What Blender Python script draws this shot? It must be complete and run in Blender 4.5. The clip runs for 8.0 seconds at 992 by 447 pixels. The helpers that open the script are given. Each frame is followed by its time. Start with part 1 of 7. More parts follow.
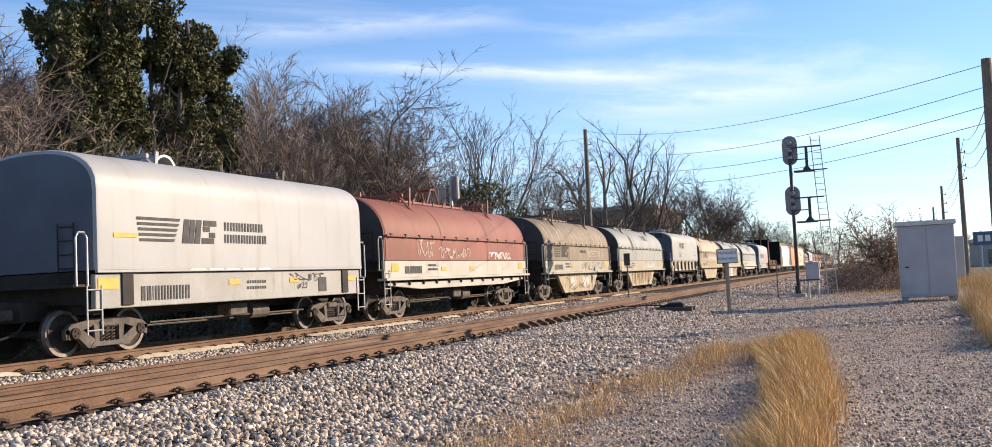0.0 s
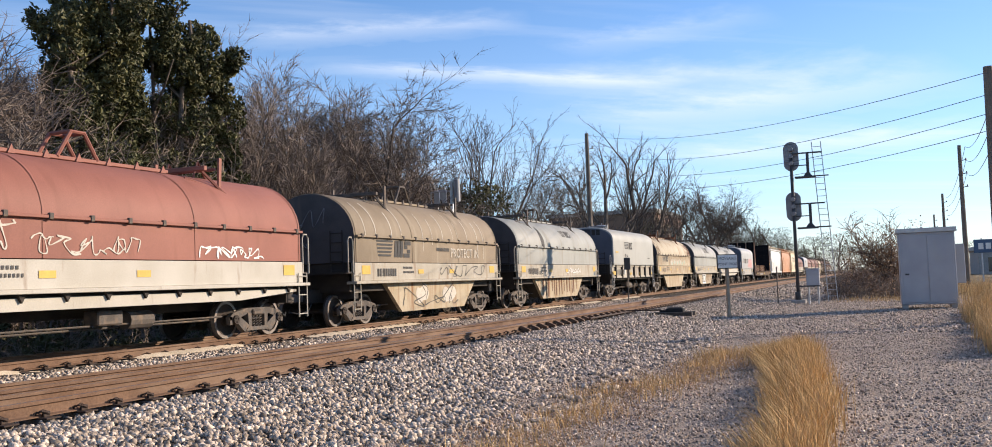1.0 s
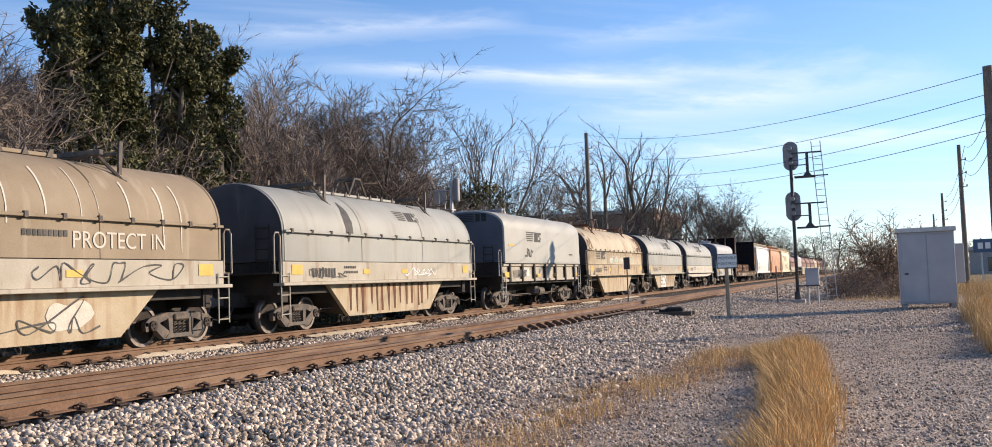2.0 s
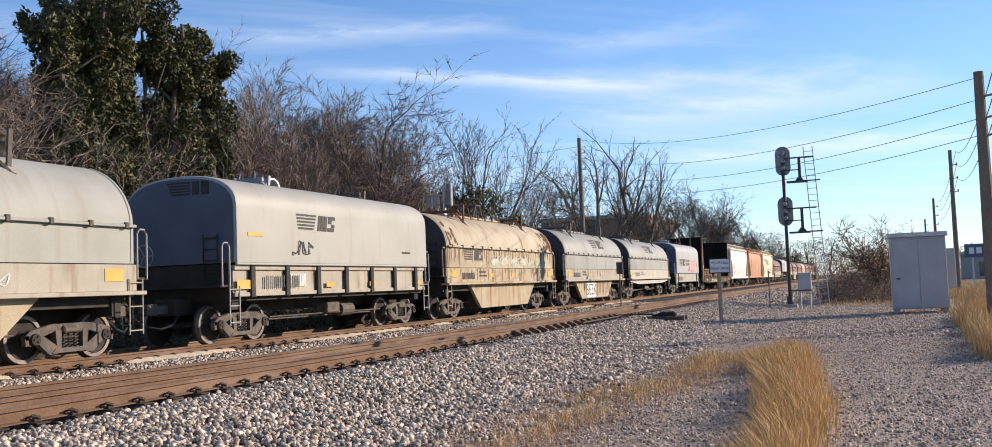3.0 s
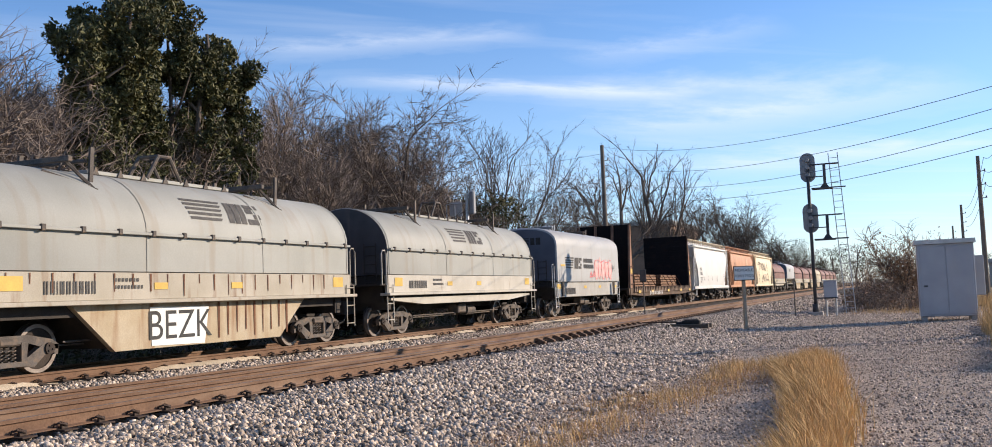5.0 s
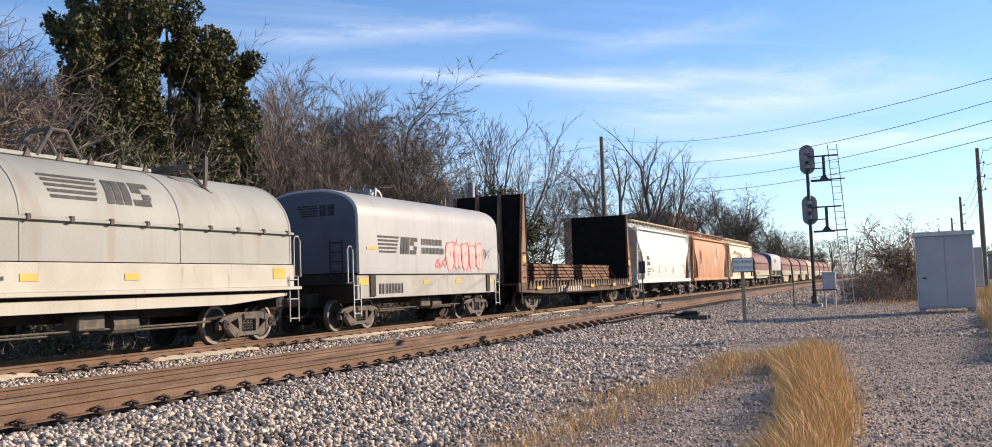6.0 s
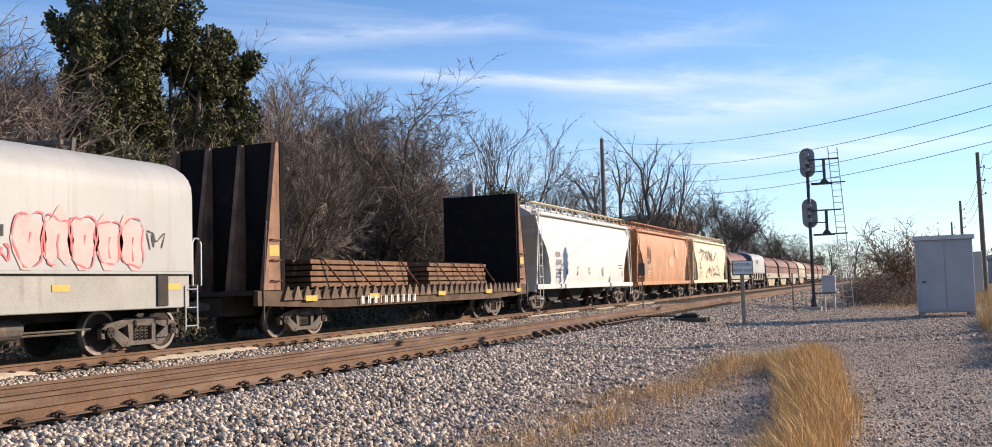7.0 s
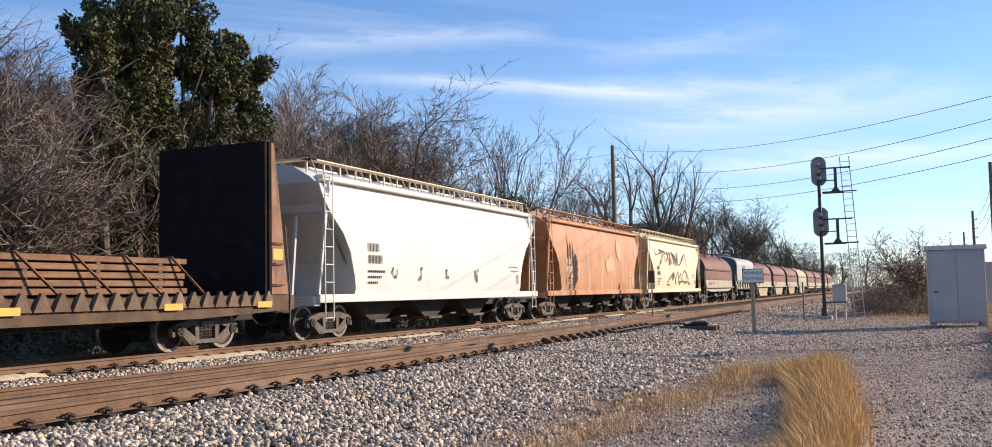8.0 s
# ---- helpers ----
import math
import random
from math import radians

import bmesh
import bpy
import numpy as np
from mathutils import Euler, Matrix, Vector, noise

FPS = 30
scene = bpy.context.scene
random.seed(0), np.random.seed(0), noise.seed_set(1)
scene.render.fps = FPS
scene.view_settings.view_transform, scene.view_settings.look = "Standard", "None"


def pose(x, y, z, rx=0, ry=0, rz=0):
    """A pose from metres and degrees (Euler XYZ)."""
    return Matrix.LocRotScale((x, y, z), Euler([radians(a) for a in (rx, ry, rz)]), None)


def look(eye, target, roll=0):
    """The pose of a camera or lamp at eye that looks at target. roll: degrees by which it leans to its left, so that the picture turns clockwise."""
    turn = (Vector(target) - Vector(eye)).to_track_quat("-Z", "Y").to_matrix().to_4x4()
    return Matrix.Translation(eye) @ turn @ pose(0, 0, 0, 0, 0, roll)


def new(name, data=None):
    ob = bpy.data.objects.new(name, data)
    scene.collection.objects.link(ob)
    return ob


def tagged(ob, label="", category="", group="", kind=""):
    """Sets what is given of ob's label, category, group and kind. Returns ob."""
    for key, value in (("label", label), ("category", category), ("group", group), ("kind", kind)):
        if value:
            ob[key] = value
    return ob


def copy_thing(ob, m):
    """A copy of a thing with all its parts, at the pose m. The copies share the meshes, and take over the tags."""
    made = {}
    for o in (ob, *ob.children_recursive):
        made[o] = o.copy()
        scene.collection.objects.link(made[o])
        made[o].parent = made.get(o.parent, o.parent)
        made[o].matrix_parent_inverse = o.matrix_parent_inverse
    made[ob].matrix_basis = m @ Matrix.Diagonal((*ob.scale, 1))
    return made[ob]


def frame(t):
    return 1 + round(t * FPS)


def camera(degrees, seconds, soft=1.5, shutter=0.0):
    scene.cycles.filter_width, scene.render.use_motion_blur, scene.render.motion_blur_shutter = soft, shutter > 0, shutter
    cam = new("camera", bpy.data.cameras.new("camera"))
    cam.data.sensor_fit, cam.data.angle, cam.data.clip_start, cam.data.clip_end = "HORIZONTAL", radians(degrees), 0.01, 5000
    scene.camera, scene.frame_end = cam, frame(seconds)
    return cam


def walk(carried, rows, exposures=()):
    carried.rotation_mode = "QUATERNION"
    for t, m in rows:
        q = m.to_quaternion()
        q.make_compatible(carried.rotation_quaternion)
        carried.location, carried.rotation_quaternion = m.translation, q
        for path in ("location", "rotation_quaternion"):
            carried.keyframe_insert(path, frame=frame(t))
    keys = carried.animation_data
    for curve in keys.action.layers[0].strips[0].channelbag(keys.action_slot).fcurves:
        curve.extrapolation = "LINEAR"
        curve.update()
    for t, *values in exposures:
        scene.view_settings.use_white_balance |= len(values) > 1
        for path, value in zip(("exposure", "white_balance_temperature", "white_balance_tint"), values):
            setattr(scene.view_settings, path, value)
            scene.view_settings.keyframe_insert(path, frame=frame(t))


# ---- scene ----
cam = camera(54.0, 8.0, soft=0.9)
EYE = (0.0, 0.0, 1.12)
# seconds, yaw, pitch, roll of the hand-held camera, which stays in one spot
TURNS = [
    (0.0, 21.346, 3.269, 2.70), (0.5, 21.290, 3.388, 2.34), (1.0, 21.347, 3.456, 2.16), (1.5, 21.239, 3.083, 2.165),
    (1.7, 21.367, 3.232, 2.164), (3.0, 20.904, 3.691, 2.15), (3.5, 20.950, 3.823, 1.895), (4.0, 22.091, 3.950, 2.069),
    (4.5, 21.664, 4.585, 2.164), (4.7, 22.145, 4.440, 2.253), (6.0, 22.207, 3.684, 2.092), (6.5, 21.775, 3.178, 1.924),
    (7.0, 22.179, 3.758, 1.745), (7.5, 22.479, 4.113, 1.355), (8.0, 22.732, 4.129, 1.23)]
# the phone brightens and warms its picture a little at the start and dims it in the middle
LIGHT = [(0.0, 0.69, 6700, 14), (0.5, 0.52, 6450, 14), (1.5, 0.61, 6650, 14), (3.0, 0.51, 6450, 14), (4.5, 0.45, 6350, 14), (6.0, 0.57, 6550, 14), (8.0, 0.55, 6550, 14)]
walk(cam, [(t, pose(*EYE, 90 + p, r, y)) for t, y, p, r in TURNS], LIGHT)

# ---- world and sun ----
SUN_EL, SUN_AZ = radians(20), radians(38.5)  # height, and angle from +x towards +y
world = bpy.data.worlds.new("sky")
scene.world = world
world.use_nodes = True
wn, wl = world.node_tree.nodes, world.node_tree.links
bg = wn["Background"]
sky = wn.new("ShaderNodeTexSky")
sky.sky_type = "NISHITA"
sky.sun_disc = False
sky.sun_elevation = SUN_EL
sky.sun_rotation = radians(90) - SUN_AZ
sky.air_density, sky.dust_density, sky.ozone_density = 1.0, 0.0, 6.0
bg.inputs["Strength"].default_value = 0.135
# long clouds in the layer overhead: start, length, heading, half width, density
BANDS = [
    (-2.32, 3.74, 2.01, 43.6, 0.190, 0.42),
    (-2.37, 3.20, 1.23, 14.1, 0.217, 0.30),
    (-1.26, 4.05, 0.98, -11.9, 0.259, 0.20),
    (-1.70, 6.25, 2.35, -18.5, 0.925, 0.40),
    (-1.70, 8.29, 2.69, -3.8, 1.020, 0.40),
    (-1.69, 4.67, 1.81, 17.2, 0.534, 0.25),
]
# thin high cloud, laid into the sky by direction
tc = wn.new("ShaderNodeTexCoord")
sep = wn.new("ShaderNodeSeparateXYZ")
wl.new(tc.outputs["Generated"], sep.inputs[0])
zc = wn.new("ShaderNodeMath"); zc.operation = "MAXIMUM"; zc.inputs[1].default_value = 0.03
wl.new(sep.outputs["Z"], zc.inputs[0])
dx = wn.new("ShaderNodeMath"); dx.operation = "DIVIDE"
dy = wn.new("ShaderNodeMath"); dy.operation = "DIVIDE"
wl.new(sep.outputs["X"], dx.inputs[0]); wl.new(zc.outputs[0], dx.inputs[1])
wl.new(sep.outputs["Y"], dy.inputs[0]); wl.new(zc.outputs[0], dy.inputs[1])
com = wn.new("ShaderNodeCombineXYZ")
wl.new(dx.outputs[0], com.inputs[0]); wl.new(dy.outputs[0], com.inputs[1])
mp = wn.new("ShaderNodeMapping")
mp.vector_type = "TEXTURE"
mp.inputs["Location"].default_value = (1.7, 0.6, 0)
mp.inputs["Rotation"].default_value = (0, 0, radians(43))
mp.inputs["Scale"].default_value = (4.5, 1.1, 1)
wl.new(com.outputs[0], mp.inputs["Vector"])
cn = wn.new("ShaderNodeTexNoise")
cn.inputs["Scale"].default_value, cn.inputs["Detail"].default_value, cn.inputs["Roughness"].default_value = 1.0, 7, 0.55
cn.inputs["Distortion"].default_value = 0.6
wl.new(mp.outputs[0], cn.inputs["Vector"])
cr = wn.new("ShaderNodeValToRGB")
cr.color_ramp.elements[0].position, cr.color_ramp.elements[1].position = 0.5, 0.85
cr.color_ramp.elements[1].color = (0.4, 0.4, 0.4, 1)
wl.new(cn.outputs["Fac"], cr.inputs[0])

def sky_math(op, a, b=None):
    q = wn.new("ShaderNodeMath")
    q.operation, q.use_clamp = op, op == "SUBTRACT"
    for sock, v in zip(q.inputs, (a, b)):
        if isinstance(v, (int, float)):
            sock.default_value = v
        elif v is not None:
            wl.new(v, sock)
    return q.outputs[0]


def cloud_band(x, y, length, angle, wide, amount):
    """One long thin cloud in the layer overhead: soft across, fading at both ends, frayed by noise."""
    t = wn.new("ShaderNodeMapping")
    t.vector_type = "TEXTURE"
    t.inputs["Location"].default_value = (x, y, 0)
    t.inputs["Rotation"].default_value = (0, 0, radians(angle))
    t.inputs["Scale"].default_value = (length, wide, 1)
    wl.new(com.outputs[0], t.inputs["Vector"])
    q = wn.new("ShaderNodeSeparateXYZ")
    wl.new(t.outputs[0], q.inputs[0])
    fray = wn.new("ShaderNodeTexNoise")
    fray.inputs["Scale"].default_value, fray.inputs["Detail"].default_value, fray.inputs["Roughness"].default_value = 4.0, 8, 0.65
    st = wn.new("ShaderNodeMapping")
    st.inputs["Scale"].default_value = (1.6, 0.35, 1)
    wl.new(t.outputs[0], st.inputs["Vector"])
    wl.new(st.outputs[0], fray.inputs["Vector"])
    off = sky_math("ADD", q.outputs["Y"], sky_math("MULTIPLY", sky_math("ADD", fray.outputs["Fac"], -0.5), 1.6))
    across = sky_math("SUBTRACT", 1.0, sky_math("ABSOLUTE", off))
    along = sky_math("SUBTRACT", 1.0, sky_math("POWER", sky_math("ABSOLUTE", sky_math("ADD", sky_math("MULTIPLY", q.outputs["X"], 2.0), -1.0)), 3.0))
    return sky_math("MULTIPLY", sky_math("MULTIPLY", across, along), sky_math("MULTIPLY", fray.outputs["Fac"], 1.7 * amount))


veil = sky_math("ADD", cr.outputs[0], sky_math("MULTIPLY", sky_math("SUBTRACT", 0.3, sep.outputs["Z"]), 0.8))  # haze thickens towards the horizon
for row in BANDS:
    veil = sky_math("ADD", veil, cloud_band(*row))
veil = sky_math("MINIMUM", veil, 0.85)
cm = wn.new("ShaderNodeMixRGB")
cm.inputs["Color2"].default_value = (5.2, 5.6, 6.0, 1)
wl.new(veil, cm.inputs["Fac"]); wl.new(sky.outputs[0], cm.inputs["Color1"]); wl.new(cm.outputs[0], bg.inputs["Color"])

sun = new("sun", bpy.data.lights.new("sun", "SUN"))
sun.data.energy, sun.data.angle, sun.data.color = 5.0, radians(0.5), (1.0, 0.85, 0.66)
sun.matrix_world = look((math.cos(SUN_AZ) * math.cos(SUN_EL) * 80, math.sin(SUN_AZ) * math.cos(SUN_EL) * 80, math.sin(SUN_EL) * 80), (0, 0, 0))


# ---- materials ----
def surface(name, c1, c2, scale=2.0, rough=0.8, metal=0.0, bump=0.15, fine=40.0, stain=None, stain_at=(0.55, 0.75),
            stretch=(1, 1, 1), stain_scale=1.5, grain=0.25, island=0.0, objrand=0.0, spec=0.3):
    """A procedural paint, metal, stone or wood: two tones in patches, grain, an optional stain with its own stretch, and relief."""
    m = bpy.data.materials.new(name)
    m.use_nodes = True
    n, l = m.node_tree.nodes, m.node_tree.links
    b = n["Principled BSDF"]
    b.inputs["Roughness"].default_value, b.inputs["Metallic"].default_value = rough, metal
    b.inputs["Specular IOR Level"].default_value = spec
    co = n.new("ShaderNodeTexCoord")

    def noise_at(s, detail=5, vec=None):
        t = n.new("ShaderNodeTexNoise")
        t.inputs["Scale"].default_value, t.inputs["Detail"].default_value = s, detail
        l.new(vec or co.outputs["Object"], t.inputs["Vector"])
        return t.outputs["Fac"]

    def mix(fac, a, c, kind="MIX"):
        x = n.new("ShaderNodeMixRGB")
        x.blend_type = kind
        for sock, v in zip(x.inputs, (fac, a, c)):
            if isinstance(v, (int, float)):
                sock.default_value = v
            elif isinstance(v, tuple):
                sock.default_value = (*v, 1)
            else:
                l.new(v, sock)
        return x.outputs[0]

    def ramp(v, lo, hi):
        r = n.new("ShaderNodeMapRange")
        r.inputs["From Min"].default_value, r.inputs["From Max"].default_value = lo, hi
        l.new(v, r.inputs["Value"])
        return r.outputs[0]

    col = mix(ramp(noise_at(scale), 0.35, 0.65), c1, c2)
    fine_n = noise_at(fine, 3)
    if grain:
        lo = n.new("ShaderNodeMapRange")
        lo.inputs["From Min"].default_value, lo.inputs["From Max"].default_value = 0.3, 0.7
        lo.inputs["To Min"].default_value, lo.inputs["To Max"].default_value = 1 - grain, 1 + grain * 0.6
        l.new(fine_n, lo.inputs["Value"])
        col = mix(1.0, col, lo.outputs[0], "MULTIPLY")
    if stain:
        mpn = n.new("ShaderNodeMapping")
        mpn.inputs["Scale"].default_value = stretch
        l.new(co.outputs["Object"], mpn.inputs["Vector"])
        col = mix(ramp(noise_at(stain_scale, 8, mpn.outputs[0]), *stain_at), col, stain)
    for amount, node, out in ((island, "ShaderNodeNewGeometry", "Random Per Island"), (objrand, "ShaderNodeObjectInfo", "Random")):
        if amount:
            g = n.new(node)
            r = n.new("ShaderNodeMapRange")
            r.inputs["To Min"].default_value, r.inputs["To Max"].default_value = 1 - amount, 1 + amount
            l.new(g.outputs[out], r.inputs["Value"])
            col = mix(1.0, col, r.outputs[0], "MULTIPLY")
    l.new(col, b.inputs["Base Color"])
    if bump:
        bp = n.new("ShaderNodeBump")
        bp.inputs["Strength"].default_value, bp.inputs["Distance"].default_value = bump, 0.02
        l.new(fine_n, bp.inputs["Height"])
        l.new(bp.outputs[0], b.inputs["Normal"])
    return m


RUST = (0.16, 0.065, 0.03)
GRIME = (0.05, 0.042, 0.036)
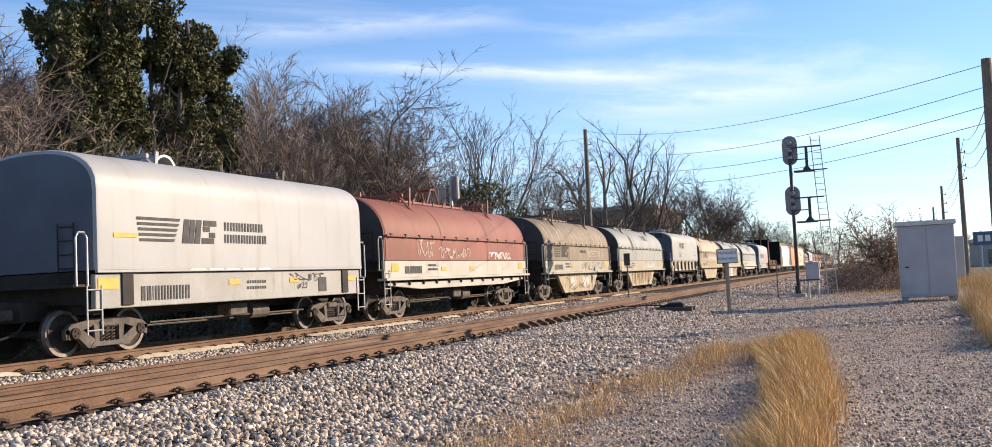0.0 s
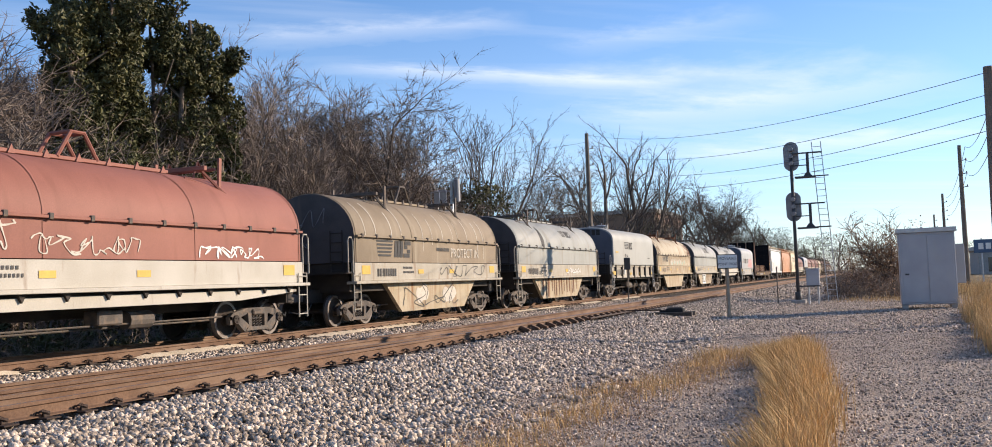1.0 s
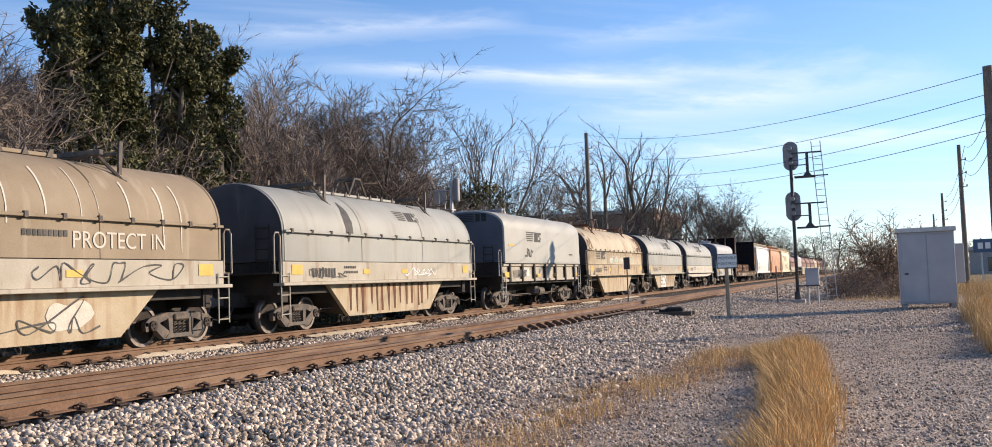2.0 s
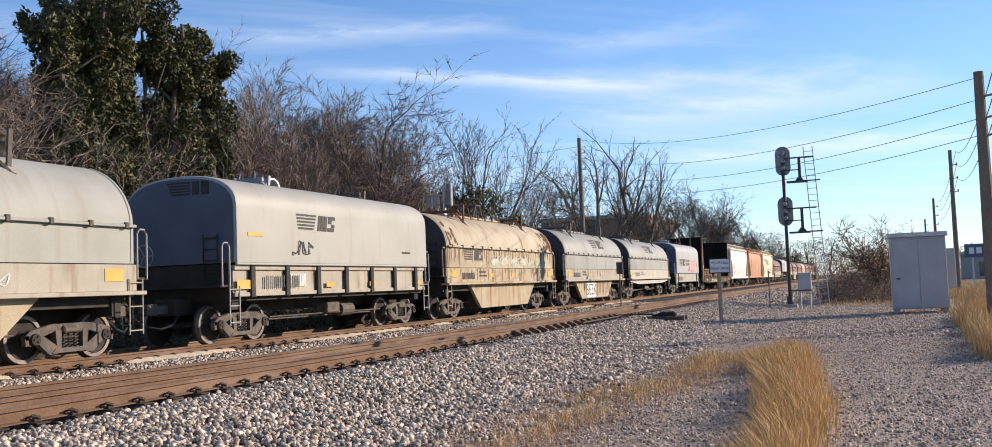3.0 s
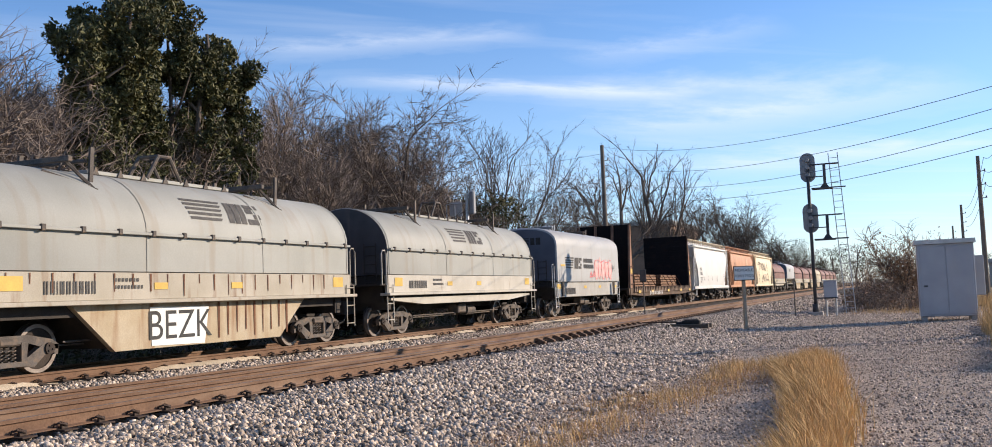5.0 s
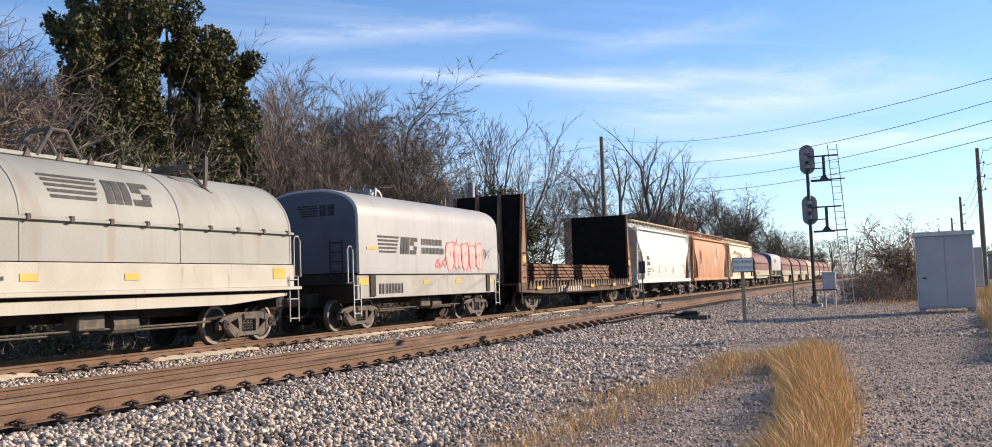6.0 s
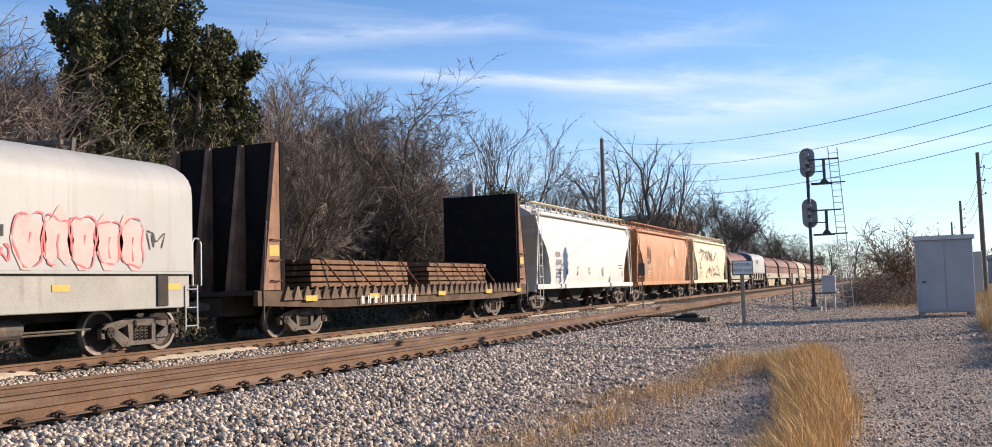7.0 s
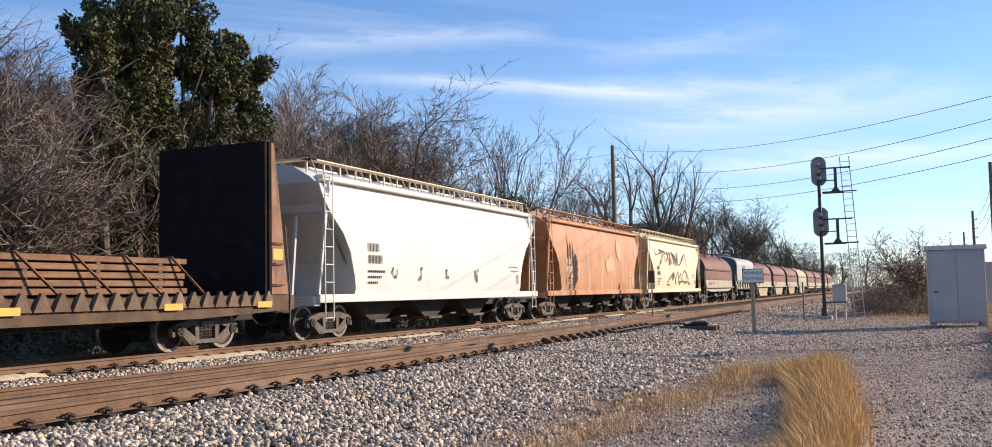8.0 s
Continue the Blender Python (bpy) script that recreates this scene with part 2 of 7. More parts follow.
M = {
    "white_hood": surface("white_hood", (0.378, 0.373, 0.356), (0.347, 0.342, 0.324), 0.8, 0.5, bump=0.03, grain=0.05, stain=(0.31, 0.28, 0.24), stain_at=(0.54, 0.85), stretch=(1, 2.5, 0.25), stain_scale=1.3),
    "pale_hood": surface("pale_hood", (0.360, 0.351, 0.310), (0.324, 0.315, 0.275), 0.8, 0.55, bump=0.03, grain=0.05, stain=(0.29, 0.25, 0.2), stain_at=(0.58, 0.9), stretch=(1, 2.5, 0.25), stain_scale=1.3),
    "grey_hood": surface("grey_hood", (0.310, 0.310, 0.279), (0.270, 0.270, 0.239), 0.9, 0.6, bump=0.04, grain=0.06, stain=(0.24, 0.2, 0.15), stain_at=(0.55, 0.85), stretch=(1, 2.5, 0.2), stain_scale=1.2),
    "brown_hood": surface("brown_hood", (0.25, 0.195, 0.13), (0.205, 0.155, 0.10), 1.0, 0.7, bump=0.05, grain=0.1, stain=(0.34, 0.29, 0.21), stain_at=(0.6, 0.82), stretch=(1, 2.5, 0.2), stain_scale=1.3),
    "cream_hood": surface("cream_hood", (0.441, 0.378, 0.270), (0.378, 0.310, 0.211), 1.0, 0.7, bump=0.06, grain=0.08, stain=(0.27, 0.14, 0.06), stain_at=(0.56, 0.74), stretch=(1, 2.0, 0.35), stain_scale=1.5),
    "dull_red_hood": surface("dull_red_hood", (0.19, 0.08, 0.058), (0.15, 0.066, 0.048), 1.0, 0.65, bump=0.05, grain=0.1, stain=(0.12, 0.06, 0.045), stain_at=(0.55, 0.8), stretch=(1, 2.5, 0.25), stain_scale=1.3),
    "red_hood": surface("red_hood", (0.27, 0.105, 0.074), (0.23, 0.088, 0.062), 1.0, 0.65, bump=0.05, grain=0.1, stain=(0.2, 0.075, 0.05), stain_at=(0.55, 0.8), stretch=(1, 2.5, 0.25), stain_scale=1.3),
    "light_sill": surface("light_sill", (0.396, 0.356, 0.288), (0.333, 0.297, 0.230), 1.2, 0.7, bump=0.06, grain=0.12, stain=(0.2, 0.12, 0.07), stain_at=(0.55, 0.75), stretch=(1, 2.5, 0.4), stain_scale=1.6),
    "grey_sill": surface("grey_sill", (0.375, 0.36, 0.325), (0.315, 0.30, 0.27), 1.2, 0.7, bump=0.06, grain=0.12, stain=(0.22, 0.19, 0.155), stain_at=(0.58, 0.8), stretch=(1, 2.5, 0.4), stain_scale=1.6),
    "pale_sill": surface("pale_sill", (0.468, 0.436, 0.373), (0.405, 0.373, 0.310), 1.2, 0.7, bump=0.06, grain=0.12, stain=(0.22, 0.15, 0.1), stain_at=(0.6, 0.8), stretch=(1, 2.5, 0.4), stain_scale=1.8),
    "belly": surface("belly", (0.43, 0.36, 0.255), (0.36, 0.285, 0.18), 1.3, 0.75, bump=0.08, grain=0.15, stain=(0.22, 0.11, 0.045), stain_at=(0.5, 0.72), stretch=(1, 2.2, 0.3), stain_scale=1.4),
    "underframe": surface("underframe", (0.035, 0.03, 0.027), (0.055, 0.045, 0.037), 2.5, 0.85, bump=0.15, grain=0.3),
    "truck_iron": surface("truck_iron", (0.125, 0.108, 0.094), (0.085, 0.072, 0.062), 5, 0.8, 0.1, bump=0.2, grain=0.3, stain=(0.17, 0.125, 0.09), stain_at=(0.5, 0.7), stain_scale=6),
    "wheel_iron": surface("wheel_iron", (0.034, 0.027, 0.022), (0.052, 0.038, 0.03), 6, 0.85, 0.0, bump=0.15, grain=0.3),
    "wheel_tread": surface("wheel_tread", (0.25, 0.21, 0.18), (0.17, 0.14, 0.12), 6, 0.45, 0.5, bump=0.05, grain=0.15),
    "rail_rust": surface("rail_rust", (0.185, 0.108, 0.066), (0.14, 0.08, 0.049), 3, 0.85, 0.1, bump=0.15, grain=0.25, stain=(0.23, 0.155, 0.105), stain_at=(0.5, 0.75), stretch=(1, 0.25, 1), stain_scale=3),
    "rail_head": surface("rail_head", (0.16, 0.12, 0.1), (0.22, 0.17, 0.14), 3, 0.45, 0.6, bump=0.05, grain=0.2),
    "clip_iron": surface("clip_iron", (0.05, 0.035, 0.028), (0.08, 0.05, 0.035), 8, 0.8, 0.2, bump=0.2, grain=0.3),
    "tie": surface("tie", (0.10, 0.08, 0.065), (0.15, 0.125, 0.10), 4, 0.95, bump=0.5, grain=0.4, stain=(0.3, 0.27, 0.23), stain_at=(0.55, 0.8), stain_scale=3, objrand=0.25),
    "stone": surface("stone", (0.60, 0.485, 0.375), (0.31, 0.25, 0.195), 9, 0.95, bump=0.3, fine=60, grain=0.3, island=0.7),
    "road_stone": surface("road_stone", (0.54, 0.44, 0.355), (0.37, 0.30, 0.24), 12, 0.95, bump=0.2, fine=60, grain=0.3, island=0.6),
    "bed": surface("bed", (0.36, 0.32, 0.275), (0.24, 0.215, 0.19), 16, 0.95, bump=1.0, fine=26, grain=0.7),
    # smooth hood ends: slate paint, darkened further to carry the end faces' shade
    "shaded_slate_end": surface("shaded_slate_end", (0.11, 0.125, 0.16), (0.09, 0.102, 0.13), 1.2, 0.6, bump=0.03, grain=0.08, stain=(0.1, 0.1, 0.11), stain_at=(0.55, 0.85), stretch=(2, 1, 0.3)),
    # round hood ends: grime, with the shade of the end faces put into the colour
    "grimy_shaded_end": surface("grimy_shaded_end", (0.085, 0.078, 0.078), (0.06, 0.056, 0.058), 1.5, 0.75, bump=0.05, grain=0.15, stain=(0.13, 0.11, 0.095), stain_at=(0.6, 0.85), stretch=(2, 1, 0.3)),
    "yellow": surface("yellow", (0.58, 0.38, 0.07), (0.5, 0.32, 0.06), 4, 0.5, bump=0.0, grain=0.1),
    "black_paint": surface("black_paint", (0.03, 0.03, 0.03), (0.05, 0.048, 0.045), 5, 0.7, bump=0.0, grain=0.2),
    "faded_black": surface("faded_black", (0.055, 0.052, 0.049), (0.09, 0.083, 0.075), 5, 0.75, bump=0.0, grain=0.3),
    "white_paint": surface("white_paint", (0.78, 0.77, 0.73), (0.7, 0.68, 0.63), 3, 0.6, bump=0.0, grain=0.08),
    "pink_paint": surface("pink_paint", (0.75, 0.16, 0.17), (0.68, 0.13, 0.14), 3, 0.6, bump=0.0, grain=0.1),
    "pale_pink": surface("pale_pink", (0.62, 0.40, 0.36), (0.57, 0.35, 0.32), 3, 0.6, bump=0.0, grain=0.1),
    "galvanised": surface("galvanised", (0.5, 0.5, 0.49), (0.42, 0.42, 0.42), 4, 0.45, 0.5, bump=0.05, grain=0.12),
    "hopper_white": surface("hopper_white", (0.612, 0.599, 0.562), (0.567, 0.549, 0.508), 0.8, 0.5, bump=0.02, grain=0.04, stain=(0.55, 0.47, 0.38), stain_at=(0.62, 0.9), stretch=(1, 2.5, 0.25), stain_scale=1.2),
    "hopper_orange": surface("hopper_orange", (0.47, 0.23, 0.115), (0.38, 0.18, 0.085), 0.9, 0.6, bump=0.04, grain=0.08, stain=(0.62, 0.42, 0.28), stain_at=(0.56, 0.8), stretch=(1, 2.0, 0.3), stain_scale=1.3),
    "hopper_cream": surface("hopper_cream", (0.700, 0.580, 0.403), (0.620, 0.500, 0.329), 0.9, 0.6, bump=0.04, grain=0.08, stain=(0.4, 0.27, 0.13), stain_at=(0.6, 0.85), stretch=(1, 2.0, 0.3), stain_scale=1.3),
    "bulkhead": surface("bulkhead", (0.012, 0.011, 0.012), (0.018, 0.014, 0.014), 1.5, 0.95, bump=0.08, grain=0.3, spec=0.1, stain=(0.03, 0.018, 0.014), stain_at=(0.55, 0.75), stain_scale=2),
    "rusty_post": surface("rusty_post", (0.22, 0.09, 0.045), (0.14, 0.06, 0.035), 2.5, 0.85, bump=0.15, grain=0.3, stain=(0.06, 0.04, 0.03), stain_at=(0.5, 0.7), stain_scale=3),
    "deck_side": surface("deck_side", (0.14, 0.088, 0.052), (0.075, 0.046, 0.03), 2.0, 0.85, bump=0.15, grain=0.3, stain=(0.08, 0.05, 0.035), stain_at=(0.5, 0.7), stain_scale=3),
    "rusty_plate": surface("rusty_plate", (0.30, 0.165, 0.105), (0.22, 0.115, 0.07), 2.0, 0.85, bump=0.15, grain=0.3, stain=(0.11, 0.07, 0.05), stain_at=(0.5, 0.72), stretch=(1, 2, 0.5), stain_scale=2.5),
    "pocket_rust": surface("pocket_rust", (0.19, 0.125, 0.08), (0.12, 0.078, 0.052), 3.0, 0.85, bump=0.15, grain=0.3, objrand=0.3),
    "load_steel": surface("load_steel", (0.24, 0.125, 0.065), (0.15, 0.078, 0.045), 3.0, 0.8, 0.1, bump=0.15, grain=0.3, stain=(0.25, 0.14, 0.07), stain_at=(0.55, 0.75), stretch=(1, 0.3, 2), stain_scale=3),
    "bark": surface("bark", (0.11, 0.088, 0.07), (0.17, 0.138, 0.11), 3, 0.95, bump=0.4, grain=0.3, objrand=0.2),
    "dark_twig": surface("dark_twig", (0.13, 0.10, 0.08), (0.09, 0.07, 0.056), 2, 0.95, bump=0.0, grain=0.15),
    "twig": surface("twig", (0.241, 0.191, 0.154), (0.158, 0.124, 0.100), 2, 0.95, bump=0.0, grain=0.15, objrand=0.2),
    "ivy": surface("ivy", (0.115, 0.108, 0.038), (0.05, 0.055, 0.02), 1.5, 0.6, bump=0.0, grain=0.2, island=0.45),
    "brush_leaf": surface("brush_leaf", (0.07, 0.075, 0.03), (0.10, 0.085, 0.04), 1.5, 0.8, bump=0.0, grain=0.2, island=0.45),
    "red_leaf": surface("red_leaf", (0.33, 0.215, 0.135), (0.25, 0.16, 0.10), 1.5, 0.8, bump=0.0, grain=0.2, island=0.45),
    "red_grass": surface("red_grass", (0.44, 0.25, 0.12), (0.34, 0.19, 0.10), 2, 0.85, bump=0.0, grain=0.15, island=0.4),
    "dry_grass": surface("dry_grass", (0.68, 0.45, 0.20), (0.54, 0.34, 0.14), 2, 0.85, bump=0.0, grain=0.15, island=0.35),
    "pale_wood": surface("pale_wood", (0.40, 0.32, 0.23), (0.33, 0.26, 0.185), 3, 0.9, bump=0.2, grain=0.2),
    "pole_wood": surface("pole_wood", (0.16, 0.13, 0.10), (0.22, 0.18, 0.145), 2, 0.9, bump=0.3, grain=0.3),
    "signal_black": surface("signal_black", (0.05, 0.05, 0.052), (0.075, 0.075, 0.078), 3, 0.6, bump=0.05, grain=0.2),
    "signal_grey": surface("signal_grey", (0.22, 0.22, 0.23), (0.28, 0.28, 0.28), 3, 0.55, 0.2, bump=0.05, grain=0.15),
    "cabinet": surface("cabinet", (0.377, 0.382, 0.405), (0.331, 0.336, 0.359), 1.2, 0.45, 0.3, bump=0.03, grain=0.06, stain=(0.37, 0.355, 0.345), stain_at=(0.6, 0.85), stretch=(1, 1, 0.3), stain_scale=1.5),
    "wire": surface("wire", (0.05, 0.05, 0.05), (0.07, 0.07, 0.07), 1, 0.6, bump=0.0, grain=0.0),
    "concrete": surface("concrete", (0.38, 0.36, 0.33), (0.32, 0.3, 0.27), 3, 0.9, bump=0.2, grain=0.2),
    "shed_wall": surface("shed_wall", (0.24, 0.15, 0.10), (0.2, 0.125, 0.085), 1, 0.8, bump=0.05, grain=0.1),
    "blue_sign": surface("blue_sign", (0.07, 0.12, 0.2), (0.06, 0.1, 0.17), 1, 0.5, bump=0.0, grain=0.05),
    "glass": surface("glass", (0.03, 0.035, 0.04), (0.04, 0.045, 0.05), 1, 0.1, bump=0.0, grain=0.0, spec=0.6),
    "car_paint": surface("car_paint", (0.3, 0.31, 0.33), (0.27, 0.28, 0.3), 1, 0.3, 0.4, bump=0.0, grain=0.0),
    "rubber": surface("rubber", (0.02, 0.02, 0.02), (0.03, 0.03, 0.03), 4, 0.9, bump=0.0, grain=0.1),
}


# ---- mesh helpers ----
def link(name, bm, material, parent=None, label="", m=None, smooth=False):
    me = bpy.data.meshes.new(name)
    bmesh.ops.recalc_face_normals(bm, faces=bm.faces)
    bm.to_mesh(me)
    bm.free()
    for k in (material if isinstance(material, (list, tuple)) else [material]):
        me.materials.append(M[k])
    if smooth:
        me.set_sharp_from_angle(angle=radians(35))
        for p in me.polygons:
            p.use_smooth = len(p.vertices) <= 4
    ob = new(name, me)
    if parent:
        ob.parent = parent
    if m:
        ob.matrix_basis = m
    if label:
        ob["label"] = label
    return ob


def part(name, bm, material, parent, label="", m=None, smooth=False):
    return link(name, bm, material, parent, label, m, smooth)


def thing(name, m, label, category, group="", kind=""):
    ob = new(name)
    ob.empty_display_size = 0.2
    ob.matrix_basis = m
    return tagged(ob, label, category, group, kind)


def box(bm, x0, x1, y0, y1, z0, z1, bevel=0.0, mat=0):
    r = bmesh.ops.create_cube(bm, size=1.0)
    vs = r["verts"]
    for v in vs:
        v.co = Vector((x0 + (v.co.x + 0.5) * (x1 - x0), y0 + (v.co.y + 0.5) * (y1 - y0), z0 + (v.co.z + 0.5) * (z1 - z0)))
    fs = {f for v in vs for f in v.link_faces}
    if mat:
        for f in fs:
            f.material_index = mat
    if bevel:
        bmesh.ops.bevel(bm, geom=list({e for v in vs for e in v.link_edges}), offset=bevel, segments=1, affect="EDGES")


def tube(bm, pts, r, seg=6, mat=0, caps=True):
    """A round bar through the points; r is one radius or one a point."""
    pts = [Vector(p) for p in pts]
    rs = r if isinstance(r, (list, tuple)) else [r] * len(pts)
    rings = []
    for i, p in enumerate(pts):
        d = (pts[min(i + 1, len(pts) - 1)] - pts[max(i - 1, 0)]).normalized()
        a = d.cross(Vector((0, 0, 1)) if abs(d.z) < 0.9 else Vector((1, 0, 0))).normalized()
        b = d.cross(a)
        rings.append([bm.verts.new(p + rs[i] * (math.cos(2 * math.pi * k / seg) * a + math.sin(2 * math.pi * k / seg) * b)) for k in range(seg)])
    for r0, r1 in zip(rings, rings[1:]):
        for k in range(seg):
            f = bm.faces.new((r0[k], r0[(k + 1) % seg], r1[(k + 1) % seg], r1[k]))
            f.material_index = mat
    if caps:
        for ring in (rings[0], rings[-1]):
            bm.faces.new(ring).material_index = mat


def prism(bm, pts, axis, a, b, mat=0):
    """A flat polygon pushed from a to b along an axis. pts are the two other coordinates, in order x, y, z."""
    def place(p, t):
        return {"x": (t, p[0], p[1]), "y": (p[0], t, p[1]), "z": (p[0], p[1], t)}[axis]
    lo = [bm.verts.new(place(p, a)) for p in pts]
    hi = [bm.verts.new(place(p, b)) for p in pts]
    fs = [bm.faces.new(lo), bm.faces.new(hi)]
    for i in range(len(pts)):
        j = (i + 1) % len(pts)
        fs.append(bm.faces.new((lo[i], lo[j], hi[j], hi[i])))
    for f in fs:
        f.material_index = mat


def loft(bm, profile, ys, mat=0, caps=True):
    """Closed profile rings [(x, z), ...], one a y, joined along y; profile(y) gives the ring."""
    rings = [[bm.verts.new((x, y, z)) for x, z in profile(i)] for i, y in enumerate(ys)]
    n = len(rings[0])
    for a, b in zip(rings, rings[1:]):
        for k in range(n):
            bm.faces.new((a[k], a[(k + 1) % n], b[(k + 1) % n], b[k])).material_index = mat
    if caps:
        bm.faces.new(rings[0]).material_index = mat
        bm.faces.new(rings[-1]).material_index = mat


# ---- ground ----
TRAIN_X, NEAR_X = -15.55, -9.52
GAUGE = 0.75


def ground_z(x, y):
    knots = [(-400, -1.2), (-40, -1.0), (-20, -0.75), (-18.4, -0.55), (-17.4, -0.25), (-7.7, -0.25), (-7.1, -0.3), (-5.3, -0.5), (3.4, -0.5), (6.0, -0.62), (400, -0.9)]
    z = -0.5
    for (xa, za), (xb, zb) in zip(knots, knots[1:]):
        if xa <= x <= xb:
            z = za + (zb - za) * (x - xa) / (xb - xa)
    if abs(x) < 40 and -10 < y < 120:
        z += 0.03 * (noise.noise((x * 0.7, y * 0.5, 0)) + 0.5 * noise.noise((x * 2.1, y * 2.1, 3)))
    return z


def ground_material():
    m = bpy.data.materials.new("ground")
    m.use_nodes = True
    n, l = m.node_tree.nodes, m.node_tree.links
    b = n["Principled BSDF"]
    b.inputs["Roughness"].default_value, b.inputs["Specular IOR Level"].default_value = 0.95, 0.2
    co = n.new("ShaderNodeTexCoord")
    sp = n.new("ShaderNodeSeparateXYZ")
    l.new(co.outputs["Object"], sp.inputs[0])

    def nz(s, d=6, rough=0.6):
        t = n.new("ShaderNodeTexNoise")
        t.inputs["Scale"].default_value, t.inputs["Detail"].default_value, t.inputs["Roughness"].default_value = s, d, rough
        l.new(co.outputs["Object"], t.inputs["Vector"])
        return t.outputs["Fac"]

    def mr(v, a, c, lo=0.0, hi=1.0):
        r = n.new("ShaderNodeMapRange")
        for k, x in zip(("From Min", "From Max", "To Min", "To Max"), (a, c, lo, hi)):
            r.inputs[k].default_value = x
        l.new(v, r.inputs["Value"])
        return r.outputs[0]

    def mx(f, a, c, kind="MIX"):
        x = n.new("ShaderNodeMixRGB")
        x.blend_type = kind
        for s, v in zip(x.inputs, (f, a, c)):
            if isinstance(v, tuple):
                s.default_value = (*v, 1)
            elif isinstance(v, (int, float)):
                s.default_value = v
            else:
                l.new(v, s)
        return x.outputs[0]

    def add(a, b2, k=1.0):
        q = n.new("ShaderNodeMath"); q.operation = "MULTIPLY_ADD"
        l.new(b2, q.inputs[0]); q.inputs[1].default_value = k; l.new(a, q.inputs[2])
        return q.outputs[0]

    # a voronoi gives the single chips of gravel
    v = n.new("ShaderNodeTexVoronoi")
    v.inputs["Scale"].default_value = 34
    l.new(co.outputs["Object"], v.inputs["Vector"])
    gravel = mx(mr(nz(0.5), 0.35, 0.65), (0.35, 0.275, 0.215), (0.26, 0.205, 0.163))
    gravel = mx(mr(nz(5.0), 0.45, 0.75), gravel, (0.38, 0.31, 0.245))
    gravel = mx(0.75, gravel, mx(0.85, (0.5, 0.5, 0.5), mr(v.outputs["Distance"], 0.0, 0.6, 1.5, 0.4)), "OVERLAY")
    # under the ballast lumps: near-black, the shade in their gaps painted into the ground
    stone = mx(mr(nz(14), 0.35, 0.65), (0.11, 0.09, 0.07), (0.045, 0.038, 0.032))
    soil = mx(mr(nz(1.2), 0.35, 0.65), (0.17, 0.12, 0.07), (0.30, 0.22, 0.11))
    wob = add(sp.outputs["X"], nz(0.9), 1.6)
    col = mx(mr(wob, -5.1, -4.2), stone, gravel)
    col = mx(mr(wob, 4.4, 5.4), col, soil)
    col = mx(mr(wob, -18.3, -17.6, 1, 0), col, soil)
    l.new(col, b.inputs["Base Color"])
    bp = n.new("ShaderNodeBump")
    bp.inputs["Strength"].default_value, bp.inputs["Distance"].default_value = 0.9, 0.03
    l.new(add(v.outputs["Distance"], nz(26, 4), -1.5), bp.inputs["Height"])
    l.new(bp.outputs[0], b.inputs["Normal"])
    return m


M["ground"] = ground_material()
xs = [-900, -400, -200, -100, -60, -40, -30, -25, -22, -20, -19] + [-18.4 + 0.4 * i for i in range(56)] + [4.5, 5, 6, 8, 11, 15, 20, 30, 45, 70, 120, 250, 600, 1200]
ys = [-300, -100, -40, -15] + [-8 + 0.5 * i for i in range(150)] + [70, 76, 84, 94, 106, 120, 140, 170, 220, 300, 450, 800, 1500, 2500]
bm = bmesh.new()
grid = [[bm.verts.new((x, y, ground_z(max(-400, min(400, x)), y))) for x in xs] for y in ys]
for ra, rb in zip(grid, grid[1:]):
    for i in range(len(xs) - 1):
        bm.faces.new((ra[i], ra[i + 1], rb[i + 1], rb[i]))
tagged(link("ground", bm, "ground", smooth=True), "gravel service road, stone ballast and dry soil beside the railway", "ground", kind="structure")

# ---- tracks ----
RAIL = [(-0.076, -0.18), (0.076, -0.18), (0.076, -0.168), (0.02, -0.155), (0.009, -0.14), (0.009, -0.055), (0.036, -0.04), (0.037, -0.006),
        (0.03, 0.0), (-0.03, 0.0), (-0.037, -0.006), (-0.036, -0.04), (-0.009, -0.055), (-0.009, -0.14), (-0.02, -0.155), (-0.076, -0.168)]


def rail_bar(line, parent):
    """One rail along a line of (x, y); its running face is worn brighter."""
    bm = bmesh.new()
    rings = [[bm.verts.new((x + px, y, pz)) for px, pz in RAIL] for x, y in line]
    k = len(RAIL)
    for a, b in zip(rings, rings[1:]):
        for i in range(k):
            f = bm.faces.new((a[i], a[(i + 1) % k], b[(i + 1) % k], b[i]))
            f.material_index = 1 if i in (8, 9) else 0
    return part("rail", bm, ["rail_rust", "rail_head"], parent)


def straight(x):
    return [(x, y) for y in (-30, 0, 15, 30, 50, 80, 150, 420)]


def diverge(y):
    """How far the turnout's track has swung off the straight one."""
    d = max(0.0, 35.5 - y)
    return -d * d / 840.0 if d < 60 else -60 * 60 / 840.0 - (d - 60) * 0.14


main_track = thing("near_track", pose(0, 0, 0), "rusty main track with a turnout, on clipped ties in stone ballast", "railway track", kind="structure")
far_track = thing("far_track", pose(0, 0, 0), "rusty railway track under the passing train", "railway track", kind="structure")
for s in (GAUGE, -GAUGE):
    rail_bar(straight(NEAR_X + s), main_track)
    rail_bar(straight(TRAIN_X + s), far_track)
    rail_bar([(NEAR_X + s + diverge(y) - 0.075 * min(1, max(0, (35.5 - y) / 6)), y) for y in [-14 + 1.5 * i for i in range(33)]], main_track)

tie_bm = bmesh.new()
box(tie_bm, -1.3, 1.3, -0.11, 0.11, -0.36, -0.2, 0.012)
tie_me = link("tie", tie_bm, "tie", far_track, m=pose(TRAIN_X, -6, 0.004)).data
plate_bm = bmesh.new()
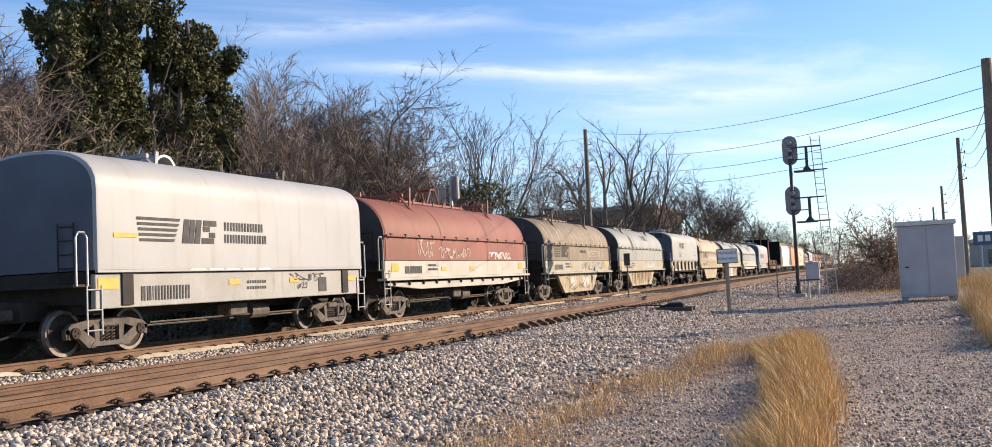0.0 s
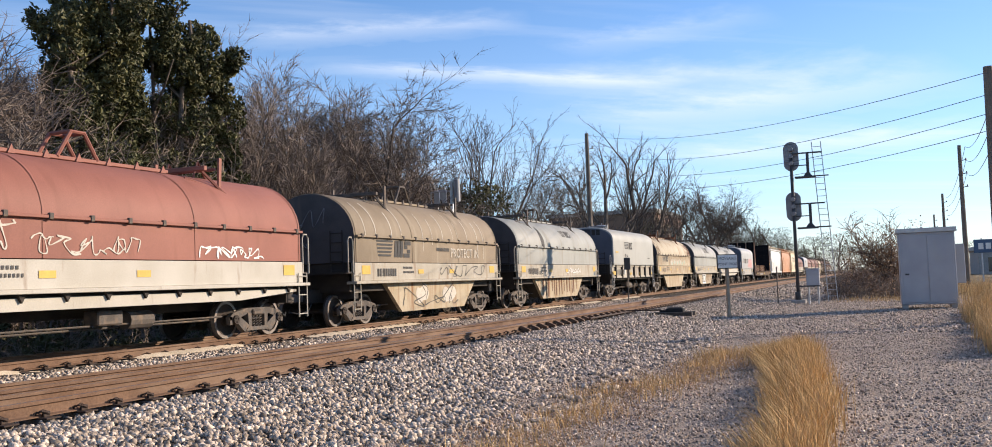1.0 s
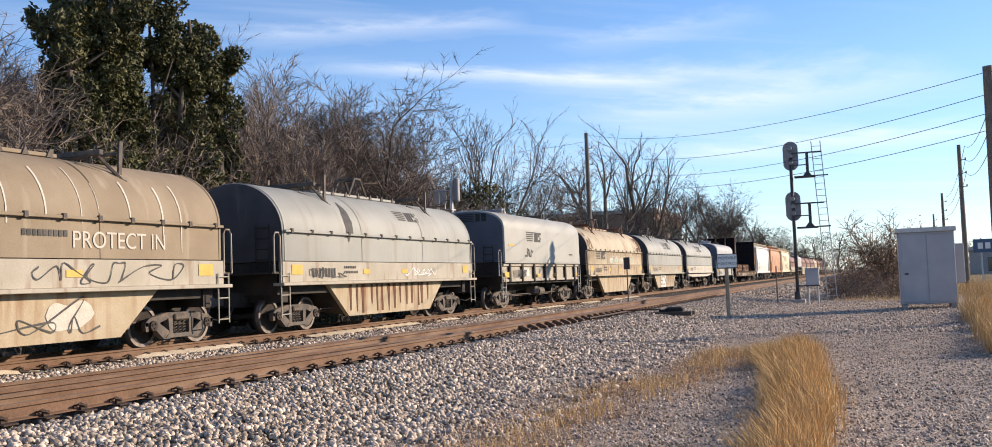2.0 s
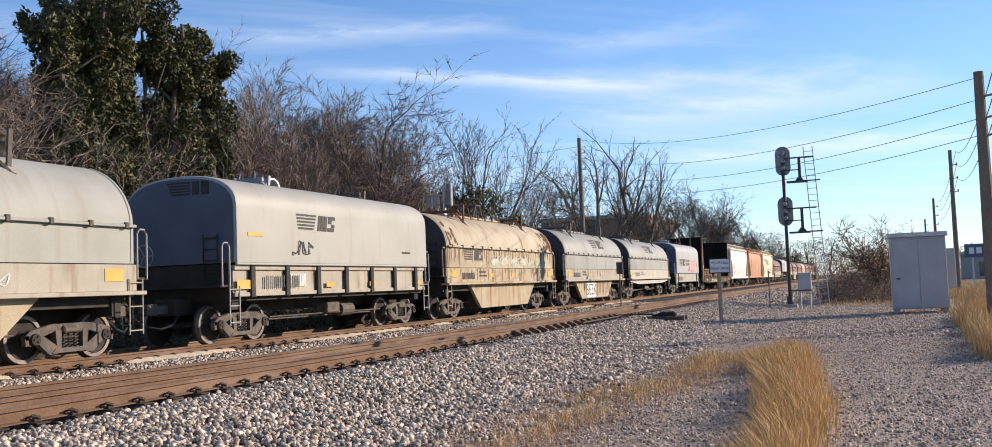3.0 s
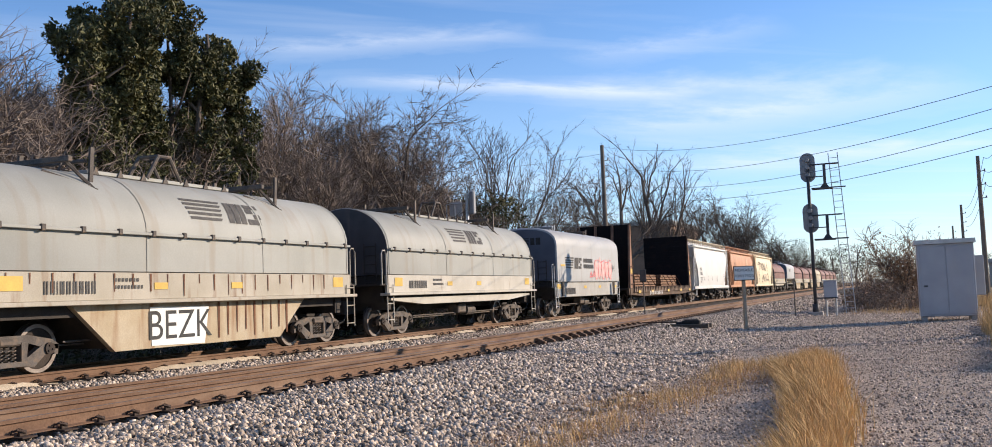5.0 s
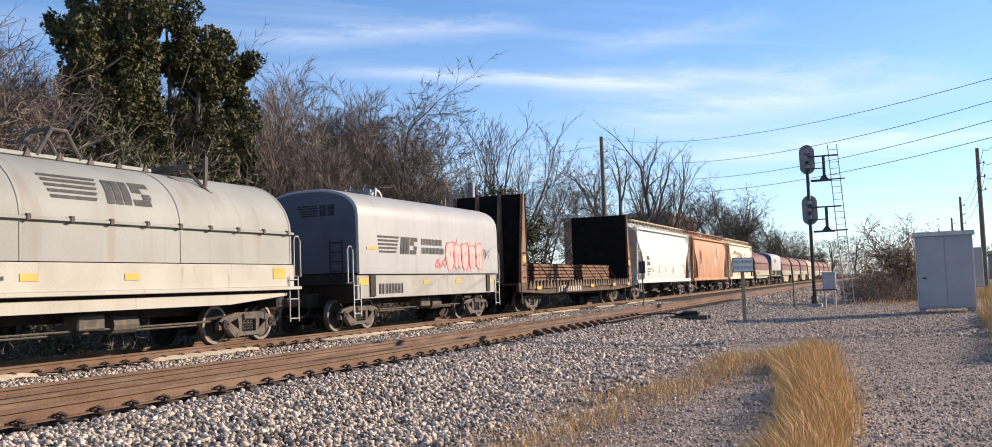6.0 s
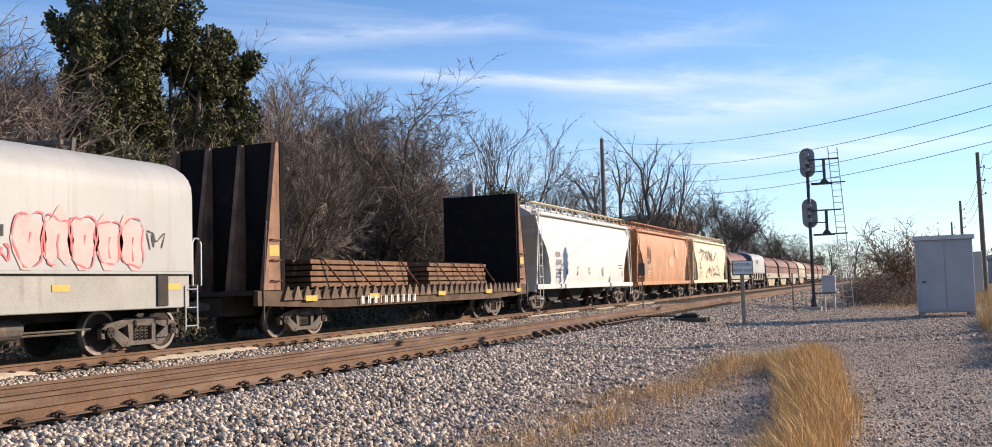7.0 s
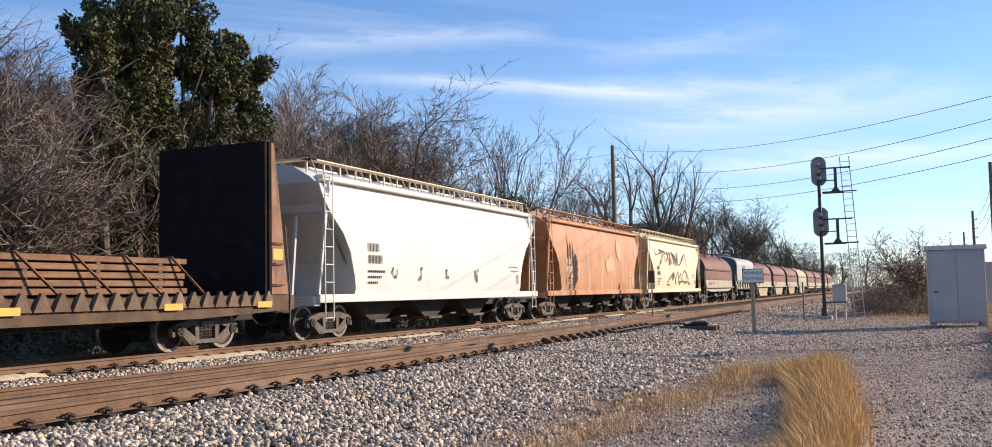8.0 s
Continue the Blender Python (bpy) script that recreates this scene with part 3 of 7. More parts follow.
box(plate_bm, -0.19, 0.19, -0.1, 0.1, -0.2, -0.181, 0.004)
plate_me = link("tie_plate", plate_bm, "clip_iron", far_track, m=pose(TRAIN_X + GAUGE, -6, 0.004)).data
clip_bm = bmesh.new()
# a spring clip: a bent bar that loops over the rail's foot
tube(clip_bm, [(0.02, -0.075, -0.165), (0.05, -0.085, -0.125), (0.11, -0.07, -0.115), (0.135, -0.02, -0.13), (0.12, 0.03, -0.15), (0.075, 0.045, -0.13), (0.06, 0.0, -0.105), (0.06, -0.05, -0.12)], 0.011, 5)
box(clip_bm, 0.085, 0.12, -0.05, 0.05, -0.182, -0.12, 0.006)
clip_me = link("rail_clip", clip_bm, "clip_iron", main_track, m=pose(NEAR_X + GAUGE + 0.004, -6, 0)).data


def again(name, me, parent, m):
    ob = new(name, me)
    ob.parent = parent
    ob.matrix_basis = m
    return ob


rng = random.Random(4)
for i in range(150):
    y = -4 + 0.56 * i
    wide = 0.0 if y > 35 else diverge(y) * 0.5
    again("tie", tie_me, main_track, pose(NEAR_X + wide + rng.uniform(-0.03, 0.03), y, rng.uniform(-0.006, 0.004), 0, 0, rng.uniform(-0.8, 0.8)))
    again("tie", tie_me, far_track, pose(TRAIN_X + rng.uniform(-0.04, 0.04), y + 0.2, rng.uniform(-0.006, 0.004), 0, 0, rng.uniform(-0.8, 0.8)))
    if i < 110:
        again("tie_plate", plate_me, main_track, pose(NEAR_X + GAUGE + 0.03, y, 0))
        again("rail_clip", clip_me, main_track, pose(NEAR_X + GAUGE, y, 0, 0, 0, rng.uniform(-3, 3)))
        again("tie_plate", plate_me, far_track, pose(TRAIN_X + GAUGE, y + 0.2, 0))
        again("rail_clip", clip_me, far_track, pose(TRAIN_X + GAUGE, y + 0.2, 0))

# the turnout's machine, its rods and the rail braces before it
machine = thing("switch_machine", pose(-6.75, 35.0, -0.2), "black cast switch machine with rods beside the turnout", "switch machine")
bm = bmesh.new()
box(bm, -0.38, 0.26, -0.2, 0.2, -0.02, 0.15, 0.03)
box(bm, -0.62, -0.38, -0.12, 0.12, 0.0, 0.1, 0.02)
part("housing", bm, "rubber", machine)
bm = bmesh.new()
box(bm, -0.3, 0.2, -0.17, 0.17, 0.15, 0.19, 0.015)
part("cover", bm, "truck_iron", machine)
for yy in (-0.14, 0.14):
    bm = bmesh.new()
    tube(bm, [(-0.6, yy, 0.1), (-2.0, yy, 0.1)], 0.022)
    part("throw_rod", bm, "clip_iron", machine)
bm = bmesh.new()
box(bm, -0.9, 0.6, -0.45, -0.25, -0.12, 0.02, 0.01)
part("tie_block", bm, "tie", machine)
bm = bmesh.new()
box(bm, -0.9, 0.6, 0.25, 0.45, -0.12, 0.02, 0.01)
part("tie_block", bm, "tie", machine)
brace_bm = bmesh.new()
prism(brace_bm, [(0.03, -0.18), (0.3, -0.18), (0.3, -0.14), (0.09, -0.05), (0.03, -0.05)], "y", -0.06, 0.06)
brace_me = link("rail_brace", brace_bm, "rail_rust", main_track, m=pose(NEAR_X + GAUGE, 24.0, 0.002)).data
for i in range(1, 16):
    again("rail_brace", brace_me, main_track, pose(NEAR_X + GAUGE, 24.0 + 0.72 * i, 0.002))
bm = bmesh.new()
tube(bm, [(NEAR_X + GAUGE + 0.35, 29.5, -0.12), (NEAR_X + GAUGE + 0.35, 34.6, -0.12)], 0.03)
part("connecting_rod", bm, "clip_iron", main_track)


# ---- train ----
SPEED = 17.4
MOVERS = []  # (thing, place along the track at the start)
SPINNERS = []  # wheelsets


def truck(car, y, spin=True):
    """A two-axle freight truck: bolster, side frames with springs, wheelsets."""
    bm = bmesh.new()
    box(bm, -1.05, 1.05, -0.2, 0.2, 0.42, 0.66, 0.03)
    box(bm, -0.45, 0.45, -0.3, 0.3, 0.66, 0.74, 0.02)
    tr = part("truck", bm, "underframe", car, "rusty cast-steel freight truck", m=pose(0, y, 0))
    for s in (1, -1):
        bm = bmesh.new()
        a, b = (0.985, 1.095) if s > 0 else (-1.095, -0.985)
        # an open arch-like casting: top chord, sloping tension arms, pedestals over the axle ends
        prism(bm, [(-1.12, 0.52), (-0.98, 0.62), (-0.45, 0.72), (0.45, 0.72), (0.98, 0.62), (1.12, 0.52), (1.1, 0.44), (0.7, 0.5), (0.42, 0.58), (-0.42, 0.58), (-0.7, 0.5), (-1.1, 0.44)], "x", a, b)
        for q in (1, -1):
            prism(bm, [(q * 1.0, 0.52), (q * 0.74, 0.53), (q * 0.36, 0.3), (q * 0.36, 0.15), (q * 0.56, 0.15)], "x", a - 0.01, b + 0.015)
            prism(bm, [(q * 0.42, 0.6), (q * 0.27, 0.6), (q * 0.27, 0.2), (q * 0.37, 0.2)], "x", a - 0.02, b + 0.02)
            prism(bm, [(q * 1.12, 0.53), (q * 1.02, 0.53), (q * 1.02, 0.34), (q * 1.1, 0.34)], "x", a, b)
            prism(bm, [(q * 0.76, 0.53), (q * 0.69, 0.5), (q * 0.69, 0.36), (q * 0.76, 0.36)], "x", a, b)
        prism(bm, [(-0.5, 0.17), (0.5, 0.17), (0.42, 0.26), (-0.42, 0.26)], "x", a - 0.03, b + 0.03)
        part("side_frame", bm, "truck_iron", tr)
        for q in (-0.14, 0.0, 0.14):
            bm = bmesh.new()
            pts = [(s * 1.04 + 0.052 * math.cos(k * 0.9), q + 0.052 * math.sin(k * 0.9), 0.26 + 0.009 * k) for k in range(33)]
            tube(bm, pts, 0.014, 4)
            part("spring", bm, "truck_iron", tr)
        bm = bmesh.new()
        box(bm, s * 0.95, s * 1.16, -0.24, 0.24, 0.54, 0.68, 0.03)
        part("bolster_end", bm, "truck_iron", tr)
    for q in (-0.889, 0.889):
        bm = bmesh.new()
        tube(bm, [(-1.13, 0, 0), (1.13, 0, 0)], 0.075, 10)
        for s in (1, -1):
            prof = [(0.68, 0.485), (0.705, 0.47), (0.715, 0.457), (0.815, 0.45), (0.815, 0.38), (0.79, 0.37), (0.765, 0.16), (0.82, 0.13), (0.82, 0.07), (0.68, 0.07), (0.68, 0.13), (0.72, 0.16), (0.735, 0.37), (0.68, 0.39)]
            rings = [[bm.verts.new((s * px, pr * math.cos(2 * math.pi * k / 28), pr * math.sin(2 * math.pi * k / 28))) for k in range(28)] for px, pr in prof]
            for i in range(len(prof)):
                ra, rb = rings[i], rings[(i + 1) % len(prof)]
                for k in range(28):
                    f = bm.faces.new((ra[k], ra[(k + 1) % 28], rb[(k + 1) % 28], rb[k]))
                    f.material_index = 1 if i in (2, 3) else 0
            for k in range(3):
                an = 2 * math.pi * k / 3
                tube(bm, [(s * 1.12, 0.055 * math.cos(an), 0.055 * math.sin(an)), (s * 1.16, 0.055 * math.cos(an), 0.055 * math.sin(an))], 0.018, 6)
            tube(bm, [(s * 1.02, 0, 0), (s * 1.14, 0, 0)], 0.11, 12)
        ws = part("wheelset", bm, ["wheel_iron", "wheel_tread"], tr, "wheelset with bright worn rims", m=pose(0, q, 0.457), smooth=True)
        if spin:
            SPINNERS.append((ws, q))
    return tr


def grab(bm, x, y, z0, z1, w=0.38, rungs=4, along="y"):
    """A ladder of two stiles and rungs."""
    def at(d, z):
        return (x, y + d, z) if along == "y" else (x + d, y, z)
    for d in (0, w):
        tube(bm, [at(d, z0), at(d, z1)], 0.018, 5)
    for i in range(rungs):
        z = z0 + 0.08 + (z1 - z0 - 0.16) * i / max(1, rungs - 1)
        tube(bm, [at(0, z), at(w, z)], 0.014, 5)


def coupler(car, y, out):
    bm = bmesh.new()
    box(bm, -0.1, 0.1, min(y, y + out * 0.55), max(y, y + out * 0.55), 0.76, 0.96, 0.02)
    box(bm, -0.17, 0.17, min(y + out * 0.45, y + out * 0.8), max(y + out * 0.45, y + out * 0.8), 0.74, 1.0, 0.04)
    part("coupler", bm, "truck_iron", car)
    bm = bmesh.new()
    tube(bm, [(0.35, y, 0.7), (0.38, y + out * 0.25, 0.5), (0.3, y + out * 0.55, 0.42), (0.12, y + out * 0.85, 0.5)], 0.025, 6)
    part("air_hose", bm, "rubber", car)


def arch(w, z0, zs, zt, power=2.3, n=14):
    """Right to left ring over a hood: sides to zs, then a rounded crown to zt."""
    ring = [(w, z0), (w, zs)]
    for i in range(1, n):
        a = math.pi * i / n
        c, s = math.cos(a), math.sin(a)
        ring.append((w * math.copysign(abs(c) ** (2 / power), c), zs + (zt - zs) * abs(s) ** (2 / power)))
    return ring + [(-w, zs), (-w, z0)]


def hood_point(ring, side, d):
    """A point d metres up the outline from the near bottom corner, with its normal."""
    pts = [Vector((x, 0, z)) for x, z in ring]
    for a, b in zip(pts, pts[1:]):
        step = (b - a).length
        if d <= step or b == pts[-1]:
            dirn = (b - a).normalized()
            return a + dirn * d, Vector((dirn.z, 0, -dirn.x))
        d -= step


def decal(bm, ring, poly, cells=1, out=0.012, mat=0):
    """A painted four-cornered mark on a hood or side: corners (y, height along the outline)."""
    rows = 1 + max(1, int(max(abs(p[1] - q[1]) for p in poly for q in poly) / 0.12))
    vs = []
    for i in range(rows + 1):
        t = i / rows
        for a, b in ((poly[0], poly[3]), (poly[1], poly[2])):
            y, d = a[0] + (b[0] - a[0]) * t, a[1] + (b[1] - a[1]) * t
            p, nn = hood_point(ring, 1, d)
            p = p + nn * out
            vs.append(bm.verts.new((p.x, y, p.z)))
    for i in range(rows):
        bm.faces.new((vs[2 * i], vs[2 * i + 1], vs[2 * i + 3], vs[2 * i + 2])).material_index = mat


def emblem(car, ring, y, d, h, ink, long=1.75):
    """The railway's mark as plain shapes: five stripes with a slanted end, then slanted blocks."""
    w = h * long
    shapes = []
    for i in range(5):
        z = d + h * (0.9 - 0.2 * i) - h * 0.06
        x1 = y + w * (1.0 - 0.035 * i)
        shapes.append([(y + 0.02 * i, z), (x1 - h * 0.1, z), (x1, z + h * 0.11), (y + 0.02 * i, z + h * 0.11)])
    x = y + w * 1.02
    for x0, wd, lean in ((0.0, 0.33, 0.16), (0.38, 0.3, 0.16), (0.74, 0.33, 0.16)):
        shapes.append([(x + h * x0, d), (x + h * (x0 + wd), d), (x + h * (x0 + wd + lean), d + h * 0.95), (x + h * (x0 + lean), d + h * 0.95)])
    for x0, x1, z0, z1 in ((1.2, 1.98, 0.0, 0.23), (1.68, 2.06, 0.25, 0.46), (1.3, 1.72, 0.49, 0.7), (1.34, 2.16, 0.72, 0.95)):
        shapes.append([(x + h * x0, d + h * z0), (x + h * x1, d + h * z0), (x + h * x1, d + h * z1), (x + h * x0, d + h * z1)])
    for k, sh in enumerate(shapes):
        bm = bmesh.new()
        decal(bm, ring, sh)
        part("emblem_stripe" if k < 5 else "emblem_block", bm, ink, car, "dark stripe of the railway emblem" if k < 5 else "dark block of the railway emblem")


def bars(car, ring, y, d, widths, h, ink, name="lettering", gap=0.05):
    """Writing as plain bars, one a character: large ones are parts, small ones a joined line."""
    big = h >= 0.2
    bm = bmesh.new()
    for w in widths:
        if big and w > 0.05 or name == "car_number" and w > 0.05:
            # a character's worth of paint: two uprights
            for y0, y1 in ((y, y + 0.34 * w), (y + 0.62 * w, y + w)):
                decal(bm, ring, [(y0, d), (y1, d), (y1, d + h), (y0, d + h)])
        else:
            decal(bm, ring, [(y, d), (y + w, d), (y + w, d + h), (y, d + h)])
        y += w + gap
        if big:
            part(name, bm, ink, car)
            bm = bmesh.new()
    if big:
        bm.free()
    else:
        tagged(part(name, bm, ink, car), kind="stuff")


def squiggle(car, ring, y, d, w, h, ink, seed, strokes=6, r=0.022, name="graffiti"):
    """Spray paint: one scrawled line of loops and hooks that hugs the outline."""
    g = random.Random(seed)
    knots = []
    for k in range(strokes):
        x0 = y + w * k / strokes
        cw = w / strokes
        for _ in range(g.choice((3, 4, 4, 5))):
            knots.append(Vector((x0 + cw * g.uniform(-0.15, 1.15), d + h * g.choice((g.uniform(0, 0.25), g.uniform(0.75, 1), g.random())))))
    bm = bmesh.new()
    line = []
    for i in range(1, len(knots) - 2):
        p0, p1, p2, p3 = knots[i - 1:i + 3]
        for q in range(7):
            t = q / 7
            line.append(0.5 * (2 * p1 + (p2 - p0) * t + (2 * p0 - 5 * p1 + 4 * p2 - p3) * t * t + (3 * p1 - p0 - 3 * p2 + p3) * t ** 3))
    prev = None
    for i, (a, b) in enumerate(zip(line, line[1:])):
        t = b - a
        if t.length < 1e-4:
            continue
        nn = Vector((-t.y, t.x)).normalized() * r * (0.8 + 0.3 * math.sin(i * 0.7))
        ea = prev or (a - nn, a + nn)
        eb = (b - nn, b + nn)
        prev = eb
        decal(bm, ring, [(ea[0].x, max(0.01, ea[0].y)), (eb[0].x, max(0.01, eb[0].y)), (eb[1].x, max(0.01, eb[1].y)), (ea[1].x, max(0.01, ea[1].y))], out=0.013 + 0.0004 * (i % 9))
    bmesh.ops.remove_doubles(bm, verts=bm.verts, dist=0.006)
    part(name, bm, ink, car, "spray-painted graffiti")


SIDE = [(1.56, 0.5), (1.56, 3.0), (-1.56, 3.0)]


def lift_bracket(car, y, z, colour="truck_iron", reach=0.95, drop=0.5):
    """Lifting gear on a hood: a beam across the crown, and at each shoulder a vee of flat struts that carries it."""
    bm = bmesh.new()
    big = reach > 0.8
    for s in (1, -1):
        foot = Vector((s * (reach + (0.2 if big else 0.05)), y, z - drop))
        prism(bm, [(foot.y - 0.04, foot.z), (foot.y + 0.05, foot.z), (y + 0.11, z + (0.42 if big else 0.26)), (y + 0.01, z + (0.42 if big else 0.26))], "x", s * reach - 0.025, s * reach + 0.025)
        tube(bm, [foot, (s * reach * 0.85, y - (0.5 if big else 0.28), z + 0.12)], 0.04, 5)
        tube(bm, [foot + Vector((0, 0, 0.05)), (s * reach * 0.75, y - (0.95 if big else 0.5), z - 0.12)], 0.03, 5)
        tube(bm, [(s * reach * 0.45, y - 0.28, z - 0.05), (s * reach * 0.45, y - 0.1, z + 0.36), (s * reach * 0.45, y + 0.2, z - 0.05)], 0.03, 5)
    box(bm, -reach * 1.02, reach * 1.02, y - (0.56 if big else 0.3), y - (0.44 if big else 0.2), z + 0.08, z + 0.19, 0.012)
    box(bm, -reach * 0.9, reach * 0.9, y - 0.05, y + 0.05, z + 0.12, z + 0.19, 0.01)
    part("lifting_bracket", bm, colour, car)


def end_scrawl(car, half, z, w, h, ink, seed, strokes=6, x=0.0):
    """Sprayed loops on a car's leading end."""
    g = random.Random(seed)
    knots = [Vector((x - w / 2 + w * (k / 4 + g.uniform(-0.3, 0.3)) / strokes, 0, z + h * g.choice((g.uniform(0, 0.3), g.uniform(0.7, 1), g.random())))) for k in range(strokes * 4)]
    bm = bmesh.new()
    line = []
    for p0, p1, p2, p3 in zip(knots, knots[1:], knots[2:], knots[3:]):
        for q in range(5):
            t = q / 5
            v = 0.5 * (2 * p1 + (p2 - p0) * t + (2 * p0 - 5 * p1 + 4 * p2 - p3) * t * t + (3 * p1 - p0 - 3 * p2 + p3) * t ** 3)
            line.append((v.x, -half - 0.012, v.z))
    tube(bm, line, 0.014, 4)
    part("graffiti", bm, ink, car, "spray-painted graffiti on the car's end")


def underworks(car, half, tc):
    """Centre sill, brake gear, steps and couplers below a car."""
    bm = bmesh.new()
    box(bm, -0.3, 0.3, -half - 0.55, half + 0.55, 0.7, 1.1, 0.02)
    box(bm, -1.35, 1.35, -half + 0.2, -half + 0.45, 0.8, 1.2)
    box(bm, -1.35, 1.35, half - 0.45, half - 0.2, 0.8, 1.2)
    part("centre_sill", bm, "underframe", car)
    bm = bmesh.new()
    tube(bm, [(0.9, 0.6, 0.62), (0.9, 1.3, 0.62)], 0.19, 12)
    part("air_reservoir", bm, "truck_iron", car)
    bm = bmesh.new()
    box(bm, 0.75, 1.15, -0.4, 0.3, 0.55, 0.85, 0.03)
    tube(bm, [(1.0, -tc + 1.3, 0.55), (1.0, tc - 1.3, 0.55)], 0.02, 5)
    tube(bm, [(0.7, -tc + 1.3, 0.48), (0.7, tc - 1.3, 0.48)], 0.02, 5)
    part("brake_rigging", bm, "truck_iron", car)
    coupler(car, -half - 0.5, -1)
    coupler(car, half + 0.5, 1)


def end_gear(car, half, z0, z1, colour):
    """Corner ladders, hand rails, steps and a hand-brake wheel at the ends."""
    for e in (-1, 1):
        for s in (1, -1):
            bm = bmesh.new()
            grab(bm, s * 1.58, e * (half + 0.18) - (0.38 if e > 0 else 0.0), 0.42, z0 - 0.3, 0.38, 3)
            part("ladder", bm, colour, car)
            bm = bmesh.new()
            ya, yb = e * (half + 0.1), e * (half + 0.38)
            tube(bm, [(s * 1.52, ya, z0 - 0.3), (s * 1.52, ya, z0 + 0.62), (s * 1.52, ya + e * 0.07, z0 + 0.72), (s * 1.52, yb - e * 0.07, z0 + 0.72), (s * 1.52, yb, z0 + 0.62), (s * 1.52, yb, z0 - 0.3)], 0.022, 6)
            part("handrail", bm, colour, car)
        bm = bmesh.new()
        grab(bm, 0.75, e * (half + 0.05), z0 - 0.3, z1, 0.4, 5, along="x")
        part("end_ladder", bm, "underframe", car)
        bm = bmesh.new()
        box(bm, -1.5, 1.5, e * (half + 0.22) - 0.22, e * (half + 0.22) + 0.22, z0 - 0.32, z0 - 0.27)
        part("end_platform", bm, "underframe", car)
    bm = bmesh.new()
    yy = -half - 0.3
    tube(bm, [(-0.8 + 0.27 * math.cos(math.pi * k / 8), yy, z0 + 0.5 + 0.27 * math.sin(math.pi * k / 8)) for k in range(17)], 0.018, 4)
    for k in range(3):
        a = 2 * math.pi * k / 3
        tube(bm, [(-0.8, yy, z0 + 0.5), (-0.8 + 0.27 * math.cos(a), yy, z0 + 0.5 + 0.27 * math.sin(a))], 0.014, 4)
    part("brake_wheel", bm, colour, car)


def smooth_coil_car(u0, u1, tc, label, ribbed=False, hood="white_hood", tag=None):
    """A coil car under a tall smooth hood with rounded shoulders."""
    half, mid = (u1 - u0) / 2, (u0 + u1) / 2
    car = thing("coil_car", pose(TRAIN_X, mid, 0), label, "freight car", "cars of the train")
    zb, zt = (1.92, 4.08) if ribbed else (1.66, 4.1)
    ring = arch(1.66, zb, 3.25, zt, 2.5, 16)
    bm = bmesh.new()
    inner = [(x * 0.955, zb + (z - zb) * 0.965) for x, z in ring]
    rings = {0: inner, 1: [(x * 0.99, zb + (z - zb) * 0.992) for x, z in ring]}
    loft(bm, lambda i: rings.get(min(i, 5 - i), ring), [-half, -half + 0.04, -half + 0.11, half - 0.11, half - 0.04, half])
    # end caps take the slate that has their shade mixed into its colour
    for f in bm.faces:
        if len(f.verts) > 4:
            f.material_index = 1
    part("hood", bm, [hood, "shaded_slate_end"], car, smooth=True)
    bm = bmesh.new()
    box(bm, 1.575, 1.65, -half + 0.03, half - 0.03, zb - 0.06, zb + 0.05, 0.01)
    box(bm, -1.65, -1.575, -half + 0.03, half - 0.03, zb - 0.06, zb + 0.05, 0.01)
    part("hood_flange", bm, hood, car)
    # side sill with stakes and a dark trough
    for s in (1, -1):
        bm = bmesh.new()
        a, b = sorted((s * 1.44, s * 1.56))
        if ribbed:
            box(bm, a, b, -half + 0.05, half - 0.05, 1.1, 1.2, 0.01)
            box(bm, a, b, -half + 0.05, half - 0.05, 1.74, 1.86, 0.01)
            box(bm, a, b - 0.06 if s > 0 else b, -half + 0.05, half - 0.05, 1.12, 1.8)
        else:
            box(bm, a, b, -half + 0.05, half - 0.05, 0.9, 1.58, 0.015)
        part("side_sill", bm, "light_sill" if ribbed else "grey_sill", car, smooth=False)
        n = 7 if ribbed else 2
        for k in range(n):
            yy = -half + (0.75 if ribbed else 0.9) + (2 * half - (1.5 if ribbed else 1.8)) * k / (n - 1)
            bm = bmesh.new()
            wd = 0.09 if ribbed else 0.16
            a2, b2 = sorted((s * 1.5, s * 1.6))
            box(bm, a2, b2, yy - wd, yy + wd, 0.95 if not ribbed else 1.08, zb - 0.07, 0.01)
            part("stake", bm, "underframe", car)
    bm = bmesh.new()
    box(bm, -1.4, 1.4, -half + 0.05, half - 0.05, 1.0, zb - 0.02)
    part("trough", bm, "underframe", car)
    truck(car, -tc)
    truck(car, tc)
    underworks(car, half, tc)
    end_gear(car, half, 1.66, 2.6, "galvanised" if not ribbed else "white_hood")
    lift_bracket(car, -half + 3.0, zt, "signal_grey", 0.55, 0.12)
    lift_bracket(car, half - 2.3, zt, "truck_iron", 0.55, 0.12)
    bm = bmesh.new()
    outer = [(-half + 3.7 + 0.35 * math.cos(math.pi * k / 9), zt - 0.02 + 0.3 * math.sin(math.pi * k / 9)) for k in range(10)]
    inner_arc = [(-half + 3.7 + 0.29 * math.cos(math.pi * k / 9), zt - 0.02 + 0.25 * math.sin(math.pi * k / 9)) for k in range(9, -1, -1)]
    prism(bm, outer + inner_arc, "x", -0.25, 0.25)
    part("saddle", bm, "galvanised", car)
    MOVERS.append((car, mid))
    if tag == "emblem":
        emblem(car, ring, -half + 1.1, 0.55, 0.55, "faded_black", 2.45)
        bars(car, ring, -half + 3.95, 0.86, [0.17] * 7, 0.2, "faded_black")
        bars(car, ring, -half + 3.95, 0.58, [0.16] * 8, 0.2, "faded_black")
    elif tag == "small":
        emblem(car, ring, -half + 2.6, 0.88, 0.44, "faded_black", 2.3)
